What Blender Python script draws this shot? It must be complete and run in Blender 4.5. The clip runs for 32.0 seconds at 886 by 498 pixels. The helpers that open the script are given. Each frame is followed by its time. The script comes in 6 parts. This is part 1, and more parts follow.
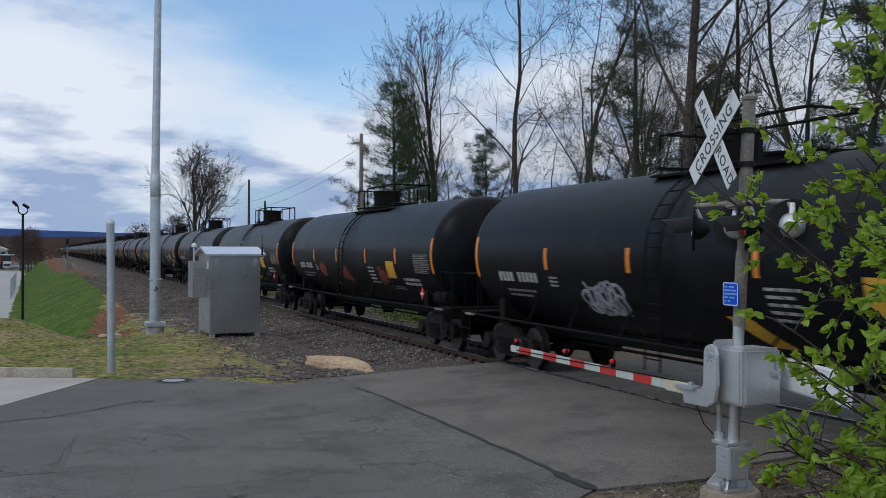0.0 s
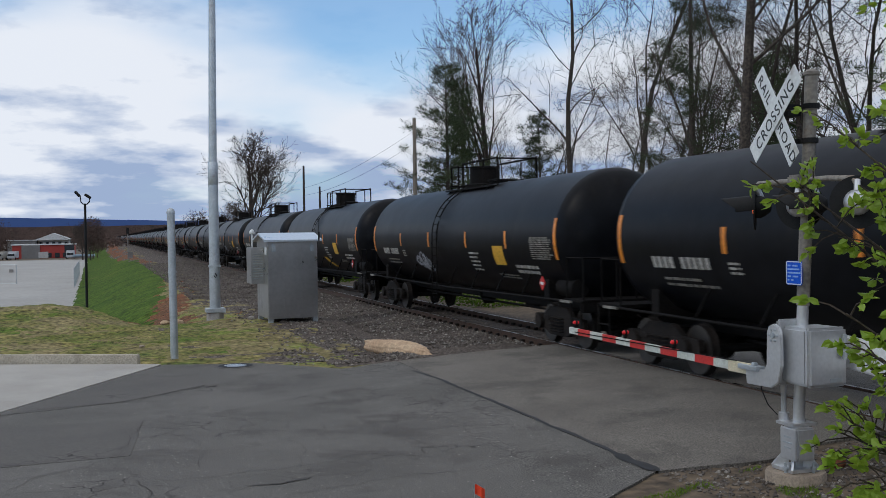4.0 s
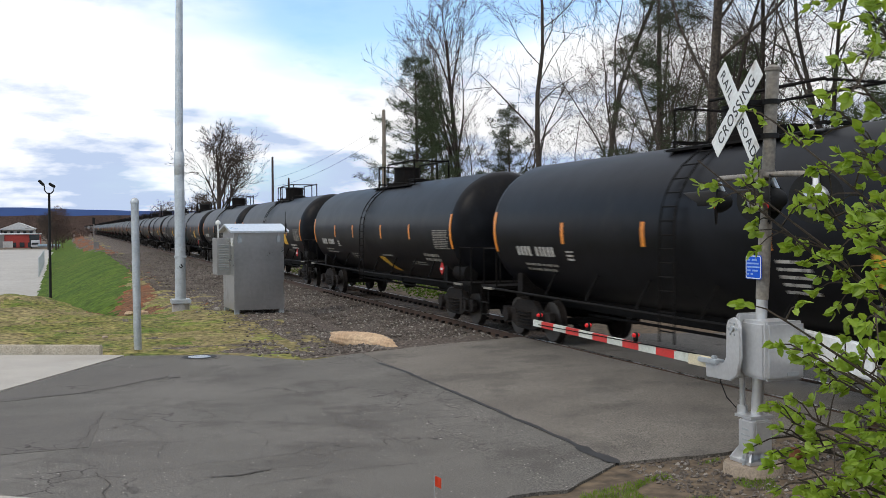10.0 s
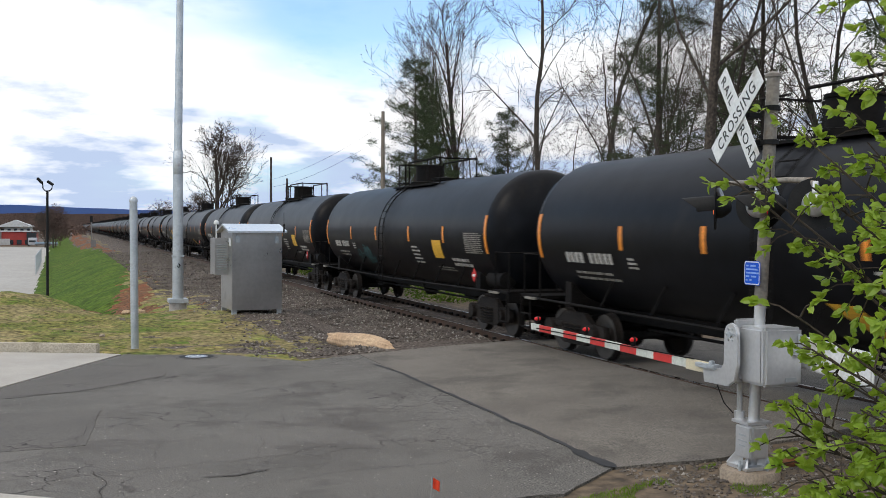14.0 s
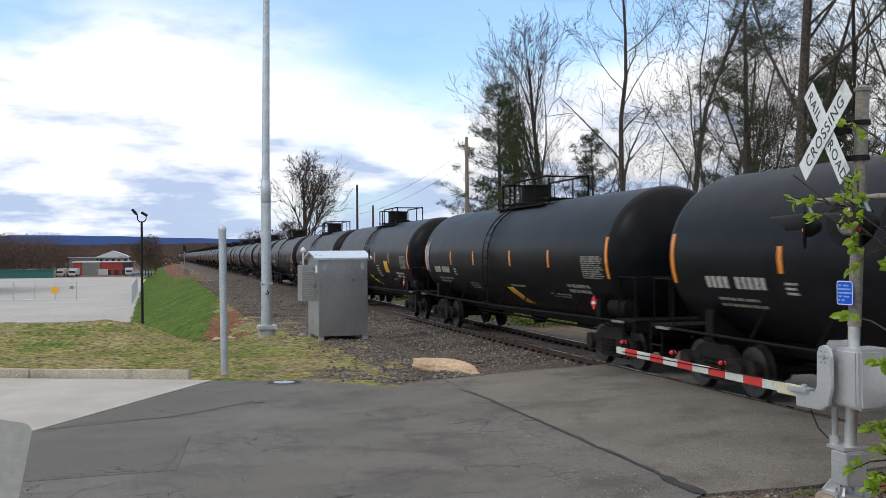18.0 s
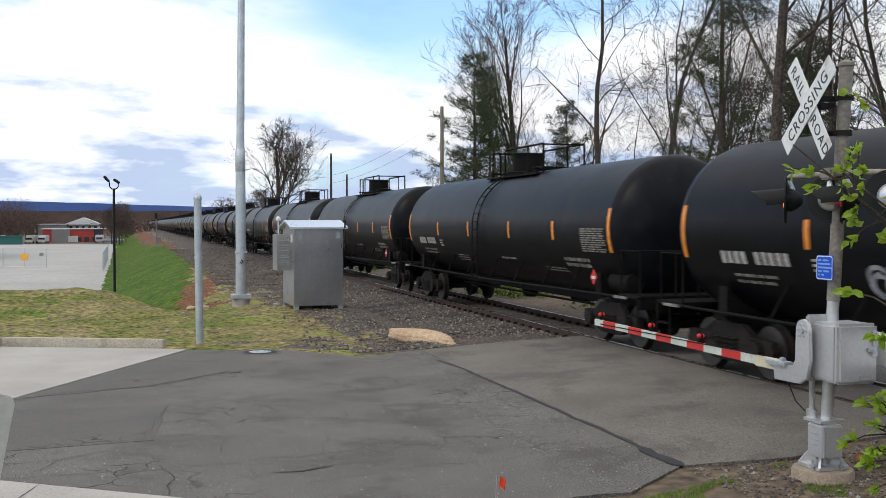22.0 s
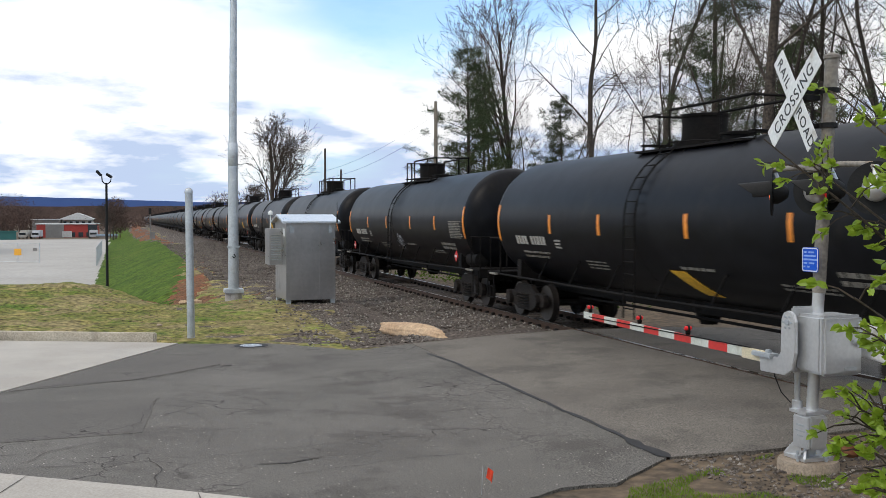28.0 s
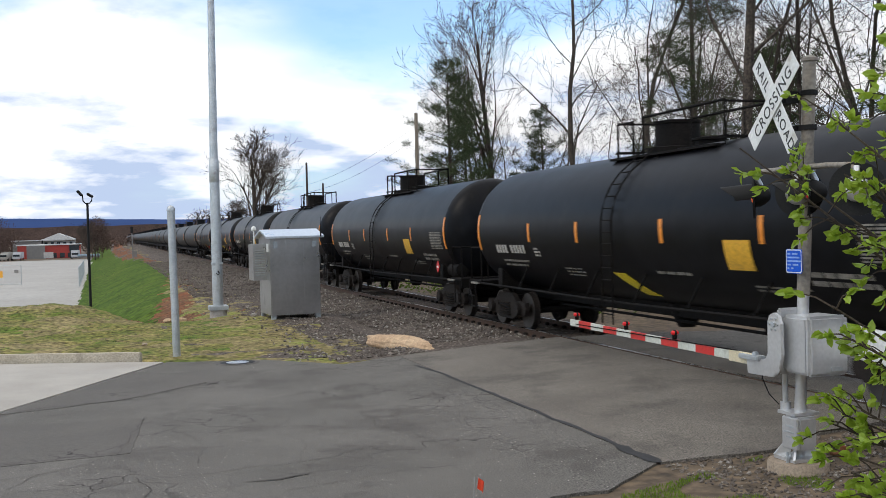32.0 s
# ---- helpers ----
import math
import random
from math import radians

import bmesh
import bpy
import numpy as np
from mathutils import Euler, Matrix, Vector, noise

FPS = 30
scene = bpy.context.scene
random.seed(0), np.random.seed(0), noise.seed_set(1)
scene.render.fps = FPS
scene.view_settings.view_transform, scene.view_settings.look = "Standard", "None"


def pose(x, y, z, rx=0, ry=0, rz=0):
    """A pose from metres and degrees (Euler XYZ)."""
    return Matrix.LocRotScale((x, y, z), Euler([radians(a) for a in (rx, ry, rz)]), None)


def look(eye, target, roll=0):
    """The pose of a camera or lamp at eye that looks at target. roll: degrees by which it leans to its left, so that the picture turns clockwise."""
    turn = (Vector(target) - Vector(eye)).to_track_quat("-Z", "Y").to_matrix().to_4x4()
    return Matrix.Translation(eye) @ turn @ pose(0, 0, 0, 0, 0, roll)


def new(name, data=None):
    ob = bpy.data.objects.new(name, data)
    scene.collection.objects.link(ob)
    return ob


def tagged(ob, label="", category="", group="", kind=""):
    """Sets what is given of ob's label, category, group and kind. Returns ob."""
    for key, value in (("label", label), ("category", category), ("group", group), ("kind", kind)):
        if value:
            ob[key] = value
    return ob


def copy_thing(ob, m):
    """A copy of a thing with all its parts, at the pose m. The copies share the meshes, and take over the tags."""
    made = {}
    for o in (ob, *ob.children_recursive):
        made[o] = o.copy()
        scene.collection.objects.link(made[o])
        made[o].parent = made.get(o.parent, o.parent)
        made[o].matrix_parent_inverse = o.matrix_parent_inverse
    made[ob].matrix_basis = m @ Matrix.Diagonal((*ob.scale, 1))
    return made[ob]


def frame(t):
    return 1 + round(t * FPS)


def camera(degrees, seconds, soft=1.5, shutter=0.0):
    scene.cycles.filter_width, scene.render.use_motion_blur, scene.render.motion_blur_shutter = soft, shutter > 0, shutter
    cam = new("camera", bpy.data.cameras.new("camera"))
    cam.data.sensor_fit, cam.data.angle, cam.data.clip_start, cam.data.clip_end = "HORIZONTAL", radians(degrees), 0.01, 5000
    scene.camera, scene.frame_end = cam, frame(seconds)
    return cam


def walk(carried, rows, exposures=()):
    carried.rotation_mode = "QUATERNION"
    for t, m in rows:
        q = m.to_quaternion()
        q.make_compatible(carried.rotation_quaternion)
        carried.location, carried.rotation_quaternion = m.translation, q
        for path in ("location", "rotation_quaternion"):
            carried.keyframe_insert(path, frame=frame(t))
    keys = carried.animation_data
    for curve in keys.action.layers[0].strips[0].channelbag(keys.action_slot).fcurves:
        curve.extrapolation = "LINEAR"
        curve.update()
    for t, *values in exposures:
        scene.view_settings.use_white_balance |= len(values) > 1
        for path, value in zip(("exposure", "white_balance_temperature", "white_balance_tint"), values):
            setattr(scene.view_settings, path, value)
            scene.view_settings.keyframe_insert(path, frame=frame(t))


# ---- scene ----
cam = camera(47.0, 32.0, soft=0.62, shutter=0.22)
PATH = [
    (0, (-10.2708, -0.0899, 2.4662), (-9.5429, 1.773, 2.4696), 0.13),
    (0.5, (-10.2683, -0.1054, 2.4552), (-9.5468, 1.7599, 2.4609), -0.14),
    (1, (-10.2689, -0.1053, 2.4499), (-9.5736, 1.7699, 2.4638), -0.50),
    (1.5, (-10.2733, -0.1077, 2.4616), (-9.5874, 1.7708, 2.4924), -0.65),
    (2, (-10.2882, -0.1048, 2.4598), (-9.5976, 1.7716, 2.5067), 0.19),
    (2.5, (-10.2876, -0.0828, 2.4733), (-9.6036, 1.7966, 2.4711), 1.33),
    (3, (-10.3039, -0.0882, 2.4823), (-9.6378, 1.7976, 2.4715), 1.20),
    (3.5, (-10.3137, -0.0853, 2.4774), (-9.6871, 1.8138, 2.4475), -0.75),
    (5.5, (-10.3109, -0.0871, 2.4631), (-9.6822, 1.8113, 2.4374), -0.84),
    (6, (-10.3086, -0.0863, 2.4642), (-9.7025, 1.8196, 2.4493), 0.24),
    (6.5, (-10.2766, -0.0674, 2.4579), (-9.6915, 1.8451, 2.4661), -0.05),
    (7, (-10.2584, -0.0582, 2.4632), (-9.6721, 1.8539, 2.4579), -0.44),
    (7.5, (-10.2434, -0.0583, 2.4553), (-9.6108, 1.839, 2.4467), -0.60),
    (8, (-10.2309, -0.0718, 2.435), (-9.5329, 1.8023, 2.412), -0.90),
    (8.5, (-10.2266, -0.0704, 2.4587), (-9.4923, 1.7897, 2.4298), 0.38),
    (9, (-10.2099, -0.0732, 2.4489), (-9.4965, 1.7952, 2.4454), 0.29),
    (9.5, (-10.235, -0.0875, 2.4526), (-9.5361, 1.7864, 2.4368), 0.49),
    (10, (-10.238, -0.0973, 2.46), (-9.5544, 1.7818, 2.4158), -0.32),
    (10.5, (-10.2371, -0.0951, 2.4588), (-9.5646, 1.7879, 2.4171), -0.24),
    (11, (-10.2333, -0.1037, 2.4616), (-9.5487, 1.7749, 2.4197), -0.52),
    (11.5, (-10.2356, -0.0928, 2.4543), (-9.5519, 1.7865, 2.422), 0.08),
    (12, (-10.242, -0.0989, 2.4618), (-9.5704, 1.7849, 2.457), 0.21),
    (12.5, (-10.2684, -0.1054, 2.4564), (-9.6122, 1.7839, 2.4573), 0.11),
    (13, (-10.2592, -0.1012, 2.4562), (-9.5697, 1.7761, 2.4351), -0.47),
    (13.5, (-10.273, -0.1178, 2.448), (-9.56, 1.7504, 2.4129), -0.27),
    (14, (-10.2597, -0.0984, 2.4609), (-9.5713, 1.7789, 2.4213), 0.34),
    (14.5, (-10.2389, -0.0959, 2.451), (-9.5612, 1.7857, 2.4303), 0.54),
    (16.5, (-10.1682, -0.0769, 2.4254), (-9.5912, 1.8376, 2.3853), -0.62),
    (17, (-10.1296, -0.0604, 2.4344), (-9.5956, 1.8667, 2.4013), -1.02),
    (17.5, (-10.1506, -0.0594, 2.4301), (-9.6244, 1.8701, 2.4255), -0.15),
    (18, (-10.2012, -0.0924, 2.4508), (-9.6732, 1.8366, 2.4603), -0.52),
    (18.5, (-10.2703, -0.166, 2.4405), (-9.6963, 1.7498, 2.4226), -0.49),
    (19, (-10.2659, -0.1614, 2.4427), (-9.6868, 1.7524, 2.3971), -0.29),
    (19.5, (-10.2766, -0.1134, 2.4699), (-9.7284, 1.809, 2.4094), 0.26),
    (20, (-10.2589, -0.0278, 2.4624), (-9.7552, 1.9067, 2.3973), 0.70),
    (20.5, (-10.2792, -0.021, 2.4631), (-9.746, 1.906, 2.4118), 0.97),
    (21, (-10.2762, -0.0075, 2.462), (-9.7134, 1.9112, 2.4158), 0.55),
    (21.5, (-10.2773, -0.0167, 2.4624), (-9.6791, 1.8912, 2.4175), 0.59),
    (22, (-10.2784, -0.0158, 2.4698), (-9.6998, 1.8981, 2.4197), -0.03),
    (22.5, (-10.2742, -0.0164, 2.4451), (-9.6998, 1.8986, 2.3917), 0.37),
    (23, (-10.297, -0.0537, 2.4288), (-9.7083, 1.8563, 2.3559), 0.87),
    (23.5, (-10.2354, -0.019, 2.4448), (-9.6731, 1.8979, 2.3485), 0.51),
    (24, (-10.251, -0.0527, 2.4408), (-9.6666, 1.8598, 2.4083), 0.87),
    (24.5, (-10.2545, -0.0491, 2.4382), (-9.6778, 1.8655, 2.3956), 0.40),
    (25, (-10.2616, -0.0358, 2.4305), (-9.6729, 1.8751, 2.389), 0.28),
    (25.5, (-10.255, -0.0266, 2.4414), (-9.6725, 1.8861, 2.3934), -0.19),
    (27.5, (-10.2151, -0.0736, 2.4269), (-9.6274, 1.8372, 2.3688), -0.43),
    (28, (-10.2056, -0.0581, 2.4342), (-9.6176, 1.8525, 2.3752), -0.01),
    (28.5, (-10.2045, -0.0406, 2.4271), (-9.6156, 1.8703, 2.3896), -0.67),
    (29, (-10.2226, -0.041, 2.4345), (-9.6301, 1.8689, 2.3989), -0.91),
    (29.5, (-10.2264, -0.0427, 2.4383), (-9.6348, 1.867, 2.3833), -0.97),
    (30, (-10.233, -0.0365, 2.4396), (-9.636, 1.871, 2.3694), -0.70),
    (30.5, (-10.2238, -0.0379, 2.4384), (-9.6198, 1.8673, 2.364), -0.74),
    (31, (-10.2139, -0.033, 2.4399), (-9.6169, 1.875, 2.3824), -0.45),
    (31.5, (-10.2204, -0.045, 2.4322), (-9.611, 1.8595, 2.3907), -1.47),
    (32, (-10.2188, -0.0485, 2.44), (-9.6, 1.853, 2.4016), -1.52),
]
walk(cam, [(t, look(eye, target, roll)) for t, eye, target, roll in PATH],
     [(0.0, -1.14, 5900, 11), (2.0, -1.30, 5850, 11), (3.2, -1.28, 5900, 11), (5.5, -0.70, 6400, 11), (7.0, -0.70, 6450, 11), (8.0, -0.74, 6450, 11), (9.0, -0.58, 6550, 11), (12.0, -0.48, 6600, 11), (18.0, -0.55, 6500, 11), (25.0, -0.45, 6600, 11), (32.0, -0.50, 6550, 11)])

# ---- light and sky ----
SUN_EL, SUN_AZ = 46.0, 255.0          # degrees; azimuth clockwise from +y
world = bpy.data.worlds.new("sky")
scene.world = world
world.use_nodes = True


def build_sky():
    nt = world.node_tree
    n, l = nt.nodes, nt.links
    n.clear()
    out = n.new("ShaderNodeOutputWorld")
    bg = n.new("ShaderNodeBackground")
    sky = n.new("ShaderNodeTexSky")
    sky.sky_type, sky.sun_disc = "NISHITA", False
    sky.sun_elevation, sky.sun_rotation = radians(SUN_EL), radians(SUN_AZ)
    sky.air_density, sky.dust_density, sky.ozone_density = 1.0, 0.8, 1.2
    tc = n.new("ShaderNodeTexCoord")
    sep = n.new("ShaderNodeSeparateXYZ")
    l.new(tc.outputs["Generated"], sep.inputs[0])
    # the cloud layer, spread out on a plane over the ground
    flat = n.new("ShaderNodeMath"); flat.operation = "MAXIMUM"; flat.inputs[1].default_value = 0.0
    l.new(sep.outputs["Z"], flat.inputs[0])
    lift = n.new("ShaderNodeMath"); lift.operation = "ADD"; lift.inputs[1].default_value = 0.20
    l.new(flat.outputs[0], lift.inputs[0])
    div = n.new("ShaderNodeVectorMath"); div.operation = "DIVIDE"
    comb = n.new("ShaderNodeCombineXYZ")
    for i in range(3):
        l.new(lift.outputs[0], comb.inputs[i])
    l.new(tc.outputs["Generated"], div.inputs[0])
    l.new(comb.outputs[0], div.inputs[1])
    mp = n.new("ShaderNodeMapping")
    mp.inputs["Location"].default_value = (0.55, 2.1, 0.0)
    mp.inputs["Scale"].default_value = (1.0, 1.0, 0.0)
    l.new(div.outputs[0], mp.inputs[0])
    big = n.new("ShaderNodeTexNoise")
    big.inputs["Scale"].default_value, big.inputs["Detail"].default_value, big.inputs["Roughness"].default_value = 0.62, 7.0, 0.44
    l.new(mp.outputs[0], big.inputs["Vector"])
    cover = n.new("ShaderNodeValToRGB")
    cover.color_ramp.elements[0].position, cover.color_ramp.elements[1].position = 0.36, 0.56
    cover.color_ramp.elements[0].color = (0.12, 0.12, 0.12, 1)
    cover.color_ramp.interpolation = "EASE"
    # broken cloud overhead, a closed bank lower down
    thin = n.new("ShaderNodeFloatCurve")
    cm = thin.mapping.curves[0]
    cm.points[0].location, cm.points[1].location = (0.0, 0.62), (1.0, 0.54)
    for p in ((0.10, 0.60), (0.165, 0.51), (0.215, 0.38), (0.30, 0.42), (0.5, 0.54)):
        cm.points.new(*p)
    thin.mapping.update()
    l.new(flat.outputs[0], thin.inputs["Value"])
    even = n.new("ShaderNodeMath"); even.operation = "SUBTRACT"; even.inputs[1].default_value = 0.5
    l.new(thin.outputs[0], even.inputs[0])
    thick = n.new("ShaderNodeMath"); thick.operation = "ADD"
    l.new(big.outputs["Fac"], thick.inputs[0]); l.new(even.outputs[0], thick.inputs[1])
    l.new(thick.outputs[0], cover.inputs[0])
    fine = n.new("ShaderNodeTexNoise")
    fine.inputs["Scale"].default_value, fine.inputs["Detail"].default_value, fine.inputs["Roughness"].default_value = 2.4, 8.0, 0.56
    l.new(mp.outputs[0], fine.inputs["Vector"])
    shade = n.new("ShaderNodeValToRGB")
    e = shade.color_ramp.elements
    e[0].position, e[0].color = 0.38, (5.0, 6.2, 8.4, 1)
    e[1].position, e[1].color = 0.56, (11.8, 12.0, 12.2, 1)
    # cloud bases show greyer towards the horizon
    low = n.new("ShaderNodeMapRange"); low.interpolation_type = "SMOOTHSTEP"
    low.inputs[1].default_value, low.inputs[2].default_value = 0.0, 0.15
    low.inputs[3].default_value, low.inputs[4].default_value = -0.12, 0.09
    l.new(sep.outputs["Z"], low.inputs[0])
    base = n.new("ShaderNodeMath"); base.operation = "ADD"
    l.new(fine.outputs["Fac"], base.inputs[0]); l.new(low.outputs[0], base.inputs[1])
    l.new(base.outputs[0], shade.inputs[0])
    mix = n.new("ShaderNodeMix"); mix.data_type = "RGBA"
    l.new(cover.outputs[0], mix.inputs[0])
    clear = n.new("ShaderNodeVectorMath"); clear.operation = "MULTIPLY"
    clear.inputs[1].default_value = (1.42, 1.86, 2.06)
    l.new(sky.outputs[0], clear.inputs[0])
    l.new(clear.outputs[0], mix.inputs[6])
    l.new(shade.outputs[0], mix.inputs[7])
    bg.inputs["Strength"].default_value = 0.15
    l.new(mix.outputs[2], bg.inputs[0])
    l.new(bg.outputs[0], out.inputs[0])


build_sky()
sun = new("sun", bpy.data.lights.new("sun", "SUN"))
sun.data.energy, sun.data.angle, sun.data.color = 1.25, radians(16), (1.0, 0.91, 0.78)
_az, _el = radians(SUN_AZ), radians(SUN_EL)
sun.matrix_world = look((0, 0, 50), (-50 * math.sin(_az) * math.cos(_el), -50 * math.cos(_az) * math.cos(_el), 50 - 50 * math.sin(_el)))


# ---- materials ----
def surf(name, a, b=None, scale=4.0, rough=0.7, metal=0.0, bump=0.0, fine=60.0, grain=0.12, rough_var=0.1, vary=0.0, spec=0.5, stain=None, stain_scale=0.8, stain_at=0.58, speck=None, speck_scale=9.0, speck_at=0.10):
    """Base colour from a to b by large noise, fine grain on top, stains, bump; vary: spread of brightness from object to object."""
    m = bpy.data.materials.new(name)
    m.use_nodes = True
    nt = m.node_tree
    n, l = nt.nodes, nt.links
    p = n["Principled BSDF"]
    p.inputs["Metallic"].default_value = metal
    p.inputs["Specular IOR Level"].default_value = spec
    tc = n.new("ShaderNodeTexCoord")
    big = n.new("ShaderNodeTexNoise")
    big.inputs["Scale"].default_value, big.inputs["Detail"].default_value, big.inputs["Roughness"].default_value = scale, 6, 0.6
    l.new(tc.outputs["Object"], big.inputs["Vector"])
    ramp = n.new("ShaderNodeValToRGB")
    ramp.color_ramp.elements[0].position, ramp.color_ramp.elements[1].position = 0.35, 0.65
    ramp.color_ramp.elements[0].color = (*a, 1)
    ramp.color_ramp.elements[1].color = (*(b or a), 1)
    l.new(big.outputs["Fac"], ramp.inputs[0])
    col = ramp.outputs[0]
    small = n.new("ShaderNodeTexNoise")
    small.inputs["Scale"].default_value, small.inputs["Detail"].default_value = fine, 4
    l.new(tc.outputs["Object"], small.inputs["Vector"])
    if stain:
        sn = n.new("ShaderNodeTexNoise")
        sn.inputs["Scale"].default_value, sn.inputs["Detail"].default_value, sn.inputs["Roughness"].default_value = stain_scale, 8, 0.65
        l.new(tc.outputs["Object"], sn.inputs["Vector"])
        sr = n.new("ShaderNodeValToRGB")
        sr.color_ramp.elements[0].position, sr.color_ramp.elements[1].position = stain_at, stain_at + 0.12
        l.new(sn.outputs["Fac"], sr.inputs[0])
        sm = n.new("ShaderNodeMix"); sm.data_type = "RGBA"
        l.new(sr.outputs[0], sm.inputs[0])
        l.new(col, sm.inputs[6])
        sm.inputs[7].default_value = (*stain, 1)
        col = sm.outputs[2]
    if speck:
        vo = n.new("ShaderNodeTexVoronoi")
        vo.inputs["Scale"].default_value = speck_scale
        l.new(tc.outputs["Object"], vo.inputs["Vector"])
        vr = n.new("ShaderNodeValToRGB")
        vr.color_ramp.elements[0].position, vr.color_ramp.elements[1].position = speck_at * 0.6, speck_at
        vr.color_ramp.elements[0].color, vr.color_ramp.elements[1].color = (1, 1, 1, 1), (0, 0, 0, 1)
        l.new(vo.outputs["Distance"], vr.inputs[0])
        vm = n.new("ShaderNodeMix"); vm.data_type = "RGBA"
        l.new(vr.outputs[0], vm.inputs[0])
        l.new(col, vm.inputs[6])
        vm.inputs[7].default_value = (*speck, 1)
        col = vm.outputs[2]
    if grain:
        mr = n.new("ShaderNodeMapRange")
        mr.inputs[1].default_value, mr.inputs[2].default_value = 0.3, 0.7
        mr.inputs[3].default_value, mr.inputs[4].default_value = 1 - grain * 2, 1 + grain * 2
        l.new(small.outputs["Fac"], mr.inputs[0])
        mul = n.new("ShaderNodeVectorMath"); mul.operation = "SCALE"
        l.new(col, mul.inputs[0]); l.new(mr.outputs[0], mul.inputs["Scale"])
        col = mul.outputs[0]
    if vary:
        oi = n.new("ShaderNodeObjectInfo")
        mr = n.new("ShaderNodeMapRange")
        mr.inputs[3].default_value, mr.inputs[4].default_value = 1 - vary, 1 + vary
        l.new(oi.outputs["Random"], mr.inputs[0])
        mul = n.new("ShaderNodeVectorMath"); mul.operation = "SCALE"
        l.new(col, mul.inputs[0]); l.new(mr.outputs[0], mul.inputs["Scale"])
        col = mul.outputs[0]
    l.new(col, p.inputs["Base Color"])
    rr = n.new("ShaderNodeMapRange")
    rr.inputs[3].default_value, rr.inputs[4].default_value = max(0.02, rough - rough_var), min(1, rough + rough_var)
    l.new(big.outputs["Fac"], rr.inputs[0])
    l.new(rr.outputs[0], p.inputs["Roughness"])
    if bump:
        bp = n.new("ShaderNodeBump")
        bp.inputs["Strength"].default_value, bp.inputs["Distance"].default_value = bump, 0.02
        l.new(small.outputs["Fac"], bp.inputs["Height"])
        l.new(bp.outputs[0], p.inputs["Normal"])
    return m


def glow(name, colour, strength):
    m = bpy.data.materials.new(name)
    m.use_nodes = True
    p = m.node_tree.nodes["Principled BSDF"]
    p.inputs["Base Color"].default_value = (*colour, 1)
    p.inputs["Emission Color"].default_value = (*colour, 1)
    p.inputs["Emission Strength"].default_value = strength
    return m


M_TANK = surf("black_tank_paint", (0.0047, 0.0052, 0.0068), (0.0076, 0.0078, 0.0094), 0.5, 0.38, spec=0.10, fine=3.0, grain=0.16, vary=0.22, stain=(0.013, 0.012, 0.011), stain_scale=0.9, stain_at=0.58)
# paler than the near cars: grazing sky sheen put into the base colour
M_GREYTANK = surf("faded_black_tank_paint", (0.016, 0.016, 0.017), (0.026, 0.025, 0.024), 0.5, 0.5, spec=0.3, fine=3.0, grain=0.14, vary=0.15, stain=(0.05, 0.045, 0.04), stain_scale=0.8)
M_FRAME = surf("grimy_underframe_black", (0.005, 0.0047, 0.0044), (0.011, 0.009, 0.008), 2.0, 0.75, spec=0.12, fine=25, grain=0.2)
M_BOGIE = surf("rust_brown_cast_steel", (0.009, 0.007, 0.006), (0.021, 0.016, 0.013), 3.0, 0.8, spec=0.25, fine=30, grain=0.2, bump=0.3)
M_TREAD = surf("dull_wheel_rim", (0.06, 0.055, 0.05), (0.10, 0.09, 0.085), 5.0, 0.45, metal=0.6, grain=0.06)
M_ORANGE = surf("orange_reflective_tape", (0.80, 0.27, 0.025), (0.62, 0.20, 0.02), 3.0, 0.4, fine=18, grain=0.10, stain=(0.35, 0.13, 0.03), stain_scale=4)
M_YELLOW = surf("faded_yellow_panel", (0.72, 0.40, 0.03), (0.60, 0.32, 0.03), 2.0, 0.55, fine=20, grain=0.12, stain=(0.35, 0.22, 0.05), stain_scale=3)
M_LEMON = surf("bright_yellow_panel", (0.78, 0.60, 0.02), (0.70, 0.52, 0.03), 2.0, 0.5, fine=20, grain=0.1)
M_LETTER = surf("weathered_white_stencil", (0.46, 0.44, 0.40), (0.30, 0.28, 0.25), 6.0, 0.6, fine=30, grain=0.2)
M_DIMLETTER = surf("dirty_grey_stencil", (0.26, 0.24, 0.205), (0.15, 0.14, 0.12), 6.0, 0.65, fine=30, grain=0.2)
M_SPRAYW = surf("white_spray_paint", (0.40, 0.40, 0.42), (0.20, 0.20, 0.22), 5.0, 0.6, grain=0.25)
M_SPRAYR = surf("red_spray_paint", (0.30, 0.055, 0.03), (0.13, 0.03, 0.02), 4.0, 0.6, grain=0.2)
M_SPRAYT = surf("teal_spray_paint", (0.02, 0.09, 0.09), (0.015, 0.05, 0.055), 4.0, 0.6, grain=0.2)
M_PLACARD = surf("red_hazard_placard", (0.62, 0.035, 0.03), (0.52, 0.03, 0.03), 4.0, 0.45, grain=0.05)
M_WHITE = surf("white_sheeting", (0.74, 0.75, 0.74), (0.64, 0.65, 0.64), 3.0, 0.45, fine=30, grain=0.05, stain=(0.48, 0.46, 0.42), stain_scale=3)
M_ARMWHITE = surf("dulled_white_sheeting", (0.50, 0.525, 0.46), (0.60, 0.62, 0.56), 3.0, 0.45, fine=30, grain=0.06, stain=(0.40, 0.40, 0.33), stain_scale=4)
M_REDTAPE = surf("red_sheeting", (0.60, 0.03, 0.025), (0.50, 0.03, 0.025), 4.0, 0.42, fine=30, grain=0.06)
M_BLACK = surf("black_plastic", (0.010, 0.010, 0.010), (0.016, 0.016, 0.016), 4.0, 0.65, spec=0.2, grain=0.1)
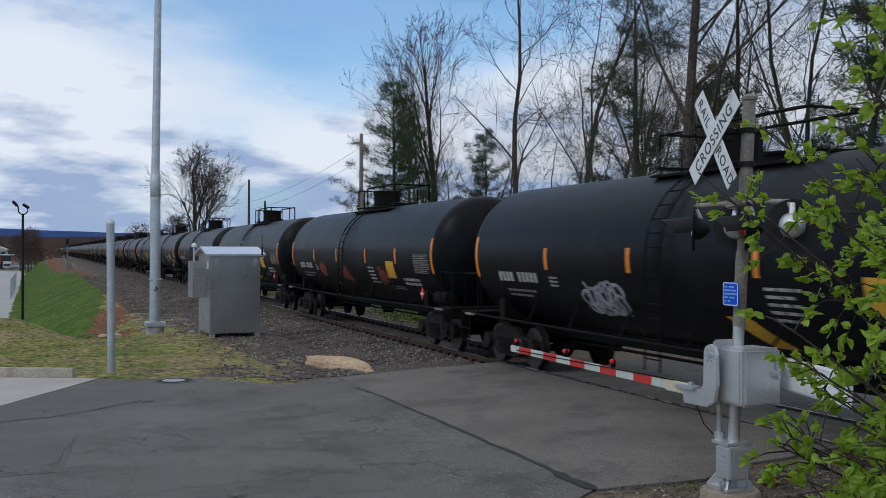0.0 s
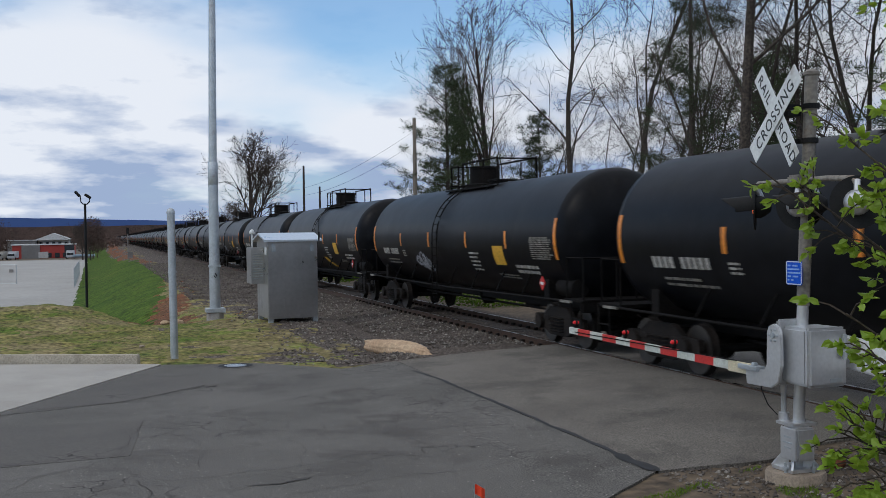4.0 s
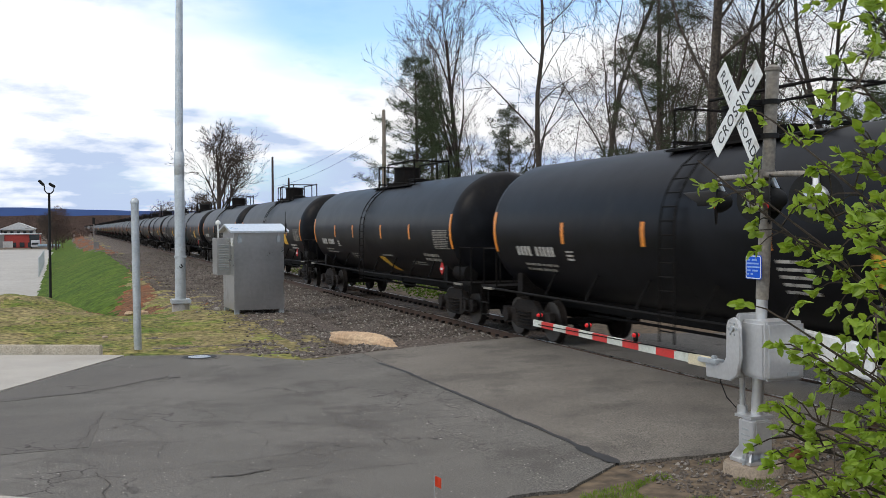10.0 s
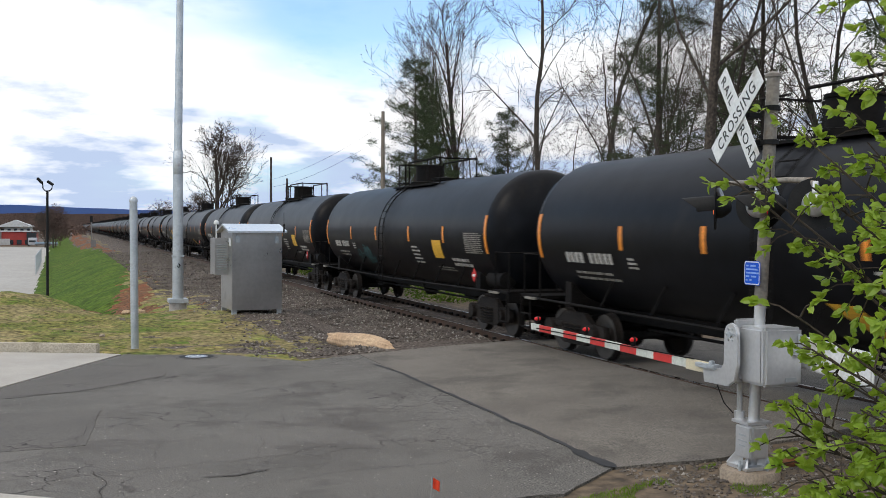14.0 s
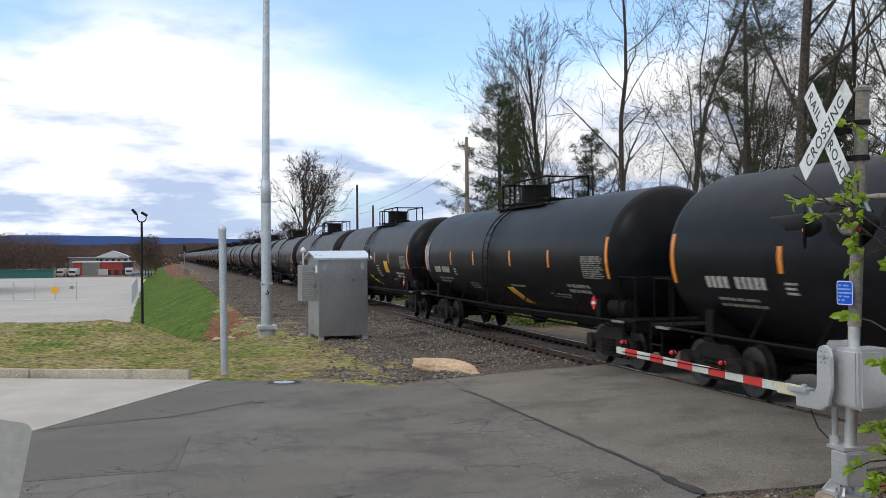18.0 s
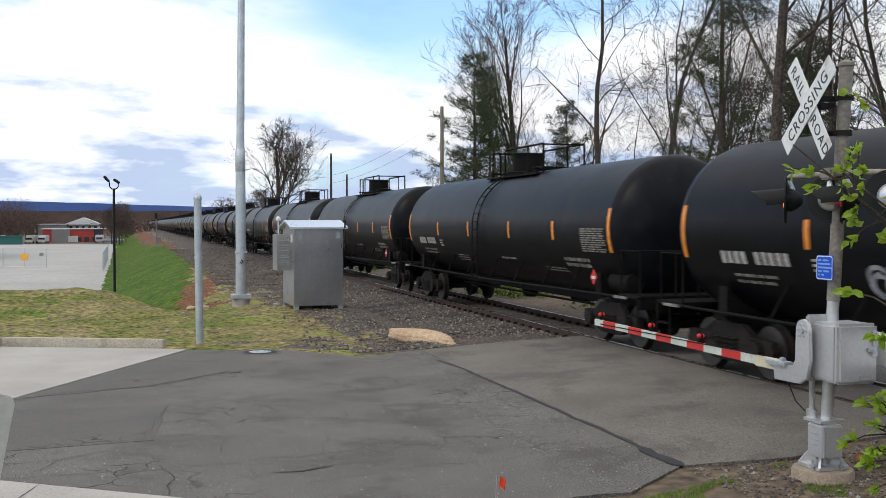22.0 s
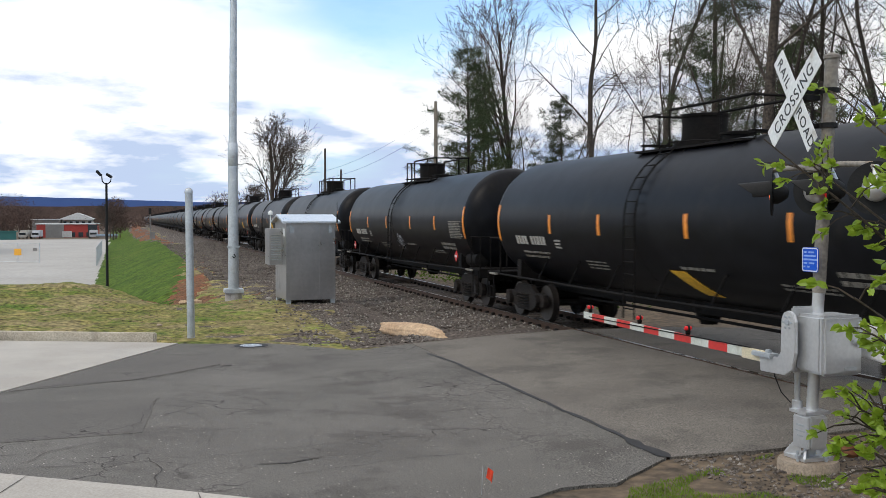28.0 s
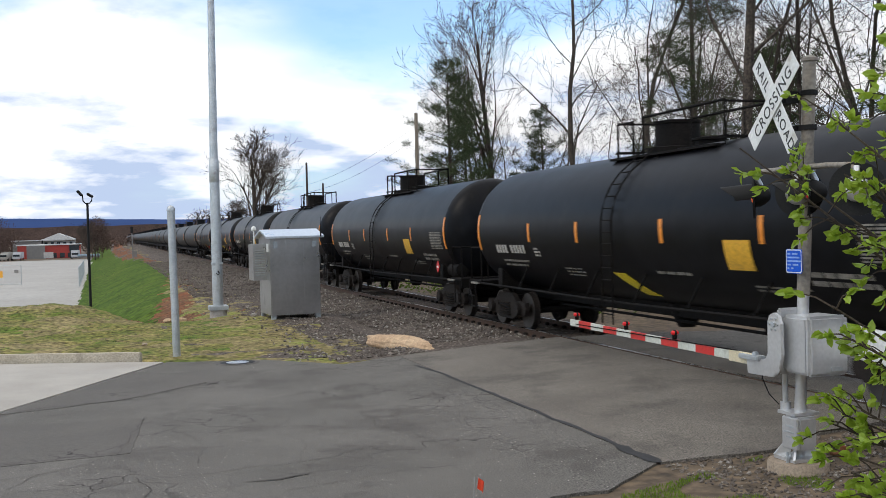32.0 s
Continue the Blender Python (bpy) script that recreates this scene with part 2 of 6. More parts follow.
M_LETTERK = surf("black_sign_letter", (0.012, 0.012, 0.012), (0.02, 0.02, 0.02), 6.0, 0.5, grain=0.1)
M_BLUE = surf("blue_sign_sheeting", (0.008, 0.085, 0.56), (0.012, 0.10, 0.60), 4.0, 0.6, spec=0.15, grain=0.04)
M_ALU = surf("weathered_aluminium", (0.44, 0.435, 0.425), (0.53, 0.52, 0.51), 0.9, 0.30, metal=0.95, fine=9, grain=0.03, stain=(0.35, 0.34, 0.32), stain_scale=0.8)
M_ALUROOF = surf("bright_aluminium_roof", (0.62, 0.67, 0.72), (0.70, 0.74, 0.78), 2.0, 0.3, metal=0.7, fine=14, grain=0.04)
M_GALV = surf("galvanised_steel", (0.40, 0.43, 0.45), (0.52, 0.55, 0.57), 3.0, 0.48, metal=0.55, fine=22, grain=0.05, stain=(0.34, 0.32, 0.33), stain_scale=2.5)
M_SILVER = surf("silver_paint", (0.56, 0.565, 0.57), (0.63, 0.635, 0.64), 1.5, 0.34, metal=0.6, fine=26, grain=0.03, stain=(0.50, 0.495, 0.48), stain_scale=2, stain_at=0.62)
M_OLDPOLE = surf("grimy_mast_metal", (0.20, 0.175, 0.145), (0.28, 0.25, 0.21), 3.0, 0.55, metal=0.25, fine=26, grain=0.12, stain=(0.19, 0.13, 0.085), stain_scale=4)
M_CONC = surf("pale_concrete", (0.33, 0.305, 0.27), (0.41, 0.385, 0.345), 0.7, 0.85, fine=45, grain=0.07, bump=0.15, stain=(0.34, 0.32, 0.29), stain_scale=0.5)
M_KERB = surf("weathered_kerb_concrete", (0.36, 0.315, 0.245), (0.45, 0.40, 0.32), 1.6, 0.9, fine=30, grain=0.14, bump=0.3, vary=0.08, stain=(0.24, 0.21, 0.16), stain_scale=1.4, stain_at=0.54)
M_BASE = surf("stained_concrete_base", (0.26, 0.205, 0.15), (0.34, 0.275, 0.21), 4.0, 0.9, fine=40, grain=0.12, bump=0.3, stain=(0.20, 0.15, 0.11), stain_scale=3)
M_ASPH = surf("worn_asphalt", (0.106, 0.099, 0.089), (0.142, 0.133, 0.121), 0.5, 0.92, fine=60, grain=0.34, bump=0.35, spec=0.3, stain=(0.088, 0.081, 0.073), stain_scale=0.8, stain_at=0.52, speck=(0.42, 0.39, 0.35), speck_scale=11.0, speck_at=0.125)
M_ASPHNEW = surf("smooth_grey_asphalt", (0.127, 0.113, 0.097), (0.168, 0.152, 0.131), 0.6, 0.92, fine=52, grain=0.30, bump=0.35, spec=0.3, stain=(0.104, 0.094, 0.081), stain_scale=0.7, stain_at=0.51, speck=(0.36, 0.33, 0.30), speck_scale=12.0, speck_at=0.085)
M_PATCH = surf("dark_asphalt_patch", (0.099, 0.092, 0.084), (0.120, 0.111, 0.101), 0.6, 0.92, fine=60, grain=0.18, bump=0.35, spec=0.3, speck=(0.276, 0.258, 0.239), speck_scale=9.0, speck_at=0.08)
M_SEAL = surf("black_crack_sealer", (0.020, 0.020, 0.021), (0.034, 0.034, 0.036), 2.0, 0.8, fine=30, grain=0.1)
M_CRACK = surf("open_crack_dirt", (0.038, 0.032, 0.028), (0.060, 0.052, 0.045), 3.0, 0.95, fine=40, grain=0.2)
M_BALLAST = surf("crushed_ballast", (0.075, 0.060, 0.050), (0.110, 0.089, 0.075), 1.2, 0.95, fine=16, grain=0.45, bump=1.0, spec=0.2, stain=(0.078, 0.055, 0.043), stain_scale=0.7, speck=(0.26, 0.235, 0.21), speck_scale=6.0, speck_at=0.22)
M_STONE = surf("ballast_stone", (0.090, 0.075, 0.065), (0.170, 0.148, 0.128), 0.9, 0.95, fine=20, grain=0.25, spec=0.2)
M_STONEB = surf("pale_stone", (0.30, 0.28, 0.25), (0.22, 0.19, 0.16), 1.3, 0.95, fine=20, grain=0.2)
M_DIRT = surf("red_brown_soil", (0.20, 0.062, 0.024), (0.12, 0.068, 0.038), 0.6, 0.95, fine=6, grain=0.34, bump=1.0, spec=0.12, stain=(0.13, 0.115, 0.05), stain_scale=0.8, stain_at=0.58)
M_TURF = surf("thin_spring_turf", (0.090, 0.108, 0.018), (0.225, 0.185, 0.070), 1.1, 0.95, fine=7, grain=0.40, bump=1.0, spec=0.15, stain=(0.068, 0.115, 0.012), stain_scale=0.7, stain_at=0.52)
M_DRYTURF = surf("dry_turf", (0.245, 0.200, 0.092), (0.140, 0.115, 0.050), 1.1, 0.95, fine=7, grain=0.34, bump=1.0, spec=0.15, stain=(0.15, 0.18, 0.035), stain_scale=0.6, stain_at=0.53)
M_GREEN = surf("fresh_green_grass", (0.038, 0.076, 0.006), (0.074, 0.116, 0.012), 0.45, 0.95, fine=3.5, grain=0.30, bump=1.0, spec=0.1, stain=(0.125, 0.128, 0.030), stain_scale=0.22, stain_at=0.57)
M_BLADE = surf("bright_grass_blades", (0.090, 0.185, 0.020), (0.150, 0.225, 0.032), 0.8, 0.8, fine=5, grain=0.2, spec=0.2)
M_LOT = surf("gravel_lot", (0.32, 0.305, 0.28), (0.38, 0.365, 0.34), 0.08, 0.9, fine=3, grain=0.06)
M_FIELD = surf("leaf_litter_ground", (0.085, 0.060, 0.038), (0.13, 0.095, 0.06), 0.5, 0.95, fine=6, grain=0.3, bump=0.6)
M_RAIL = surf("rusty_rail", (0.06, 0.035, 0.022), (0.09, 0.05, 0.032), 3.0, 0.7, metal=0.3, fine=20, grain=0.15)
M_RAILTOP = surf("polished_rail_head", (0.42, 0.41, 0.40), (0.5, 0.49, 0.48), 3.0, 0.28, metal=1.0, grain=0.04)
M_TIE = surf("creosoted_tie", (0.045, 0.036, 0.030), (0.075, 0.060, 0.048), 2.0, 0.9, fine=22, grain=0.25, bump=0.4, vary=0.3)
M_BARK = surf("grey_brown_bark", (0.040, 0.031, 0.024), (0.074, 0.059, 0.046), 3.0, 0.95, fine=12, grain=0.3, bump=0.6, vary=0.25)
M_TWIG = surf("brown_twigs", (0.046, 0.036, 0.029), (0.076, 0.060, 0.048), 1.0, 0.95, spec=0.2, grain=0.2, vary=0.25)
M_BUD = surf("reddish_twigs_with_buds", (0.115, 0.062, 0.052), (0.085, 0.062, 0.056), 1.0, 0.95, grain=0.2, vary=0.15)
M_NEEDLE = surf("pine_needles", (0.026, 0.048, 0.016), (0.060, 0.082, 0.024), 0.9, 0.8, fine=5, grain=0.25, vary=0.2)
M_RUSSET = surf("russet_dead_leaves", (0.16, 0.075, 0.035), (0.10, 0.055, 0.03), 1.2, 0.9, fine=6, grain=0.25)
M_LEAF = surf("young_green_leaf", (0.20, 0.32, 0.026), (0.30, 0.42, 0.055), 5.0, 0.45, fine=25, grain=0.12, vary=0.15)
M_WOODPOLE = surf("weathered_utility_pole_wood", (0.20, 0.165, 0.13), (0.27, 0.23, 0.185), 1.5, 0.9, fine=16, grain=0.15)
M_DARKPOLE = surf("dark_wood_pole", (0.045, 0.035, 0.03), (0.07, 0.055, 0.045), 1.5, 0.9, grain=0.15)
M_REDWALL = surf("red_metal_wall", (0.42, 0.045, 0.03), (0.36, 0.04, 0.03), 0.2, 0.6, fine=2, grain=0.05)
M_PALEWALL = surf("pale_wall", (0.55, 0.53, 0.50), (0.48, 0.46, 0.44), 0.2, 0.7, fine=2, grain=0.05)
M_GREYWALL = surf("grey_wall", (0.17, 0.16, 0.15), (0.21, 0.2, 0.19), 0.2, 0.7, fine=2, grain=0.05)
M_ROOFW = surf("white_roof", (0.62, 0.62, 0.60), (0.55, 0.55, 0.54), 0.2, 0.6, fine=2, grain=0.04)
# aerial haze is mixed into this ridge colour
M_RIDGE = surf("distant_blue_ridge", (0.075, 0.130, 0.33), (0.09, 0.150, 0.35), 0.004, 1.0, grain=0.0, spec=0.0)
M_FARWOOD = surf("distant_bare_wood", (0.085, 0.061, 0.053), (0.128, 0.088, 0.073), 0.05, 1.0, fine=0.6, grain=0.14, spec=0.0, stain=(0.048, 0.056, 0.036), stain_scale=0.03)
M_ROCK = surf("tan_sandstone", (0.42, 0.28, 0.17), (0.50, 0.36, 0.23), 2.2, 0.9, fine=16, grain=0.12, bump=0.5)
M_FLAG = surf("orange_marker_flag", (0.85, 0.07, 0.015), (0.8, 0.06, 0.015), 4.0, 0.6, grain=0.05)
M_SIGNBACK = surf("bare_sign_back", (0.42, 0.41, 0.40), (0.48, 0.47, 0.46), 2.0, 0.45, metal=0.15, fine=20, grain=0.05)
M_GLASS = surf("dark_window_glass", (0.02, 0.025, 0.03), (0.03, 0.035, 0.04), 1.0, 0.1, grain=0.0)
M_REDLENS = glow("red_lamp_lens", (0.55, 0.010, 0.012), 0.35)
M_AMBER = glow("lit_flasher_lens", (1.0, 0.16, 0.03), 2.5)



def let_light_through(m, colour, share):
    """Thin leaves: part of the light goes through."""
    n, l = m.node_tree.nodes, m.node_tree.links
    tr, mx = n.new("ShaderNodeBsdfTranslucent"), n.new("ShaderNodeMixShader")
    tr.inputs["Color"].default_value = (*colour, 1)
    mx.inputs[0].default_value = share
    l.new(n["Principled BSDF"].outputs[0], mx.inputs[1])
    l.new(tr.outputs[0], mx.inputs[2])
    l.new(mx.outputs[0], n["Material Output"].inputs["Surface"])


def craze(m, scale, width, mask_scale, mask_at, colour):
    """A net of hair cracks, in worn places only."""
    n, l = m.node_tree.nodes, m.node_tree.links
    p = n["Principled BSDF"]
    was = p.inputs["Base Color"].links[0].from_socket
    tc = n.new("ShaderNodeTexCoord")
    bend = n.new("ShaderNodeTexNoise")
    bend.inputs["Scale"].default_value, bend.inputs["Detail"].default_value = 2.2, 5
    l.new(tc.outputs["Object"], bend.inputs["Vector"])
    push = n.new("ShaderNodeVectorMath"); push.operation = "MULTIPLY_ADD"
    push.inputs[1].default_value = (0.7, 0.7, 0.0)
    l.new(bend.outputs["Color"], push.inputs[0]); l.new(tc.outputs["Object"], push.inputs[2])
    vo = n.new("ShaderNodeTexVoronoi"); vo.feature = "DISTANCE_TO_EDGE"
    vo.inputs["Scale"].default_value = scale
    l.new(push.outputs[0], vo.inputs["Vector"])
    line = n.new("ShaderNodeMapRange")
    line.inputs[1].default_value, line.inputs[2].default_value = width * 0.4, width
    line.inputs[3].default_value, line.inputs[4].default_value = 1.0, 0.0
    l.new(vo.outputs["Distance"], line.inputs[0])
    mn = n.new("ShaderNodeTexNoise")
    mn.inputs["Scale"].default_value, mn.inputs["Detail"].default_value = mask_scale, 6
    l.new(tc.outputs["Object"], mn.inputs["Vector"])
    mr = n.new("ShaderNodeMapRange")
    mr.inputs[1].default_value, mr.inputs[2].default_value = mask_at, mask_at + 0.10
    l.new(mn.outputs["Fac"], mr.inputs[0])
    both = n.new("ShaderNodeMath"); both.operation = "MULTIPLY"
    l.new(line.outputs[0], both.inputs[0]); l.new(mr.outputs[0], both.inputs[1])
    mx = n.new("ShaderNodeMix"); mx.data_type = "RGBA"
    l.new(both.outputs[0], mx.inputs[0]); l.new(was, mx.inputs[6])
    mx.inputs[7].default_value = (*colour, 1)
    l.new(mx.outputs[2], p.inputs["Base Color"])


craze(M_ASPH, 1.7, 0.021, 0.45, 0.49, (0.035, 0.031, 0.028))
craze(M_PATCH, 2.0, 0.022, 0.5, 0.52, (0.035, 0.031, 0.028))
let_light_through(M_BLADE, (0.26, 0.36, 0.04), 0.4)
let_light_through(M_LEAF, (0.34, 0.46, 0.04), 0.42)


# ---- mesh building ----
class Mesh:
    """Vertices and faces that grow piece by piece."""

    def __init__(self):
        self.v, self.f = [], []

    def add(self, v, f):
        k = len(self.v)
        self.v.extend(tuple(p) for p in v)
        self.f.extend(tuple(i + k for i in q) for q in f)
        return self

    def box(self, c, s, m=None):
        x, y, z = s[0] / 2, s[1] / 2, s[2] / 2
        v = [Vector((a * x, b * y, d * z)) for a in (-1, 1) for b in (-1, 1) for d in (-1, 1)]
        v = [(m @ p if m else p) + Vector(c) for p in v]
        return self.add(v, [(0, 1, 3, 2), (4, 6, 7, 5), (0, 4, 5, 1), (2, 3, 7, 6), (0, 2, 6, 4), (1, 5, 7, 3)])

    def tube(self, pts, radii, n=8, cap=True):
        pts = [Vector(p) for p in pts]
        if not hasattr(radii, "__len__"):
            radii = [radii] * len(pts)
        rings = []
        for i, p in enumerate(pts):
            d = (pts[min(i + 1, len(pts) - 1)] - pts[max(i - 1, 0)]).normalized()
            u = d.orthogonal().normalized() if abs(d.z) > 0.95 else d.cross(Vector((0, 0, 1))).normalized()
            w = d.cross(u)
            rings.append([p + (u * math.cos(2 * math.pi * k / n) + w * math.sin(2 * math.pi * k / n)) * radii[i] for k in range(n)])
        v = [q for r in rings for q in r]
        f = [(i * n + k, i * n + (k + 1) % n, (i + 1) * n + (k + 1) % n, (i + 1) * n + k) for i in range(len(pts) - 1) for k in range(n)]
        if cap:
            f += [tuple(range(n))[::-1], tuple((len(pts) - 1) * n + k for k in range(n))]
        return self.add(v, f)

    def lathe(self, prof, axis="z", c=(0, 0, 0), n=24):
        """Turns (radius, along) pairs round an axis."""
        v, c = [], Vector(c)
        for r, h in prof:
            for k in range(n):
                a = 2 * math.pi * k / n
                x, y = r * math.cos(a), r * math.sin(a)
                v.append(c + (Vector((x, y, h)) if axis == "z" else Vector((x, h, y)) if axis == "y" else Vector((h, x, y))))
        f = [(i * n + k, i * n + (k + 1) % n, (i + 1) * n + (k + 1) % n, (i + 1) * n + k) for i in range(len(prof) - 1) for k in range(n)]
        f += [tuple(range(n))[::-1], tuple((len(prof) - 1) * n + k for k in range(n))]
        return self.add(v, f)

    def data(self, name, material, smooth=False, bevel=0.0):
        me = bpy.data.meshes.new(name)
        me.from_pydata(self.v, [], self.f)
        bm = bmesh.new()
        bm.from_mesh(me)
        bmesh.ops.recalc_face_normals(bm, faces=bm.faces) if len(bm.faces) < 60000 else None
        if bevel:
            sharp = [e for e in bm.edges if len(e.link_faces) == 2 and e.calc_face_angle(0) > 0.6]
            bmesh.ops.bevel(bm, geom=sharp, offset=bevel, segments=2, affect="EDGES")
        for face in bm.faces:
            face.smooth = smooth
        if smooth:
            for e in bm.edges:
                if len(e.link_faces) == 2 and e.calc_face_angle(0) > 0.7:
                    e.smooth = False
        bm.to_mesh(me)
        bm.free()
        for m in material if isinstance(material, (list, tuple)) else [material]:
            me.materials.append(m)
        return me


def part(name, mesh, material, parent=None, label="", smooth=False, bevel=0.0):
    """One mesh object, under a thing or a part."""
    me = mesh if isinstance(mesh, bpy.types.Mesh) else mesh.data(name, material, smooth, bevel)
    ob = new(name, me)
    if parent is not None:
        ob.parent = parent
    if label:
        ob["label"] = label
    return ob


def thing(name, label, category, m=None, group="", kind=""):
    ob = new(name)
    if m is not None:
        ob.matrix_world = m
    return tagged(ob, label, category, group, kind)


def soft(a, b, x):
    t = min(1.0, max(0.0, (x - a) / (b - a)))
    return t * t * (3 - 2 * t)


def nz(x, y, s, seed=0.0):
    return noise.noise(Vector((x * s, y * s, seed)))


# ---- the lie of the land ----
def road_z(x, y=0.0):
    if x < -6.0:
        return -0.20
    if x < -4.45:
        return -0.20 + 0.04 * (x + 6.0) / 1.55
    if x < -0.85:
        return -0.16 + 0.15 * (x + 4.45) / 3.6
    if x < 0.9:
        return -0.01
    return -0.01 - 0.15 * min(1.0, (x - 0.9) / 4.0)


def edge_y(x):
    """Where the level ground by the road breaks off towards the lower lot."""
    return 41.0 - 6.5 * soft(-11.5, -8.8, x)


def ground_z(x, y):
    if x > 3.0:
        up = -0.45 + 1.7 * soft(6, 26, x) + 0.25 * nz(x, y, 0.12)
        return up if abs(y - 15.4) > 9 else up * soft(5.5, 9, abs(y - 15.4)) + (road_z(x) - 0.1) * (1 - soft(5.5, 9, abs(y - 15.4)))
    level = -0.27 + 0.05 * nz(x, y, 0.5) * soft(-8.5, -10.5, x) + (0.03 + 0.05 * soft(-7.5, -10.0, x)) * nz(x, y, 1.5, 3) + 0.02 * nz(x, y, 3.4, 7) + 0.38 * soft(30, 37, y) * soft(-9.0, -12.5, x) * (1 + 0.5 * nz(x, y, 0.25, 4))
    level += 0.12 * math.exp(-((x + 4.9) / 2.2) ** 2 - ((y - 31.6) / 2.6) ** 2) + 0.24 * math.exp(-((x + 6.75) / 1.3) ** 2 - ((y - 36.0) / 1.5) ** 2)
    if x > -3.2 and y > 20.4:
        level = -0.40
    if y < 22 and x > -8:
        level = road_z(x) - 0.035 + 0.02 * nz(x, y, 1.2) - 0.14 * soft(-1.4, -0.9, x)
    bank = -0.42 - 2.08 * soft(-6.3, -13.2, x) + 0.05 * nz(x, y, 0.3) + 0.10 * nz(x, y, 1.1, 5) * soft(56, 44, y) + 0.5 * max(0.0, nz(x, y, 0.09, 8) + 0.2) * soft(110, 125, y) * soft(190, 160, y) * soft(-10, -7.5, x)
    if x < -5.5:
        drop = soft(edge_y(x) - 1.6, edge_y(x) + 2.6, y + 0.8 * nz(x, y, 0.6, 12))
    else:
        drop = soft(30, 50, y)
    return level * (1 - drop) + bank * drop


GREEN_Y, GREEN_X = (34, 44, 52, 78, 119, 150, 162, 311), (-9.2, -8.7, -7.8, -6.0, -6.5, -7.4, -8.7, -10.2)   # upper border of the grassed bank


def zone(x, y):
    """Which cover lies on the ground: 0 thin turf, 1 dry turf, 2 green grass, 3 soil, 4 ballast, 5 gravel lot, 6 leaf litter."""
    k = nz(x, y, 0.55, 9) + 0.5 * nz(x, y, 1.7, 3) + 0.3 * nz(x, y, 5.5, 2)
    if x > 3.0:
        return 6
    if -11.6 < x < -8.6 and edge_y(x) - 1.5 - 0.8 * k < y < edge_y(x):
        return 3
    if y > edge_y(x) - 0.5 and x < -5.8:
        if x < -12.6 - 0.0118 * max(0.0, y - 70) + 0.15 * k:
            return 5 if y < 262 else 6
        if x > float(np.interp(y, GREEN_Y, GREEN_X)) + 0.6 * k + 0.25 * nz(x, y, 4.5, 6):
            if y < 54:
                return 3 if x < float(np.interp(y, GREEN_Y, GREEN_X)) + 1.5 + 1.1 * k else (1 if k < 0.15 else 4)
            return (1 if k > -0.35 else 3) if y < 74 else (3 if y > 112 and k > -0.1 else 4)
        if y < edge_y(x) + 2.0 + 1.6 * k:
            return 3
        return 2
    if y > 24 and x > -8.2 + 0.02 * (y - 24) and x < -6.0 + k:
        return 3 if (y > 33.5 and k > -0.05) else 1 if k > -0.1 else 0
    if -8.9 < x < -5.4 and 21.4 < y < 33.5 and k > 0.10 - 0.10 * (x + 8.9):
        return 4 if k > 0.2 else 1
    if x > -6.0 + 1.2 * k and y > 20:
        return 4 if (k > -0.25 or x > -4.6 or y < 21.0) else 1
    if y > 38 and x < -9:
        return 1 if k > 0.1 else 0
    if y < 11.5 and x > -7.5:
        return 6
    return 1 if k > 0.16 else 0


def build_ground():
    xs = np.concatenate([[-2600, -1300, -600, -300, -160, -90, -60, -45, -36], np.arange(-30, -14, 0.8), np.arange(-14, -3.9, 0.16), np.arange(-3.5, 5.01, 0.5), np.arange(7, 40, 3.0), [60, 110, 250, 600, 1300, 2600]])
    ys = np.concatenate([[-900, -400, -150, -70, -40, -20], np.arange(-8, 6.9, 0.5), np.arange(7, 10.2, 0.16), np.arange(10.5, 21.2, 1.0), np.arange(21.4, 52, 0.18), np.arange(52, 90, 0.6), np.arange(91, 130, 1.5), np.arange(135, 300, 8.0), [330, 400, 520, 700, 1000, 1500, 2200, 3200, 4200]])
    m = Mesh()
    m.v = [(float(x), float(y), ground_z(float(x), float(y))) for y in ys for x in xs]
    w = len(xs)
    m.f = [(j * w + i, j * w + i + 1, (j + 1) * w + i + 1, (j + 1) * w + i) for j in range(len(ys) - 1) for i in range(w - 1)]
    me = m.data("ground", [M_TURF, M_DRYTURF, M_GREEN, M_DIRT, M_BALLAST, M_LOT, M_FIELD], smooth=True)
    for p in me.polygons:
        p.material_index = zone(p.center.x, p.center.y)
    ob = new("ground", me)
    tagged(ob, "uneven roadside ground of thin spring turf, soil and gravel", "ground", kind="structure")
    return ob


def slab(name, pts, material, zf, lift=0.0, thick=0.14, cuts=(), label="", category="", parent=None):
    bm = bmesh.new()
    bm.faces.new([bm.verts.new((x, y, 0)) for x, y in pts])
    for c in cuts:
        bmesh.ops.bisect_plane(bm, geom=bm.verts[:] + bm.edges[:] + bm.faces[:], plane_co=(c, 0, 0), plane_no=(1, 0, 0))
    top = bm.faces[:]
    low = bmesh.ops.extrude_face_region(bm, geom=top)
    for v in bm.verts:
        v.co.z = zf(v.co.x, v.co.y) + lift
    for v in [g for g in low["geom"] if isinstance(g, bmesh.types.BMVert)]:
        v.co.z -= thick
    bmesh.ops.recalc_face_normals(bm, faces=bm.faces)
    me = bpy.data.meshes.new(name)
    bm.to_mesh(me)
    bm.free()
    me.materials.append(material)
    ob = new(name, me)
    if parent is not None:
        ob.parent = parent
    elif category:
        tagged(ob, label, category, kind="structure")
    return ob


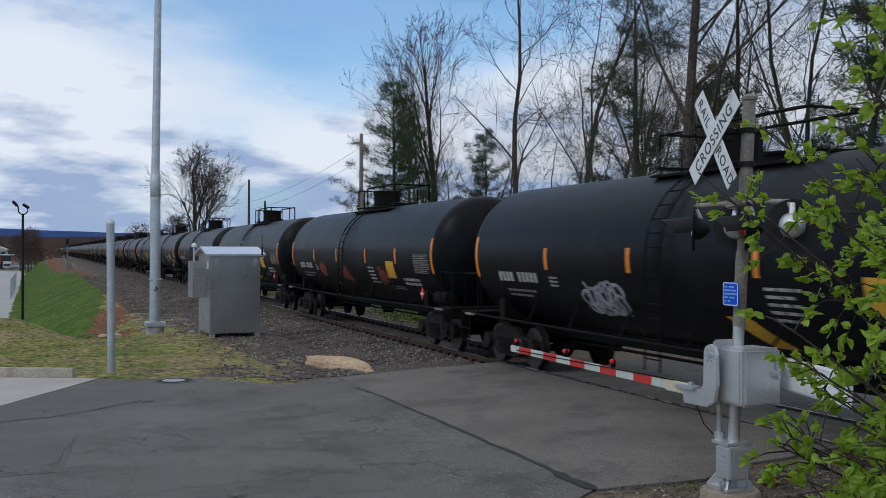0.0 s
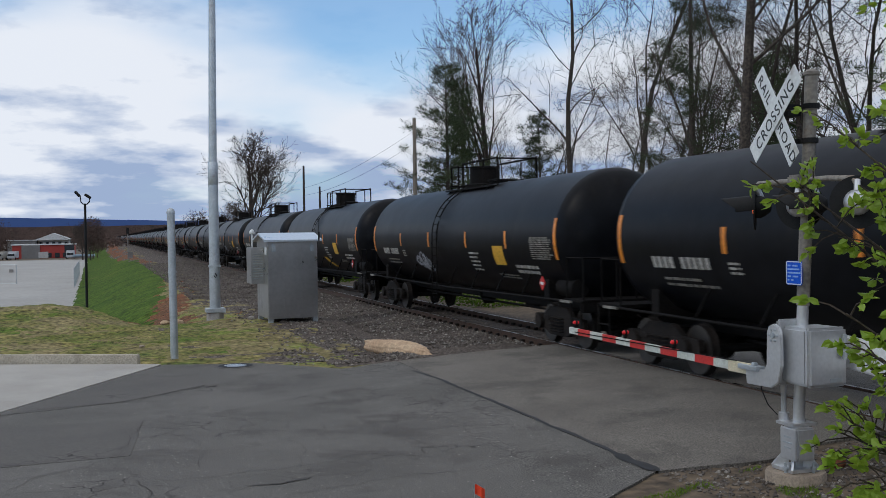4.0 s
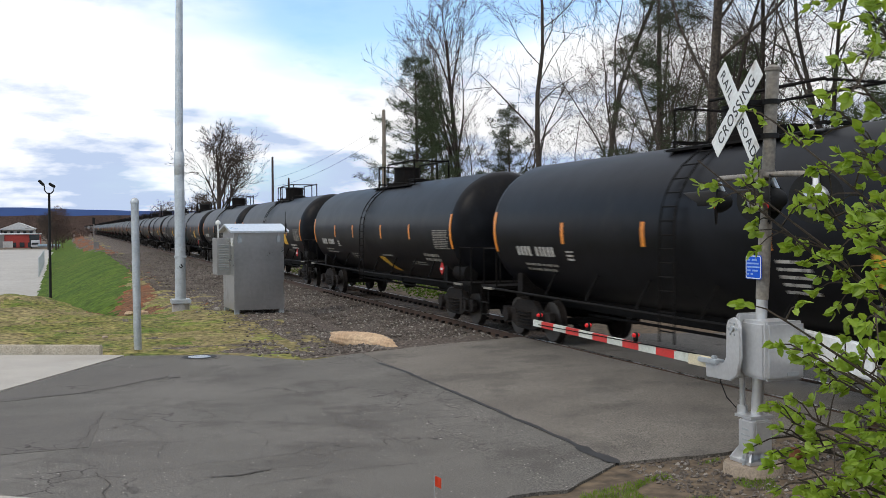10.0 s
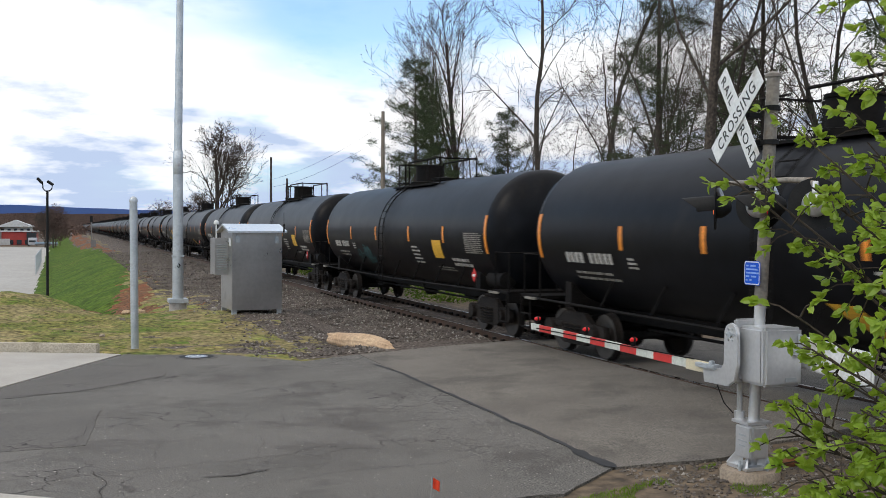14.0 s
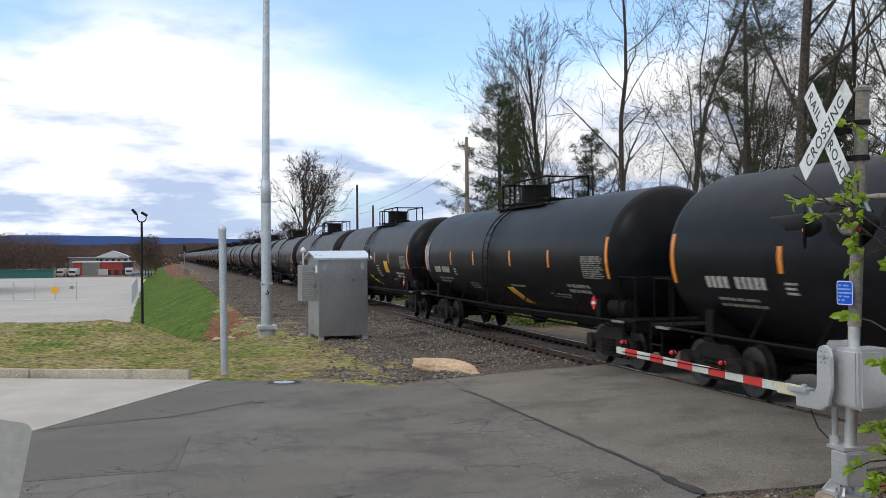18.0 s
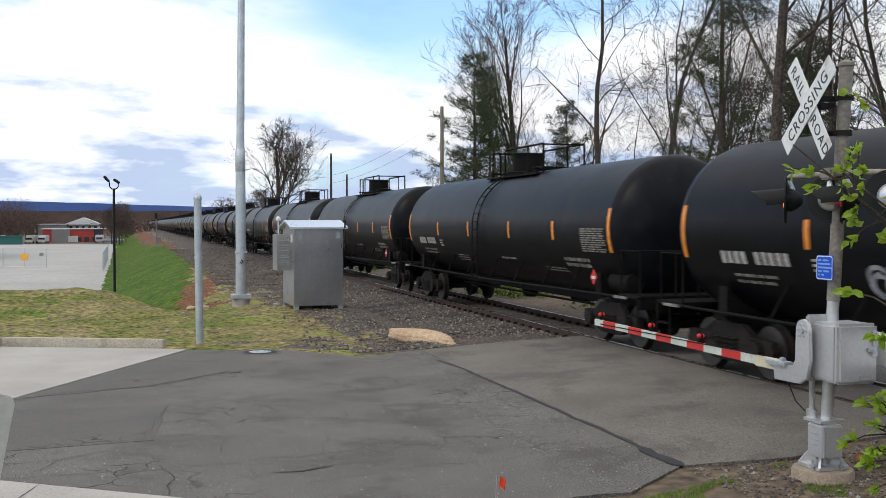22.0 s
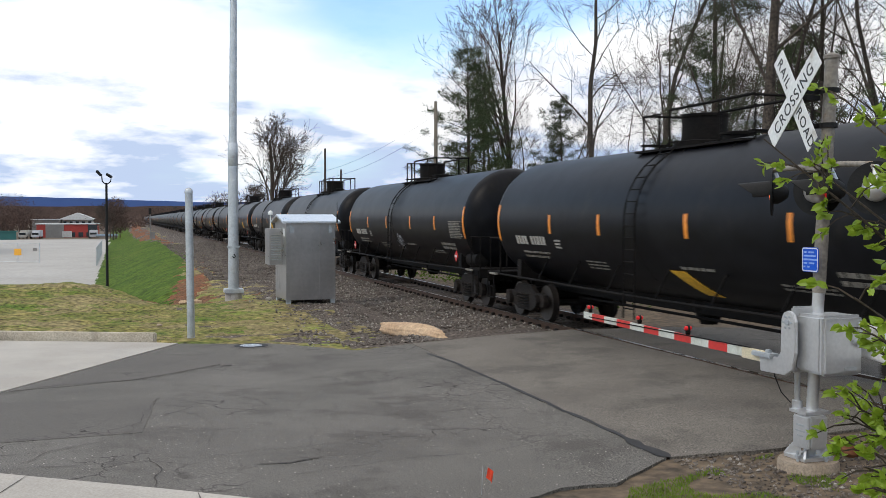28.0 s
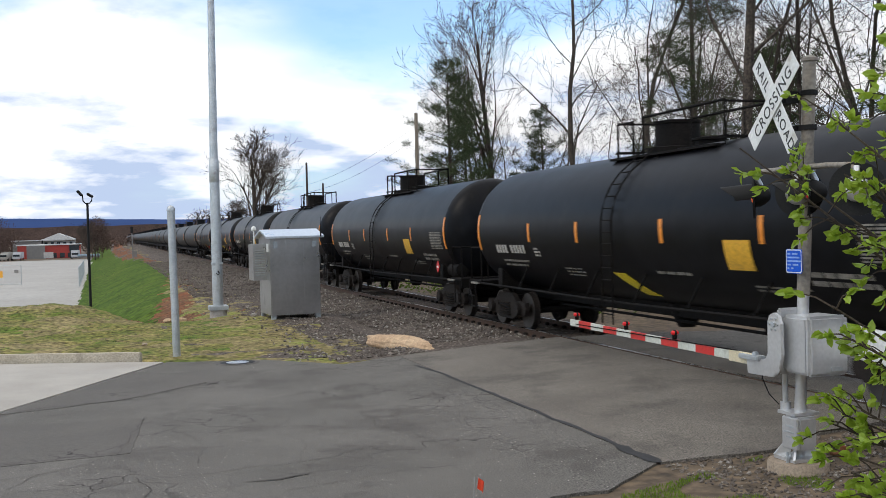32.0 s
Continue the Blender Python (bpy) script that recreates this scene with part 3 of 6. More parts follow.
def wavy(pts, step, amp, seed):
    """A polyline with more points that wander off it a little."""
    out = []
    for (x0, y0), (x1, y1) in zip(pts, pts[1:]):
        d = math.hypot(x1 - x0, y1 - y0)
        k = max(1, int(d / step))
        for i in range(k):
            t = i / k
            x, y = x0 + (x1 - x0) * t, y0 + (y1 - y0) * t
            a = amp * (nz(x, y, 1.3, seed) + 0.6 * nz(x, y, 4.1, seed + 5))
            out.append((x - (y1 - y0) / d * a, y + (x1 - x0) / d * a))
    out.append(pts[-1])
    return out


def strip(name, pts, width, material, lift, parent, seed=0.0):
    """A thin irregular band on the road."""
    m = Mesh()
    n = len(pts)
    for i, (x, y) in enumerate(pts):
        a, b = pts[max(0, i - 1)], pts[min(n - 1, i + 1)]
        d = math.hypot(b[0] - a[0], b[1] - a[1]) or 1
        wd = width * (0.65 + 0.7 * abs(nz(x, y, 2.3, seed)) + 0.5 * abs(nz(x, y, 7.0, seed))) / 2
        if i in (0, n - 1):
            wd *= 0.3
        nx, ny = -(b[1] - a[1]) / d * wd, (b[0] - a[0]) / d * wd
        m.v += [(x + nx, y + ny, road_z(x) + lift), (x - nx, y - ny, road_z(x) + lift)]
    m.f = [(2 * i, 2 * i + 1, 2 * i + 3, 2 * i + 2) for i in range(n - 1)]
    return part(name, m, material, parent)


build_ground()
ROAD_CUTS = (-6.0, -5.2, -4.61, -3.2, -2.0)
far_edge = wavy([(-9.2, 22.1), (-7.4, 21.6), (-5.9, 19.95), (-4.61, 20.35)], 0.3, 0.09, 2)
near_edge = wavy([(-4.61, 9.75), (-5.6, 9.05), (-6.2, 9.1), (-7.1, 8.5)], 0.3, 0.10, 6)
road = slab("road", far_edge + near_edge + [(-8.1, 8.4), (-10.1, 9.9), (-11.8, 11.0), (-15.6, 13.6), (-14.2, 12.8), (-12.17, 16.5)],
            M_ASPH, road_z, 0.0, cuts=ROAD_CUTS, label="cracked dark grey asphalt road before the rail crossing", category="road")
apron_far = wavy([(-4.6, 20.36), (-3.0, 20.6), (-0.84, 20.6)], 0.3, 0.05, 3)
apron_near = wavy([(-0.84, 10.1), (-2.4, 9.95), (-3.3, 9.6), (-4.6, 9.76)], 0.3, 0.06, 5)
apron = slab("crossing_apron", apron_far + apron_near, M_ASPHNEW, road_z, 0.002, cuts=(-3.2, -2.0), label="smoother grey asphalt apron laid beside the rails", category="road")
slab("crossing_panel_inner", [(-0.62, 10.1), (-0.62, 20.6), (0.62, 20.6), (0.62, 10.1)], M_ASPHNEW, road_z, -0.012, label="asphalt panel between the rails of the crossing", category="road")
slab("crossing_apron_far", [(0.84, 10.1), (0.84, 20.6), (14, 20.6), (14, 10.1)], M_ASPH, road_z, 0.0, cuts=(2, 3.5, 4.9), label="asphalt road beyond the rails", category="road")
strip("seam_sealer", wavy([(-4.72, 18.8), (-4.62, 17.8), (-4.58, 12.8), (-4.62, 9.75)], 0.12, 0.05, 1), 0.075, M_SEAL, 0.006, road)
strip("seam_sealer", wavy([(-4.60, 10.7), (-4.62, 10.2), (-4.61, 9.75)], 0.08, 0.06, 8), 0.15, M_SEAL, 0.009, road)
slab("asphalt_patch", wavy([(-11.95, 16.7), (-10.2, 17.25), (-8.64, 18.7), (-8.55, 19.6), (-9.9, 20.6), (-11.95, 16.7)], 0.4, 0.05, 11)[:-1], M_PATCH, road_z, 0.005, 0.05, parent=road)
slab("asphalt_patch", wavy([(-9.83, 15.44), (-10.08, 12.97), (-11.75, 12.83), (-13.6, 13.6), (-12.5, 15.7), (-9.83, 15.44)], 0.4, 0.04, 12)[:-1], M_PATCH, road_z, 0.005, 0.05, parent=road)
for pts, wd in (
    ([(-12.1, 16.55), (-11.3, 17.1), (-10.1, 17.2), (-8.64, 18.6), (-7.9, 18.9)], 0.07),
    ([(-11.5, 11.45), (-10.05, 11.45), (-8.9, 11.5), (-7.8, 11.7), (-7.0, 12.3)], 0.035),
    ([(-8.95, 10.85), (-8.55, 10.85), (-8.2, 11.05)], 0.11),
    ([(-10.0, 10.25), (-9.95, 11.0), (-10.05, 11.6)], 0.05),
    ([(-12.0, 12.0), (-11.0, 12.2), (-10.2, 12.9), (-9.83, 15.44)], 0.03),
    ([(-12.5, 12.9), (-11.0, 13.0), (-10.08, 12.97)], 0.025),
    ([(-11.4, 11.6), (-10.9, 12.4)], 0.03),
    ([(-8.2, 11.6), (-7.95, 12.6), (-8.3, 14.0)], 0.02),
    ([(-7.9, 18.9), (-6.9, 18.6), (-5.9, 19.0), (-4.7, 18.9)], 0.03),
    ([(-9.2, 17.6), (-8.0, 17.3), (-6.6, 17.7)], 0.025),
    ([(-10.9, 17.9), (-9.9, 18.3), (-9.3, 19.5)], 0.025),
):
    strip("crack", wavy(pts, 0.07, 0.11, wd * 100), wd * 0.30, M_CRACK, 0.009, road, wd)

for pts, wd in (
    ([(-8.9, 13.2), (-7.6, 13.0), (-6.1, 13.3), (-5.4, 13.1)], 0.022),
    ([(-8.6, 10.3), (-7.6, 10.7), (-6.4, 10.75), (-5.5, 11.1)], 0.022),
    ([(-7.2, 16.9), (-6.7, 15.2), (-6.9, 13.4), (-6.3, 11.6)], 0.018),
    ([(-11.2, 14.6), (-10.6, 15.9), (-9.4, 16.6)], 0.02),
    ([(-9.4, 12.0), (-9.1, 13.0), (-9.5, 14.2), (-9.2, 15.4)], 0.018),
    ([(-6.0, 12.1), (-5.6, 12.6), (-5.0, 12.5)], 0.02),
):
    strip("crack", wavy(pts, 0.07, 0.13, wd * 90 + pts[0][0]), wd * 0.38, M_CRACK, 0.009, road, wd)

drive = slab("concrete_drive", [(-9.25, 22.15), (-12.2, 16.52), (-14.25, 12.85), (-16.0, 13.3), (-30, 20), (-30, 31.1), (-13.05, 23.85), (-9.7, 22.45)], M_CONC, road_z, 0.004, label="pale concrete driveway apron", category="pavement")
walkway = slab("sidewalk", [(-7.05, 8.35), (-7.92, 8.66), (-9.92, 10.16), (-11.58, 11.32), (-16.4, 14.5), (-18.5, 12.0), (-13.0, 7.0), (-8.6, 5.0), (-6.8, 6.6)], M_CONC, road_z, 0.012, label="pale concrete sidewalk", category="pavement")
for a, b in (((-11.23, 11.06), (-11.9, 8.7)), ((-9.6, 9.9), (-9.5, 7.4)), ((-13.0, 12.2), (-14.4, 9.4))):
    strip("joint", wavy([a, b], 0.2, 0.01, 4), 0.016, M_CRACK, 0.017, walkway)
kerb = thing("kerb", "pale concrete kerb with a blunt end along the grass", "kerb", kind="structure")
_kp = [Vector((-9.68, 22.5, 0)), Vector((-13.05, 23.95, 0)), Vector((-21.0, 27.35, 0)), Vector((-30.0, 31.2, 0))]
for a, b in zip(_kp, _kp[1:]):
    k = max(1, round((b - a).length / 3.0))
    for i in range(k):
        p, q = a.lerp(b, i / k), a.lerp(b, (i + 1) / k)
        d = (q - p).normalized()
        part("kerb_stone", Mesh().box((p + q) / 2 + Vector((0, 0.1, -0.18)), ((q - p).length - 0.012, 0.17, 0.34), Matrix.Rotation(math.atan2(d.y, d.x), 3, "Z")), M_KERB, kerb, bevel=0.02)


# ---- the track ----
def build_track():
    bed = Mesh()
    prof = [(-4.4, -0.62), (-3.5, -0.36), (-2.6, -0.28), (-1.75, -0.20), (-1.3, -0.15), (0, -0.16), (1.3, -0.15), (1.75, -0.2), (3.2, -0.5), (4.2, -0.7)]
    ys = list(np.arange(-60, 9.9, 4.0)) + [10.0, 20.65] + list(np.arange(21, 80, 0.8)) + list(np.arange(80, 1400, 20.0))
    for y in ys:
        dip = 0.2 if 9.5 < y < 20.7 else 0.0
        for x, z in prof:
            bed.v.append((x + 0.12 * nz(x, y, 0.8), float(y), z - dip + (0.035 * nz(x, y, 1.6) if 21 < y < 80 else 0)))
    w = len(prof)
    bed.f = [(j * w + i, j * w + i + 1, (j + 1) * w + i + 1, (j + 1) * w + i) for j in range(len(ys) - 1) for i in range(w - 1)]
    tagged(part("ballast_bed", bed, M_BALLAST, smooth=True), "brown-grey crushed stone ballast under the track", "ballast", kind="structure")
    track = thing("track", "single railway track of worn steel rails on dark wooden ties", "railway track", kind="structure")
    sec = [(-0.075, 0), (0.075, 0), (0.075, 0.012), (0.012, 0.035), (0.012, 0.13), (0.036, 0.142), (0.036, 0.17), (-0.036, 0.17), (-0.036, 0.142), (-0.012, 0.13), (-0.012, 0.035), (-0.075, 0.012)]
    for x in (-0.753, 0.753):
        r = Mesh()
        for y in (-60, 1400):
            r.v += [(x + a, y, b - 0.172) for a, b in sec]
        n = len(sec)
        r.f = [(i, (i + 1) % n, n + (i + 1) % n, n + i) for i in range(n)] + [tuple(range(n)), tuple(range(n, 2 * n))]
        part("rail", r, M_RAIL, track, "rusty steel rail")
        part("rail_head", Mesh().box((x, 670, -0.001), (0.06, 1460, 0.004)), M_RAILTOP, track, "polished running surface")
    tie = Mesh().box((0, 0, -0.245), (2.6, 0.23, 0.17)).data("tie", M_TIE, bevel=0.012)
    rest = Mesh()
    plate = Mesh().box((0, 0, -0.158), (0.36, 0.18, 0.02)).data("tie_plate", M_RAIL)
    anchor = Mesh().box((0, 0, -0.115), (0.09, 0.11, 0.07)).data("rail_anchor", M_BOGIE, bevel=0.01)
    y, k = 20.95, 0
    rnd = random.Random(5)
    while y < 400:
        if k < 150:
            ob = new("tie", tie)
            ob.parent = track
            ob.matrix_local = pose(rnd.uniform(-0.05, 0.05), y, rnd.uniform(-0.01, 0.01), 0, 0, rnd.uniform(-1, 1))
            if k < 60:
                for x in (-0.753, 0.753):
                    pl = new("tie_plate", plate)
                    pl.parent = track
                    pl.matrix_local = pose(x, y, 0)
                    if k < 36:
                        for q in (-0.11, 0.11):
                            an = new("rail_anchor", anchor)
                            an.parent = track
                            an.matrix_local = pose(x + q, y + rnd.uniform(-0.03, 0.03), 0, 0, 0, rnd.uniform(-8, 8))
        else:
            rest.box((0, y, -0.245), (2.6, 0.23, 0.17))
        y += 0.53
        k += 1
    part("far_ties", rest, M_TIE, track)


build_track()


# ---- the train ----
PITCH, REACH = 17.80, 7.48        # spacing of the cars; from a car's middle to its end stripes
R, ZC = 1.46, 2.38              # the tank's radius and the height of its axis


def tank_mesh(n=40):
    prof = []
    for i in range(9):
        a = math.pi / 2 * i / 8
        prof.append((max(0.02, R * math.sin(a)), REACH + 0.02 + 0.70 * math.cos(a)))
    prof += [(R, y) for y in (7.5, 5.2, 2.6, 0.0, -2.6, -5.2, -7.5)]
    for i in range(8, -1, -1):
        a = math.pi / 2 * i / 8
        prof.append((max(0.02, R * math.sin(a)), -REACH - 0.02 - 0.70 * math.cos(a)))
    return Mesh().lathe(prof, "y", (0, 0, ZC), n)


def on_tank(y0, y1, z0, z1, rows=5, out=0.004, skew=0.0, side=-1):
    """A thin patch that lies on the tank's side, between two heights."""
    m = Mesh()
    for i in range(rows + 1):
        z = z0 + (z1 - z0) * i / rows
        s = skew * (i / rows)
        for r in (R + out, R - 0.01):
            x = side * math.sqrt(max(0.0, r * r - (z - ZC) ** 2))
            m.v += [(x, y0 + s, z), (x, y1 + s, z)]
    for i in range(rows):
        a = 4 * i
        m.f += [(a, a + 1, a + 5, a + 4), (a + 2, a + 6, a + 7, a + 3), (a, a + 4, a + 6, a + 2), (a + 1, a + 3, a + 7, a + 5)]
    m.f += [(0, 2, 3, 1), (4 * rows, 4 * rows + 1, 4 * rows + 3, 4 * rows + 2)]
    return m


def lines(y0, y1, z0, z1, count, rnd, fill=0.55, ragged=0.35, words=True):
    """Rows of plain bars, as lettering too small to read."""
    m = Mesh()
    h = (z1 - z0) / count
    for i in range(count):
        z = z1 - (i + 1) * h + h * (1 - fill) / 2
        end = y1 + (y0 - y1) * rnd.uniform(0, ragged)
        y = y0
        while y > end + 0.04:
            wd = rnd.uniform(0.10, 0.34) if words else y0 - end
            q = on_tank(max(end, y - wd), y, z, z + h * fill, 1, 0.007)
            m.add(q.v, q.f)
            y -= wd + 0.05
    return m


def stencil(y0, widths, z0, z1):
    """A row of upright bars in place of a car's number."""
    m = Mesh()
    y = y0
    for k, wd in enumerate(widths):
        if wd > 0:
            q = on_tank(y - wd, y, z0, z1, 4, 0.007)
            m.add(q.v, q.f)
        y -= abs(wd) + 0.06
    return m


def scrawl(y0, z0, wd, ht, rnd, strokes=14, thick=0.05):
    """Loops of spray paint on the tank's side."""
    m = Mesh()
    for s in range(strokes):
        cy, cz = y0 - rnd.uniform(0, wd), z0 + rnd.uniform(0.2, 0.8) * ht
        a0, span, ry, rz = rnd.uniform(0, 6.28), rnd.uniform(1.6, 5.4), rnd.uniform(0.12, 0.3) * wd * 0.7, rnd.uniform(0.2, 0.5) * ht
        prev = None
        for i in range(13):
            a = a0 + span * i / 12
            y, z = cy + ry * math.cos(a), cz + rz * math.sin(a)
            ring = []
            for q in (-thick / 2, thick / 2):
                zz = z + q * math.sin(a) * 1.0
                yy = y + q * math.cos(a)
                x = -math.sqrt(max(0.0, (R + 0.008) ** 2 - (zz - ZC) ** 2))
                ring.append((x, yy, zz))
            if prev:
                k = len(m.v)
                m.v += prev + ring
                m.f.append((k, k + 1, k + 3, k + 2))
            prev = ring
    return m


def wheel_mesh():
    return Mesh().lathe([(0.10, -0.09), (0.10, -0.05), (0.34, -0.02), (0.38, -0.055), (0.42, -0.055), (0.425, 0.055), (0.455, 0.06), (0.455, 0.085), (0.38, 0.085), (0.33, 0.03), (0.10, 0.06), (0.10, 0.09)], "x", (0, 0, 0), 20)


def add_bogie(car, y, made={}):
    if not made:
        made["wheel"] = wheel_mesh().data("wheel", M_BOGIE, smooth=True)
        made["rim"] = Mesh().lathe([(0.37, -0.002), (0.416, -0.002), (0.416, 0.006), (0.37, 0.006)], "x", (0, 0, 0), 20).data("wheel_rim", M_TREAD)
        prof = [(-1.25, 0.50), (-1.20, 0.66), (-0.72, 0.68), (-0.42, 0.86), (0.42, 0.86), (0.72, 0.68), (1.20, 0.66), (1.25, 0.50), (1.18, 0.36), (0.76, 0.36), (0.42, 0.24), (-0.42, 0.24), (-0.76, 0.36), (-1.18, 0.36)]
        n = len(prof)
        sf = Mesh()
        sf.add([(-0.06, a, b) for a, b in prof] + [(0.06, a, b) for a, b in prof], [tuple(range(n)), tuple(range(n, 2 * n))] + [(i, (i + 1) % n, n + (i + 1) % n, n + i) for i in range(n)])
        for a in (-0.85, 0.85):
            sf.lathe([(0.16, -0.16), (0.16, 0.02)], "x", (0, a, 0.50), 12)
            sf.box((-0.07, a * 0.66, 0.60), (0.05, 0.30, 0.10))
        made["frame"] = sf.data("side_frame", M_BOGIE, bevel=0.012)
        sp = Mesh()
        for a in (-0.22, 0.0, 0.22):
            for i in range(5):
                sp.lathe([(0.07, -0.014), (0.095, 0.0), (0.07, 0.014)], "z", (-0.075, a, 0.34 + 0.07 * i), 10)
        made["spring"] = sp.data("spring_nest", M_BOGIE)
        made["axle"] = Mesh().tube([(-1.05, 0, 0.455), (1.05, 0, 0.455)], 0.075, 10).data("axle", M_FRAME)
        made["bolster"] = Mesh().box((0, 0, 0.66), (2.1, 0.42, 0.24)).data("bolster", M_FRAME, bevel=0.02)
    bo = part("bogie", made["bolster"], None, car, "dark rust-brown two-axle bogie")
    bo.matrix_local = pose(0, y, 0)
    for s in (-1, 1):
        f = part("side_frame", made["frame"], None, bo)
        f.matrix_local = pose(s * 1.0, 0, 0, 0, 0, 0 if s < 0 else 180)
        g = part("spring_nest", made["spring"], None, bo)
        g.matrix_local = pose(s * 1.0, 0, 0, 0, 0, 0 if s < 0 else 180)
        g["kind"] = "stuff"
        for a in (-0.85, 0.85):
            w = part("wheel", made["wheel"], None, bo)
            w.matrix_local = pose(s * 0.78, a, 0.455, 0, 0, 0 if s < 0 else 180)
            if s < 0:
                r = part("wheel_rim", made["rim"], None, bo, "bright worn wheel rim")
                r.matrix_local = pose(s * 0.78 - 0.058, a, 0.455)
    for a in (-0.85, 0.85):
        x = part("axle", made["axle"], None, bo)
        x.matrix_local = pose(0, a, 0)
    return bo


def rung_x(z):
    """How far out the side ladder stands: straight below the tank's axis, bent over its top."""
    if z < ZC:
        return R + 0.09
    return math.sqrt(max(0.05, R * R - (z - ZC) ** 2)) + 0.09 if z < ZC + 1.28 else 0.62


def build_car():
    """A black tank car; y runs along it, z from the rail head."""
    car = thing("tank_car", "black cylindrical railway tank car with orange reflective stripes", "tank car", group="tank cars of the train")
    part("tank", tank_mesh(), M_TANK, car, smooth=True)
    # saddle, sill and end platforms
    part("centre_sill", Mesh().box((0, 0, 0.86), (0.5, 16.2, 0.32)), M_FRAME, car, bevel=0.02)
    for s in (-1, 1):
        e = Mesh().box((0, s * 8.15, 1.08), (2.7, 0.9, 0.07)).box((0, s * 8.55, 0.98), (2.7, 0.10, 0.24))
        part("end_platform", e, M_FRAME, car, bevel=0.01)
        for x in (-1, 1):
            sd = Mesh().add([(x * 0.35, s * 6.6 - 0.12, 0.95), (x * 1.25, s * 6.6 - 0.12, 0.98), (x * 1.24, s * 6.6 - 0.12, 1.46), (x * 0.9, s * 6.6 - 0.12, 1.15), (x * 0.35, s * 6.6 + 0.12, 0.95), (x * 1.25, s * 6.6 + 0.12, 0.98), (x * 1.24, s * 6.6 + 0.12, 1.46), (x * 0.9, s * 6.6 + 0.12, 1.15)],
                   [(0, 1, 2, 3), (4, 5, 6, 7), (0, 1, 5, 4), (1, 2, 6, 5), (2, 3, 7, 6), (3, 0, 4, 7)])
            part("bolster_saddle", sd, M_FRAME, car)
        cp = Mesh().box((0, s * 8.85, 0.86), (0.26, 0.65, 0.24)).box((0.06, s * 9.12, 0.86), (0.22, 0.16, 0.30))
        part("coupler", cp, M_BOGIE, car, "rusty knuckle coupler", bevel=0.02)
        rail = Mesh()
        rail.tube([(-1.3, s * 7.75, 1.1), (-1.3, s * 7.75, 1.95), (-1.3, s * 8.5, 1.95), (-1.3, s * 8.5, 1.1)], 0.02, 6)
        rail.tube([(-1.3, s * 8.5, 1.95), (1.3, s * 8.5, 1.95)], 0.02, 6)
        rail.tube([(1.3, s * 7.75, 1.1), (1.3, s * 7.75, 1.95), (1.3, s * 8.5, 1.95), (1.3, s * 8.5, 1.1)], 0.02, 6)
        for q in (-0.55, 0.55):
            rail.tube([(q, s * 8.5, 1.1), (q, s * 8.5, 1.95)], 0.018, 6)
        part("end_railing", rail, M_FRAME, car)
        st = Mesh()
        for q in (-0.22, 0.22):
            st.tube([(-1.36, s * 8.3 + q, 1.05), (-1.36, s * 8.3 + q, 0.42)], 0.018, 5)
        for z in (0.44, 0.72):
            st.tube([(-1.36, s * 8.3 - 0.22, z), (-1.36, s * 8.3 + 0.22, z)], 0.018, 5)
        part("sill_step", st, M_FRAME, car)
        part("step_tread", Mesh().box((-1.42, s * 7.93, 1.06), (0.05, 0.5, 0.045)), M_DIMLETTER, car, "pale worn step edge")
        add_bogie(car, s * 6.75)
    # brake gear, pipes
    part("brake_cylinder", Mesh().lathe([(0.02, -0.42), (0.2, -0.4), (0.2, 0.4), (0.02, 0.42)], "y", (-1.0, -7.35, 1.30), 14), M_FRAME, car, smooth=True)
    part("side_pipe", Mesh().tube([(-1.34, 7.9, 1.06), (-1.34, 0, 1.0), (-1.34, -7.9, 1.06)], 0.028, 6), M_FRAME, car, "thin side handrail pipe")
    hang = Mesh().tube([(-1.34, 0, 1.03), (-1.2, -0.25, 1.55)], 0.022, 5).data("pipe_bracket", M_FRAME)
    for y in (5.2, 3.5, 1.7, -0.2, -2.0, -3.8, -5.4):
        part("pipe_bracket", hang, None, car).matrix_local = pose(0, y, 0)
    part("bottom_outlet", Mesh().lathe([(0.16, 0.5), (0.22, 0.62), (0.3, 0.8), (0.3, 1.0)], "z", (0, 0.2, 0), 14), M_FRAME, car, smooth=True)
    part("brake_rigging", Mesh().tube([(-0.2, -5.4, 0.62), (-0.2, 5.4, 0.62)], 0.03, 6).tube([(0.4, -4.0, 0.7), (0.4, 3.0, 0.7)], 0.05, 6).box((0.55, -2.2, 0.72), (0.5, 0.9, 0.34)), M_FRAME, car)
    # dome, walkway and ladder
    top = ZC + R
    part("fittings_housing", Mesh().lathe([(0.58, -0.14), (0.58, 0.02), (0.43, 0.04), (0.42, 0.46), (0.445, 0.47), (0.445, 0.52), (0.2, 0.55)], "z", (0, 0.40, top), 22), M_FRAME, car, smooth=True)
    part("manway", Mesh().lathe([(0.26, -0.1), (0.26, 0.06), (0.30, 0.07), (0.30, 0.11), (0.15, 0.13)], "z", (0, -0.66, top), 18), M_FRAME, car, smooth=True)
    deck = Mesh()
    for x in (-0.62, 0.62):
        deck.box((x, -0.14, top - 0.12), (0.26, 3.7, 0.04))
    for y in (-1.94, 1.66):
        deck.box((0, y, top + 0.02), (1.2, 0.20, 0.04))
    for y in (-1.7, -0.1, 1.5):
        for x in (-1, 1):
            deck.tube([(x * 0.62, y, top - 0.1), (x * 0.82, y, ZC + 1.16)], 0.025, 5)
    part("walkway", deck, M_FRAME, car)
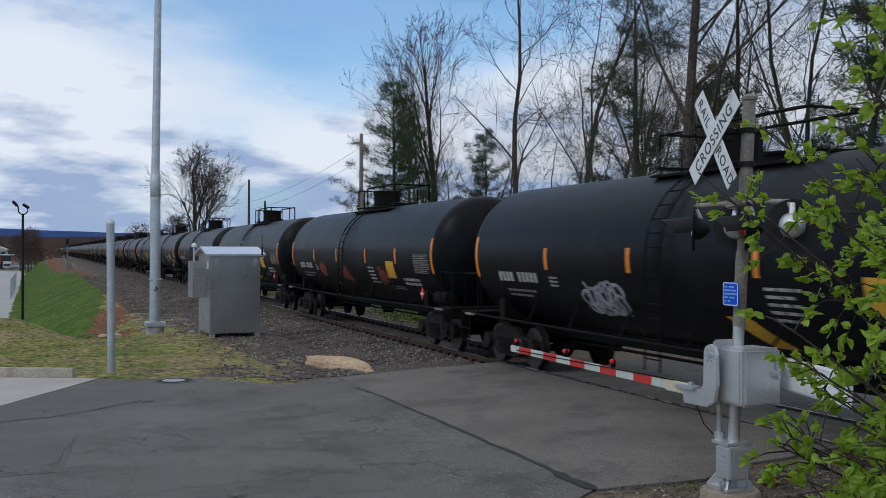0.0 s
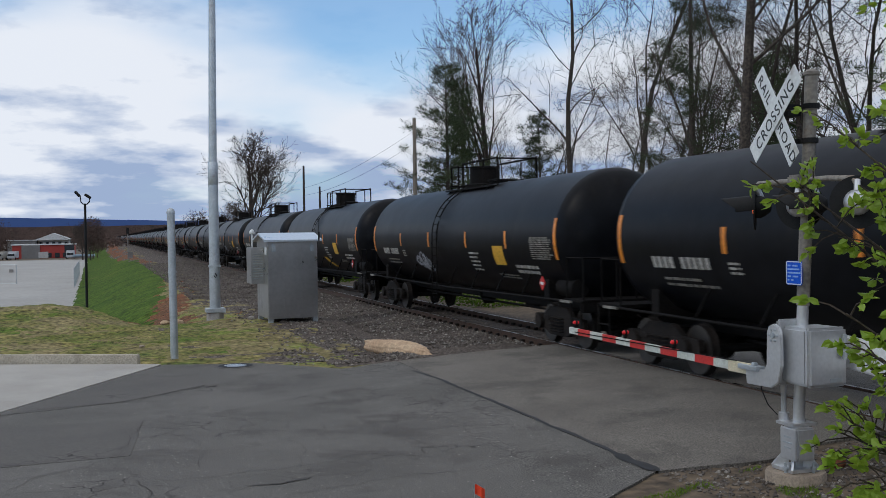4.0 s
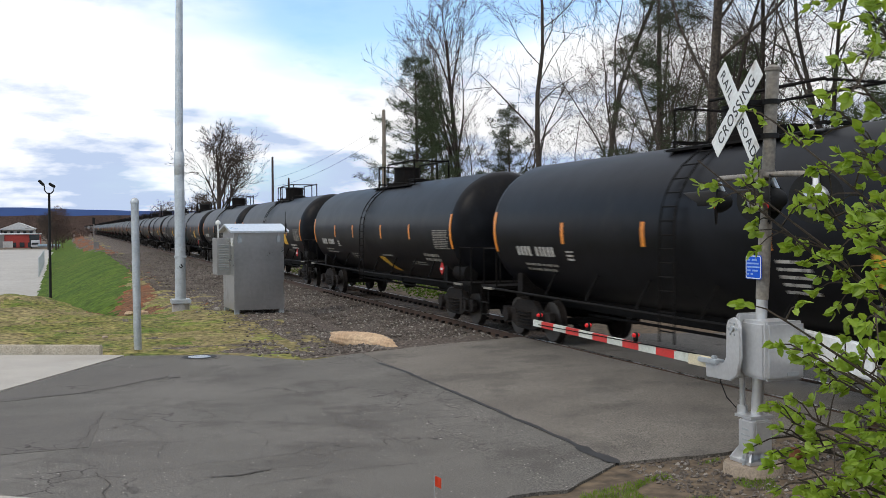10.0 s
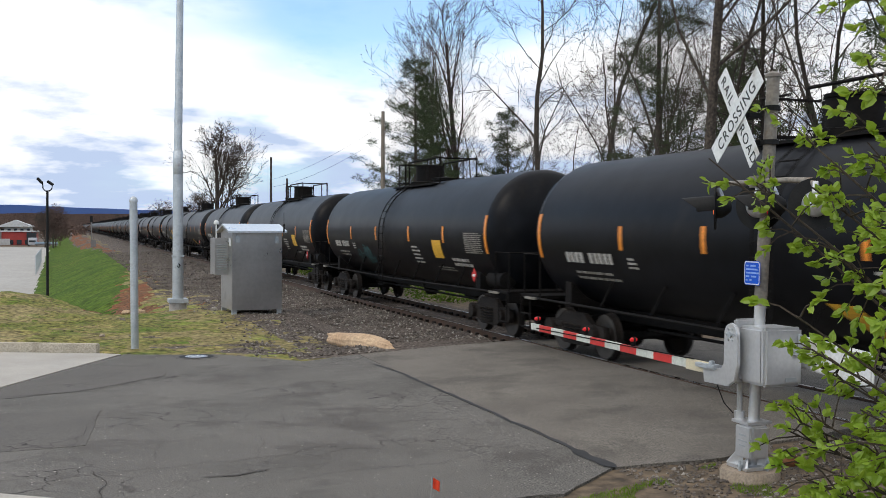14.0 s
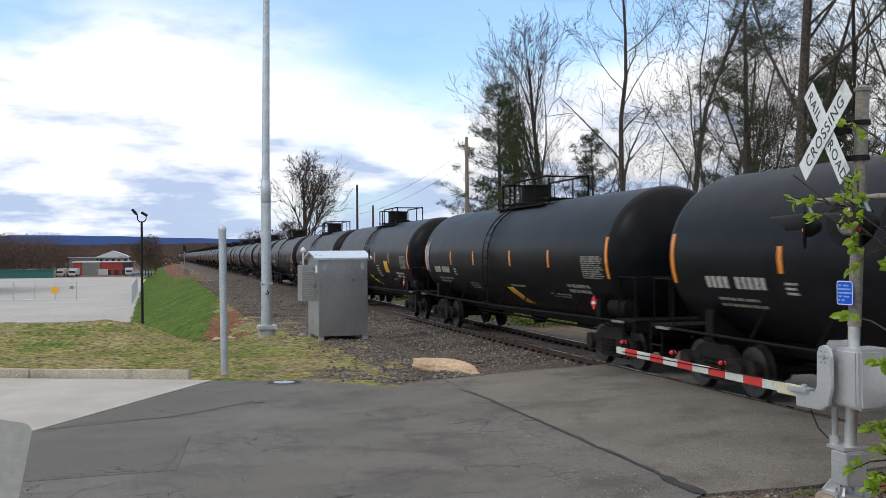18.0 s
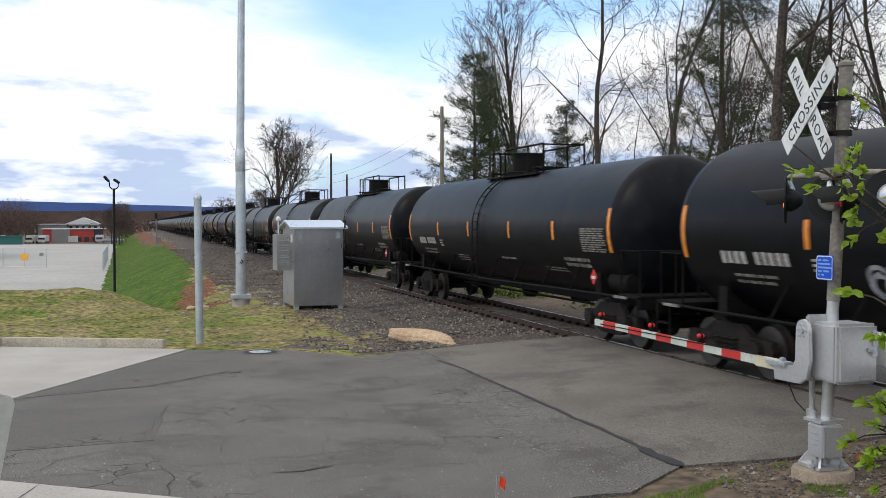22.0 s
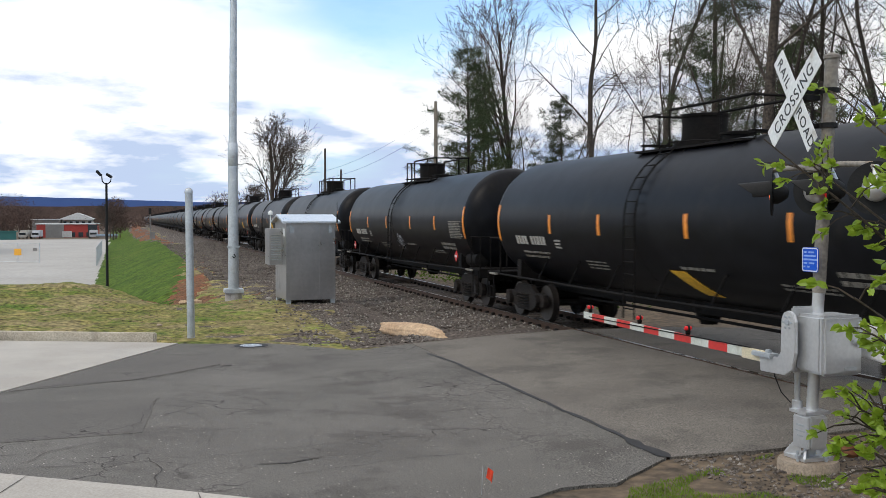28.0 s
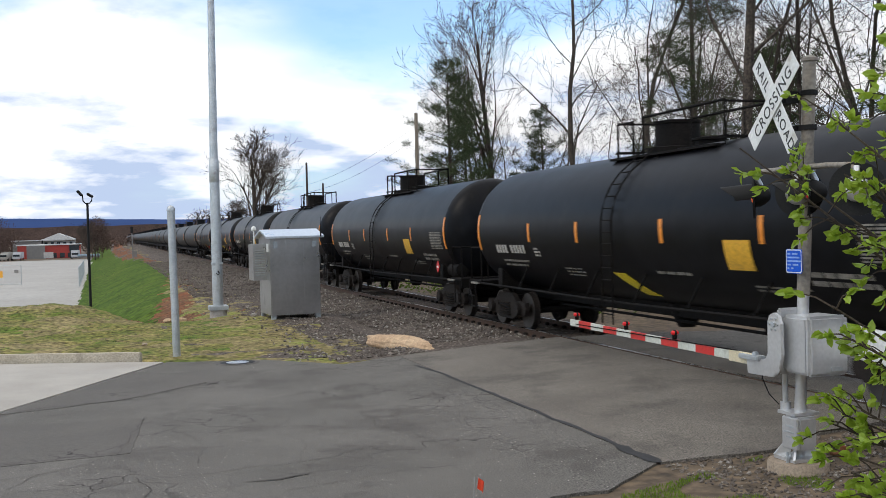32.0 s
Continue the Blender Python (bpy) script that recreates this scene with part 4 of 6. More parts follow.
    for x in (-0.55, 0.55):
        rl = Mesh()
        rl.tube([(x, 1.72, top - 0.12), (x, 1.72, top + 0.58), (x, 1.10, top + 0.58), (x, 1.10, top - 0.12)], 0.028, 6)
        rl.tube([(x, 0.72, top - 0.1), (x, 0.72, top + 0.62), (x, -2.0, top + 0.62), (x, -2.0, top - 0.12)], 0.028, 6)
        rl.tube([(x, -0.95, top - 0.1), (x, -0.95, top + 0.62)], 0.022, 6)
        part("walkway_railing", rl, M_FRAME, car)
    for y in (-2.0, 1.72):
        part("cross_railing", Mesh().tube([(-0.55, y, top + 0.60), (0.55, y, top + 0.60)], 0.024, 6), M_FRAME, car)
    for sx in (-1, 1):
        ld = Mesh()
        arc = [ZC - 0.95 + i * 0.22 for i in range(12)]
        for q in (-0.21, 0.21):
            ld.tube([(sx * rung_x(z), 0.4 + q, z) for z in [0.62] + arc], 0.017, 5)
        for z in [0.8, 1.1] + arc:
            x = sx * rung_x(z)
            ld.tube([(x, 0.19, z), (x, 0.61, z)], 0.013, 5)
        part("side_ladder", ld, M_FRAME, car)
    part("ladder_band", on_tank(0.36, 0.44, ZC - 1.25, ZC + 1.4, 14, 0.003), M_TANK, car)
    # stripes on the side that is seen
    for y in (REACH, -REACH):
        s = on_tank(y - 0.055, y + 0.055, ZC - 0.48, ZC + 0.39, 10, 0.006)
        part("end_stripe", s, M_ORANGE, car, "tall orange reflective stripe")
    return car


MADE = {}
SECOND_PATTERN = (5, 6, 7, 9, 11, 15, 16, 20, 22, 24, 25, 26, 27, 28, 29, 30)     # cars with the stripes set closer to the middle


def mark_car(car, kind, rnd, number):
    """The stripes, lettering and panels that set one car apart."""
    spots = (4.3, 1.88, -1.40, -4.18) if number in SECOND_PATTERN else (4.2, 1.28, -1.92, -4.7)
    third, fourth = spots[2:]
    for y in spots:
        if ("stripe", y) not in MADE:
            MADE["stripe", y] = on_tank(y - 0.055, y + 0.055, ZC - 0.27, ZC + 0.14, 3).data("side_stripe", M_ORANGE)
        part("side_stripe", MADE["stripe", y], None, car, "orange reflective stripe")
    part("number_stencil", stencil(6.4, [0.12, 0.11, 0.13, 0.12, -0.12, 0.12, 0.11, 0.12, 0.12, 0.11], ZC - 0.53, ZC - 0.34), M_LETTER, car, "white stencilled bars")["kind"] = "stuff"
    part("load_stencil", lines(6.2, 4.6, ZC - 0.86, ZC - 0.66, 2, rnd, 0.45), M_DIMLETTER, car)["kind"] = "stuff"
    part("small_stencil", lines(4.15, 3.85, ZC - 0.6, ZC - 0.38, 3, rnd, 0.5, 0.1), M_LETTER, car)["kind"] = "stuff"
    part("data_panel", lines(-6.15, -7.3, ZC - 0.50, ZC + 0.0, 11, rnd, 0.58, 0.16), M_DIMLETTER, car, "grey block of fine stencilled lines")["kind"] = "stuff"
    part("note_stencil", lines(-5.0, -6.3, ZC - 0.86, ZC - 0.62, 2, rnd, 0.6, 0.1), M_LETTER if "s" in kind else M_DIMLETTER, car)["kind"] = "stuff"
    part("note_stencil", lines(-3.6, -4.9, ZC - 1.0, ZC - 0.88, 2, rnd, 0.5, 0.2), M_DIMLETTER, car)["kind"] = "stuff"
    if "s" in kind:
        part("safety_stencil", lines(third - 0.12, third - 0.85, ZC - 0.88, ZC - 0.36, 5, rnd, 0.42, 0.3), M_LETTER, car)["kind"] = "stuff"
    else:
        part("safety_stencil", lines(2.9, 1.9, ZC - 0.98, ZC - 0.78, 3, rnd, 0.4, 0.2), M_DIMLETTER, car)["kind"] = "stuff"
        part("safety_stencil", lines(-0.9, -2.0, ZC - 0.82, ZC - 0.74, 1, rnd, 0.6, 0.1), M_DIMLETTER, car)["kind"] = "stuff"
    if "p" in kind:
        side = fourth + (0.34 if "b" in kind else 0.24)
        pan = part("yellow_panel", on_tank(side, side + 0.66, ZC - 0.67, ZC - 0.21, 12, 0.008, -0.04), M_YELLOW, car, "square yellow warning panel")
        part("panel_text", lines(side + 0.58, side + 0.06, ZC - 0.61, ZC - 0.27, 5, rnd, 0.4, 0.1, False), surf_cache("panel_text", (0.30, 0.16, 0.02)), pan)["kind"] = "stuff"
    if "c" in kind:
        part("yellow_flash", on_tank(*((third + 1.2, third + 1.65) if "b" in kind else (third - 0.1, third + 0.4)), ZC - 1.26, ZC - 0.84, 14, 0.008, 0.55), M_LEMON if "b" in kind else M_YELLOW, car, "slanting yellow panel")
    for y in (-6.70, 6.75) if "d" in kind else (-6.70,):
        flat = [(y, 1.54), (y + 0.14, 1.38), (y, 1.22), (y - 0.14, 1.38)]
        pl = part("hazard_placard", Mesh().add([(-1.40, a, b) for a, b in flat] + [(-1.38, a, b) for a, b in flat], [(0, 1, 2, 3), (7, 6, 5, 4), (0, 4, 5, 1), (1, 5, 6, 2), (2, 6, 7, 3), (3, 7, 4, 0)]), M_PLACARD, car, "red diamond hazard placard")
        part("placard_band", Mesh().box((-1.404, y, 1.38), (0.004, 0.16, 0.06)), M_WHITE, pl)
    if "w" in kind:
        part("graffiti", scrawl(2.9, ZC - 0.98, 1.2, 0.46, rnd, 22, 0.06), M_SPRAYW, car, "white spray-painted scrawl")["kind"] = "stuff"
    if "v" in kind:
        part("graffiti", scrawl(0.3, ZC - 1.0, 0.8, 0.5, rnd, 9, 0.03), M_SPRAYW, car, "white spray-painted scrawl")["kind"] = "stuff"
    if "r" in kind:
        part("graffiti", scrawl(3.6, ZC - 0.78, 0.7, 0.4, rnd, 20, 0.07), M_SPRAYR, car, "red spray-painted scrawl")["kind"] = "stuff"
        part("graffiti", scrawl(1.0, ZC - 0.82, 0.9, 0.34, rnd, 20, 0.07), M_SPRAYR, car, "red spray-painted scrawl")["kind"] = "stuff"
        part("graffiti", scrawl(-2.9, ZC - 0.80, 0.9, 0.38, rnd, 20, 0.07), M_SPRAYR, car, "red spray-painted scrawl")["kind"] = "stuff"
    if "t" in kind:
        part("graffiti", scrawl(3.8, ZC - 0.95, 1.5, 0.42, rnd, 20, 0.05), M_SPRAYT, car, "teal spray-painted scrawl")["kind"] = "stuff"
    if "h" in kind:
        part("graffiti", scrawl(7.35, ZC - 0.35, 0.32, 0.8, rnd, 22, 0.08), M_SPRAYW, car, "white paint splash at the tank's end")["kind"] = "stuff"


def surf_cache(name, colour, made={}):
    if name not in made:
        made[name] = surf(name, colour, colour, 4.0, 0.6)
    return made[name]


CAR_KINDS = ["spc", "spcw", "spr", "spcv", "spc", "spw", "spcw", "spv", "spw", "sp", "c", "sp", "spc", "spt", "spw", "sp", "hc", "spcbw", "w", "", "", "c", "", "c", "vd", "pcb", "pcb", "p", "c", "sp", "pcb", "c"]


def run(t):
    """How far the train has come since the start."""
    uneven = np.interp(t, (0, 3, 6.5, 9, 12, 14.5, 17, 19, 21, 23, 25, 28, 32), (0.0, -0.02, 0.12, -0.02, -0.15, -0.10, 0.0, 0.12, 0.05, 0.07, -0.03, -0.11, 0.0))
    return 0.1597 + 14.4152 * t - 0.01934 * t * t + float(uneven)


def build_train():
    first = build_car()
    cars = []
    rnd = random.Random(11)
    far = None
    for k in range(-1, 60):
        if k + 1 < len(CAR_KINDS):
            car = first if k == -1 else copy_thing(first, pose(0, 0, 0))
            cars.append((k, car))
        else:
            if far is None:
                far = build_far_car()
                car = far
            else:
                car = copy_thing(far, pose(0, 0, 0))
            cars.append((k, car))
    for (k, car), kind in zip(cars, CAR_KINDS):
        mark_car(car, kind, rnd, k)
        words = {"r": " and red graffiti", "t": " and teal graffiti", "w": " and white graffiti", "v": " and white graffiti"}
        extra = next((words[c] for c in kind if c in words), "")
        panel = " and yellow panels" if ("p" in kind and not extra) else ""
        car["label"] = "black railway tank car with orange stripes" + (extra or panel or " and plain sides")
    return cars


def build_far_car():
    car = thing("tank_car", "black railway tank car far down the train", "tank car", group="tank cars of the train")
    # this lighter paint imitates the sheen on distant tanks
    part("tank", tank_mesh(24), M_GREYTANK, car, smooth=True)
    part("underframe", Mesh().box((0, 0, 0.9), (2.4, 17.4, 0.25)), M_FRAME, car)
    for s in (-1, 1):
        b = Mesh()
        for a in (-0.85, 0.85):
            for x in (-0.78, 0.78):
                b.lathe([(0.45, -0.06), (0.45, 0.06)], "x", (x, s * 6.75 + a, 0.455), 12)
            b.box((0, s * 6.75 + a, 0.5), (2.1, 0.2, 0.2))
        b.box((0, s * 6.75, 0.55), (2.2, 1.8, 0.3))
        part("bogie", b, M_BOGIE, car)
    top = ZC + R
    part("fittings_housing", Mesh().lathe([(0.48, -0.1), (0.48, 0.52)], "z", (0, 0.4, top), 14), M_TANK, car)
    for x in (-0.55, 0.55):
        part("walkway_railing", Mesh().tube([(x, 1.72, top), (x, 1.72, top + 0.6), (x, -2.0, top + 0.6), (x, -2.0, top)], 0.028, 4), M_FRAME, car)
    for y in (REACH, -REACH):
        part("end_stripe", on_tank(y - 0.055, y + 0.055, ZC - 0.48, ZC + 0.39, 3), M_ORANGE, car)
    return car


TRAIN = build_train()


# ---- signal mast with gate ----
def letters(text, size, material, m, name, parent):
    """Raised letters from the built-in font."""
    cu = bpy.data.curves.new(name, "FONT")
    cu.body, cu.size, cu.align_x, cu.align_y, cu.extrude, cu.space_character = text, size, "CENTER", "CENTER", 0.002, 1.16
    tmp = bpy.data.objects.new(name, cu)
    scene.collection.objects.link(tmp)
    bpy.context.view_layer.update()
    me = bpy.data.meshes.new_from_object(tmp.evaluated_get(bpy.context.evaluated_depsgraph_get()))
    bpy.data.objects.remove(tmp)
    bpy.data.curves.remove(cu)
    me.materials.clear()
    me.materials.append(material)
    ob = new(name, me)
    ob.parent = parent
    ob.matrix_local = m
    return ob


def rounded(wd, ht, r, th, n=5):
    """A plate with round corners in the xz plane, th thick along y."""
    pts = []
    for cx, cz, a0 in ((wd / 2 - r, ht / 2 - r, 0), (-wd / 2 + r, ht / 2 - r, 90), (-wd / 2 + r, -ht / 2 + r, 180), (wd / 2 - r, -ht / 2 + r, 270)):
        for i in range(n + 1):
            a = radians(a0 + 90 * i / n)
            pts.append((cx + r * math.cos(a), cz + r * math.sin(a)))
    k = len(pts)
    return Mesh().add([(x, -th / 2, z) for x, z in pts] + [(x, th / 2, z) for x, z in pts], [tuple(range(k)), tuple(range(k, 2 * k))[::-1]] + [(i, (i + 1) % k, k + (i + 1) % k, k + i) for i in range(k)])


MAST = Vector((-3.50, 8.86, -0.30))


def build_mast():
    t = thing("crossing_signal", "grey crossing signal mast with white crossbuck and lowered gate", "crossing signal", Matrix.Translation(MAST))
    part("concrete_base", Mesh().lathe([(0.31, -0.25), (0.31, 0.22), (0.295, 0.25), (0.02, 0.255)], "z", (0, 0, 0), 28), M_BASE, t, "round stained concrete foundation", smooth=True)
    foot = Mesh().box((0, 0, 0.275), (0.34, 0.34, 0.035))
    for a in range(4):
        c, s = math.cos(a * math.pi / 2 + 0.78), math.sin(a * math.pi / 2 + 0.78)
        foot.add([(c * 0.07, s * 0.07, 0.29), (c * 0.25, s * 0.22, 0.29), (c * 0.07, s * 0.07, 0.46), (c * 0.07 - s * 0.012, s * 0.07 + c * 0.012, 0.29), (c * 0.25 - s * 0.012, s * 0.25 + c * 0.012, 0.29), (c * 0.07 - s * 0.012, s * 0.07 + c * 0.012, 0.52)],
                 [(0, 1, 2), (3, 5, 4), (0, 3, 4, 1), (1, 4, 5, 2), (2, 5, 3, 0)])
    part("base_flange", foot, M_SILVER, t, "ribbed silver mast foot")
    for a in range(4):
        c, s = math.cos(a * math.pi / 2 + 0.4) * 0.20, math.sin(a * math.pi / 2 + 0.4) * 0.20
        part("anchor_bolt", Mesh().tube([(c, s, 0.25), (c, s, 0.36)], 0.016, 6).tube([(c, s, 0.29), (c, s, 0.315)], 0.032, 6), M_GALV, t)
    def ax(z):
        return Vector((0.020 * z, -0.045 * z, z))
    part("lower_pole", Mesh().tube([ax(0.28), ax(2.0)], 0.060, 18), M_SILVER, t, "silver painted lower mast", smooth=True)
    part("upper_pole", Mesh().tube([ax(1.98), ax(4.36)], 0.066, 18), M_OLDPOLE, t, "grimy grey upper mast", smooth=True)
    part("pole_cap", Mesh().lathe([(0.085, 0), (0.085, 0.03), (0.03, 0.06)], "z", ax(4.35), 16), M_OLDPOLE, t, smooth=True)
    for z in (4.03, 3.68):
        part("pole_band", Mesh().lathe([(0.092, -0.025), (0.092, 0.025)], "z", ax(z), 16).box(ax(z) + Vector((-0.12, 0.1, 0)), (0.16, 0.05, 0.05)), M_BLACK, t)
    # junction box and conduit
    jb = part("junction_box", Mesh().box((-0.04, -0.10, 0.56), (0.22, 0.26, 0.34)), M_SILVER, t, "silver junction box", bevel=0.02)
    part("box_cover", Mesh().box((-0.158, -0.10, 0.56), (0.03, 0.25, 0.33)), M_SILVER, jb, bevel=0.01)
    part("cover_text", Mesh().box((-0.175, -0.10, 0.63), (0.003, 0.12, 0.02)).box((-0.175, -0.10, 0.57), (0.003, 0.15, 0.015)).box((-0.175, -0.10, 0.52), (0.003, 0.10, 0.015)), M_GALV, jb)
    part("conduit", Mesh().tube([(-0.05, 0.12, 0.72), (-0.05, 0.12, 0.98), (-0.06, 0.11, 1.10), (-0.06, 0.10, 1.35)], 0.030, 10).tube([(-0.05, 0.12, 0.72), (-0.05, 0.12, 0.84)], 0.055, 10), M_SILVER, t, smooth=True)
    part("box_bracket", Mesh().box((0.0, -0.02, 0.75), (0.30, 0.28, 0.03)), M_SILVER, t)
    part("drop_cable", Mesh().tube([(-0.22, 0.28, 1.2), (-0.22, 0.27, 1.08), (-0.19, 0.2, 0.92), (-0.13, 0.12, 0.82)], 0.007, 5), M_BLACK, t, "thin black cable")
    # gate mechanism
    gm = part("gate_mechanism", Mesh().box((0.03, -0.24, 1.48), (0.46, 0.40, 0.59)), M_SILVER, t, "silver gate machine housing", bevel=0.03)
    part("mechanism_door", Mesh().box((0.03, -0.445, 1.48), (0.47, 0.09, 0.60)), M_SILVER, gm, bevel=0.03)
    part("door_latch", Mesh().box((0.20, -0.52, 1.63), (0.03, 0.03, 0.16)).box((0.16, -0.52, 1.52), (0.07, 0.03, 0.03)), M_GALV, gm)
    part("padlock", Mesh().box((0.19, -0.53, 1.49), (0.045, 0.03, 0.06)), M_GALV, gm, bevel=0.006)
    part("maker_plate", rounded(0.14, 0.04, 0.01, 0.006), M_GALV, gm).matrix_local = pose(0.10, -0.508, 1.25)
    part("backplate", Mesh().box((-0.06, -0.03, 1.50), (0.36, 0.05, 0.68)), M_SILVER, gm, bevel=0.02)
    # gate arm bracket
    br = Mesh()
    curve = [(0.06, 1.78), (0.03, 1.84), (-0.05, 1.87), (-0.13, 1.84), (-0.165, 1.76), (-0.175, 1.45), (-0.12, 1.27), (0.0, 1.20), (0.42, 1.19), (0.44, 1.36), (0.12, 1.37), (0.07, 1.44)]
    k = len(curve)
    br.add([(-0.30, y, z - 0.07) for y, z in curve] + [(-0.26, y, z - 0.07) for y, z in curve], [tuple(range(k)), tuple(range(k, 2 * k))[::-1]] + [(i, (i + 1) % k, k + (i + 1) % k, k + i) for i in range(k)])
    arm = part("arm_bracket", br, M_SILVER, t, "silver cranked arm bracket", bevel=0.008)
    for i in range(6):
        a = i * math.pi / 3
        part("bracket_bolt", Mesh().lathe([(0.013, -0.012), (0.013, 0.0)], "x", (-0.30, -0.05 + 0.065 * math.cos(a), 1.68 + 0.065 * math.sin(a)), 6), M_GALV, arm)
    part("pivot_shaft", Mesh().lathe([(0.03, -0.32), (0.03, -0.1)], "x", (0, -0.05, 1.68), 12), M_GALV, t)
    part("arm_clamp", Mesh().box((-0.28, 0.36, 1.30), (0.12, 0.34, 0.05)).box((-0.28, 0.30, 1.34), (0.05, 0.06, 0.04)), M_GALV, arm, bevel=0.008)
    # counterweight beyond the mast
    part("counterweight", Mesh().box((0.40, -0.78, 1.47), (0.05, 1.10, 0.34), Matrix.Rotation(radians(4), 3, "X")), M_WHITE, t, "pale counterweight plate", bevel=0.02)
    # gate arm: red and white sheeting, three lamps
    y0, z0, L = 0.40, 1.275, 4.44
    dz = 0.010
    ga = part("gate_arm", Mesh().box((-0.28, y0 + 0.16, z0), (0.035, 0.42, 0.12)), surf_cache("aged_cream_arm", (0.62, 0.55, 0.38)), t, "lowered striped gate arm", bevel=0.005)
    yy, red = y0 + 0.36, False
    seg = 0.389
    while yy < y0 + L - 0.05:
        e = min(yy + seg * (0.75 if yy == y0 + 0.36 else 1), y0 + L)
        zz = z0 + dz * (yy - y0)
        part("red_band" if red else "white_band", Mesh().box((-0.28, (yy + e) / 2, zz), (0.03, e - yy, 0.092)), M_REDTAPE if red else M_ARMWHITE, ga)
        yy, red = e, not red
    part("arm_wire", Mesh().tube([(-0.30, y0 + 0.2, z0 + 0.07), (-0.30, y0 + 2.5, z0 + 0.045), (-0.30, y0 + L - 0.2, z0 + 0.03)], 0.007, 5), M_FRAME, ga)
    for q in (L - 0.20, L - 1.70, L - 2.92):
        zz = z0 + dz * q + 0.05
        lamp = part("gate_lamp", Mesh().lathe([(0.02, 0), (0.03, 0.02), (0.03, 0.05)], "z", (-0.28, y0 + q, zz), 10), M_FRAME, ga, "red gate lamp")
        part("lamp_lens", Mesh().lathe([(0.018, -0.045), (0.027, -0.028), (0.027, 0.028), (0.018, 0.045)], "x", (-0.28, y0 + q, zz + 0.078), 14), M_REDLENS, lamp, smooth=True)
        part("lamp_collar", Mesh().lathe([(0.036, -0.012), (0.036, 0.012)], "x", (-0.28, y0 + q, zz + 0.078), 14), M_BLACK, lamp)
        part("lamp_foot", Mesh().tube([(-0.28, y0 + q + 0.03, zz), (-0.24, y0 + q + 0.10, zz + 0.02)], 0.014, 6), M_FRAME, lamp)
    # crossbuck
    xc = Vector((-0.16, 0.06, 3.96))
    for ang, words in ((46, "CROSSING"), (-46, None)):
        m = Matrix.Translation(xc + Vector((-0.018 if words else 0.0, 0, 0))) @ pose(0, 0, 0, 0, 0, -98) @ pose(0, 0, 0, 0, -ang + 7.5, 0)
        bl = part("crossbuck_blade", rounded(1.22, 0.229, 0.012, 0.006), M_WHITE, t, "white crossbuck blade with black letters")
        bl.matrix_local = m
        if words:
            letters("CROSSING", 0.178, M_LETTERK, pose(0, -0.0045, -0.01, 90), "sign_letters", bl)
        else:
            letters("RAIL", 0.160, M_LETTERK, pose(-0.375, -0.0045, -0.01, 90), "sign_letters", bl)
            letters("ROAD", 0.160, M_LETTERK, pose(0.375, -0.0045, -0.01, 90), "sign_letters", bl)
    part("crossbuck_bracket", Mesh().box((-0.06, 0.0, 3.96), (0.16, 0.22, 0.05)), M_BLACK, t)
    # flashing light units on a cross arm
    za = 3.25
    part("cross_arm", Mesh().tube([(-0.02, 0.60, za - 0.08), (-0.02, 0.60, za - 0.01), (-0.02, 0.56, za + 0.02), (-0.02, -0.55, za + 0.02), (-0.02, -0.92, za + 0.0), (-0.02, -0.98, za - 0.06), (-0.02, -0.98, za - 0.14)], 0.030, 10), M_OLDPOLE, t, "pale pipe cross arm", smooth=True)
    part("arm_saddle", Mesh().box((0.02, -0.12, za + 0.02), (0.24, 0.20, 0.12)), M_OLDPOLE, t, bevel=0.02)
    for y, face, turn in ((0.60, -1, -38), (-0.32, -1, -38), (-0.12, 1, 30), (-0.98, 1, 46)):
        zc = za - 0.23
        u = part("flasher_background", Mesh().lathe([(0.255, -0.008), (0.255, 0.008)], "x", (face * 0.02, 0, 0), 30), M_BLACK, t, "round black flasher background")
        u.matrix_local = pose(-0.02, y, zc, 0, 0, turn)
        part("flasher_housing", Mesh().lathe([(0.125, 0.0), (0.125, -face * 0.05), (0.10, -face * 0.10), (0.06, -face * 0.15), (0.02, -face * 0.165)], "x", (face * 0.01, 0, 0), 22), M_SILVER if face > 0 else M_BLACK, u, smooth=True)
        part("housing_neck", Mesh().tube([(-face * 0.05, 0, 0.10), (0, 0, 0.21)], 0.032, 8), M_SILVER, u)
        hood = Mesh()
        nn = 14
        for i in range(nn + 1):
            a = radians(-15 + 210 * i / nn)
            ln = 0.20 + 0.16 * max(0, math.sin(a))
            for r in (0.122, 0.130):
                hood.v += [(face * 0.02, r * math.cos(a), r * math.sin(a)), (face * (0.02 + ln), r * 0.9 * math.cos(a), r * math.sin(a) * 0.92 - 0.02)]
        for i in range(nn):
            b = 4 * i
            hood.f += [(b, b + 1, b + 5, b + 4), (b + 2, b + 6, b + 7, b + 3), (b + 1, b + 3, b + 7, b + 5)]
        part("flasher_hood", hood, M_BLACK, u, smooth=True)
        part("flasher_lens", Mesh().lathe([(0.10, 0.0), (0.085, face * 0.02), (0.02, face * 0.03)], "x", (face * 0.02, 0, 0), 18), M_REDLENS if face > 0 or y < 0.5 else M_AMBER, u, "red round lens", smooth=True)
    # blue notice
    bs = part("notice_sign", rounded(0.27, 0.25, 0.03, 0.005), M_BLUE, t, "blue emergency notice with white border and bars")
    bs.matrix_local = pose(-0.09, -0.12, 2.32, 0, 0, -92)
    part("notice_border", Mesh().add(*notice_rim()), M_WHITE, bs)
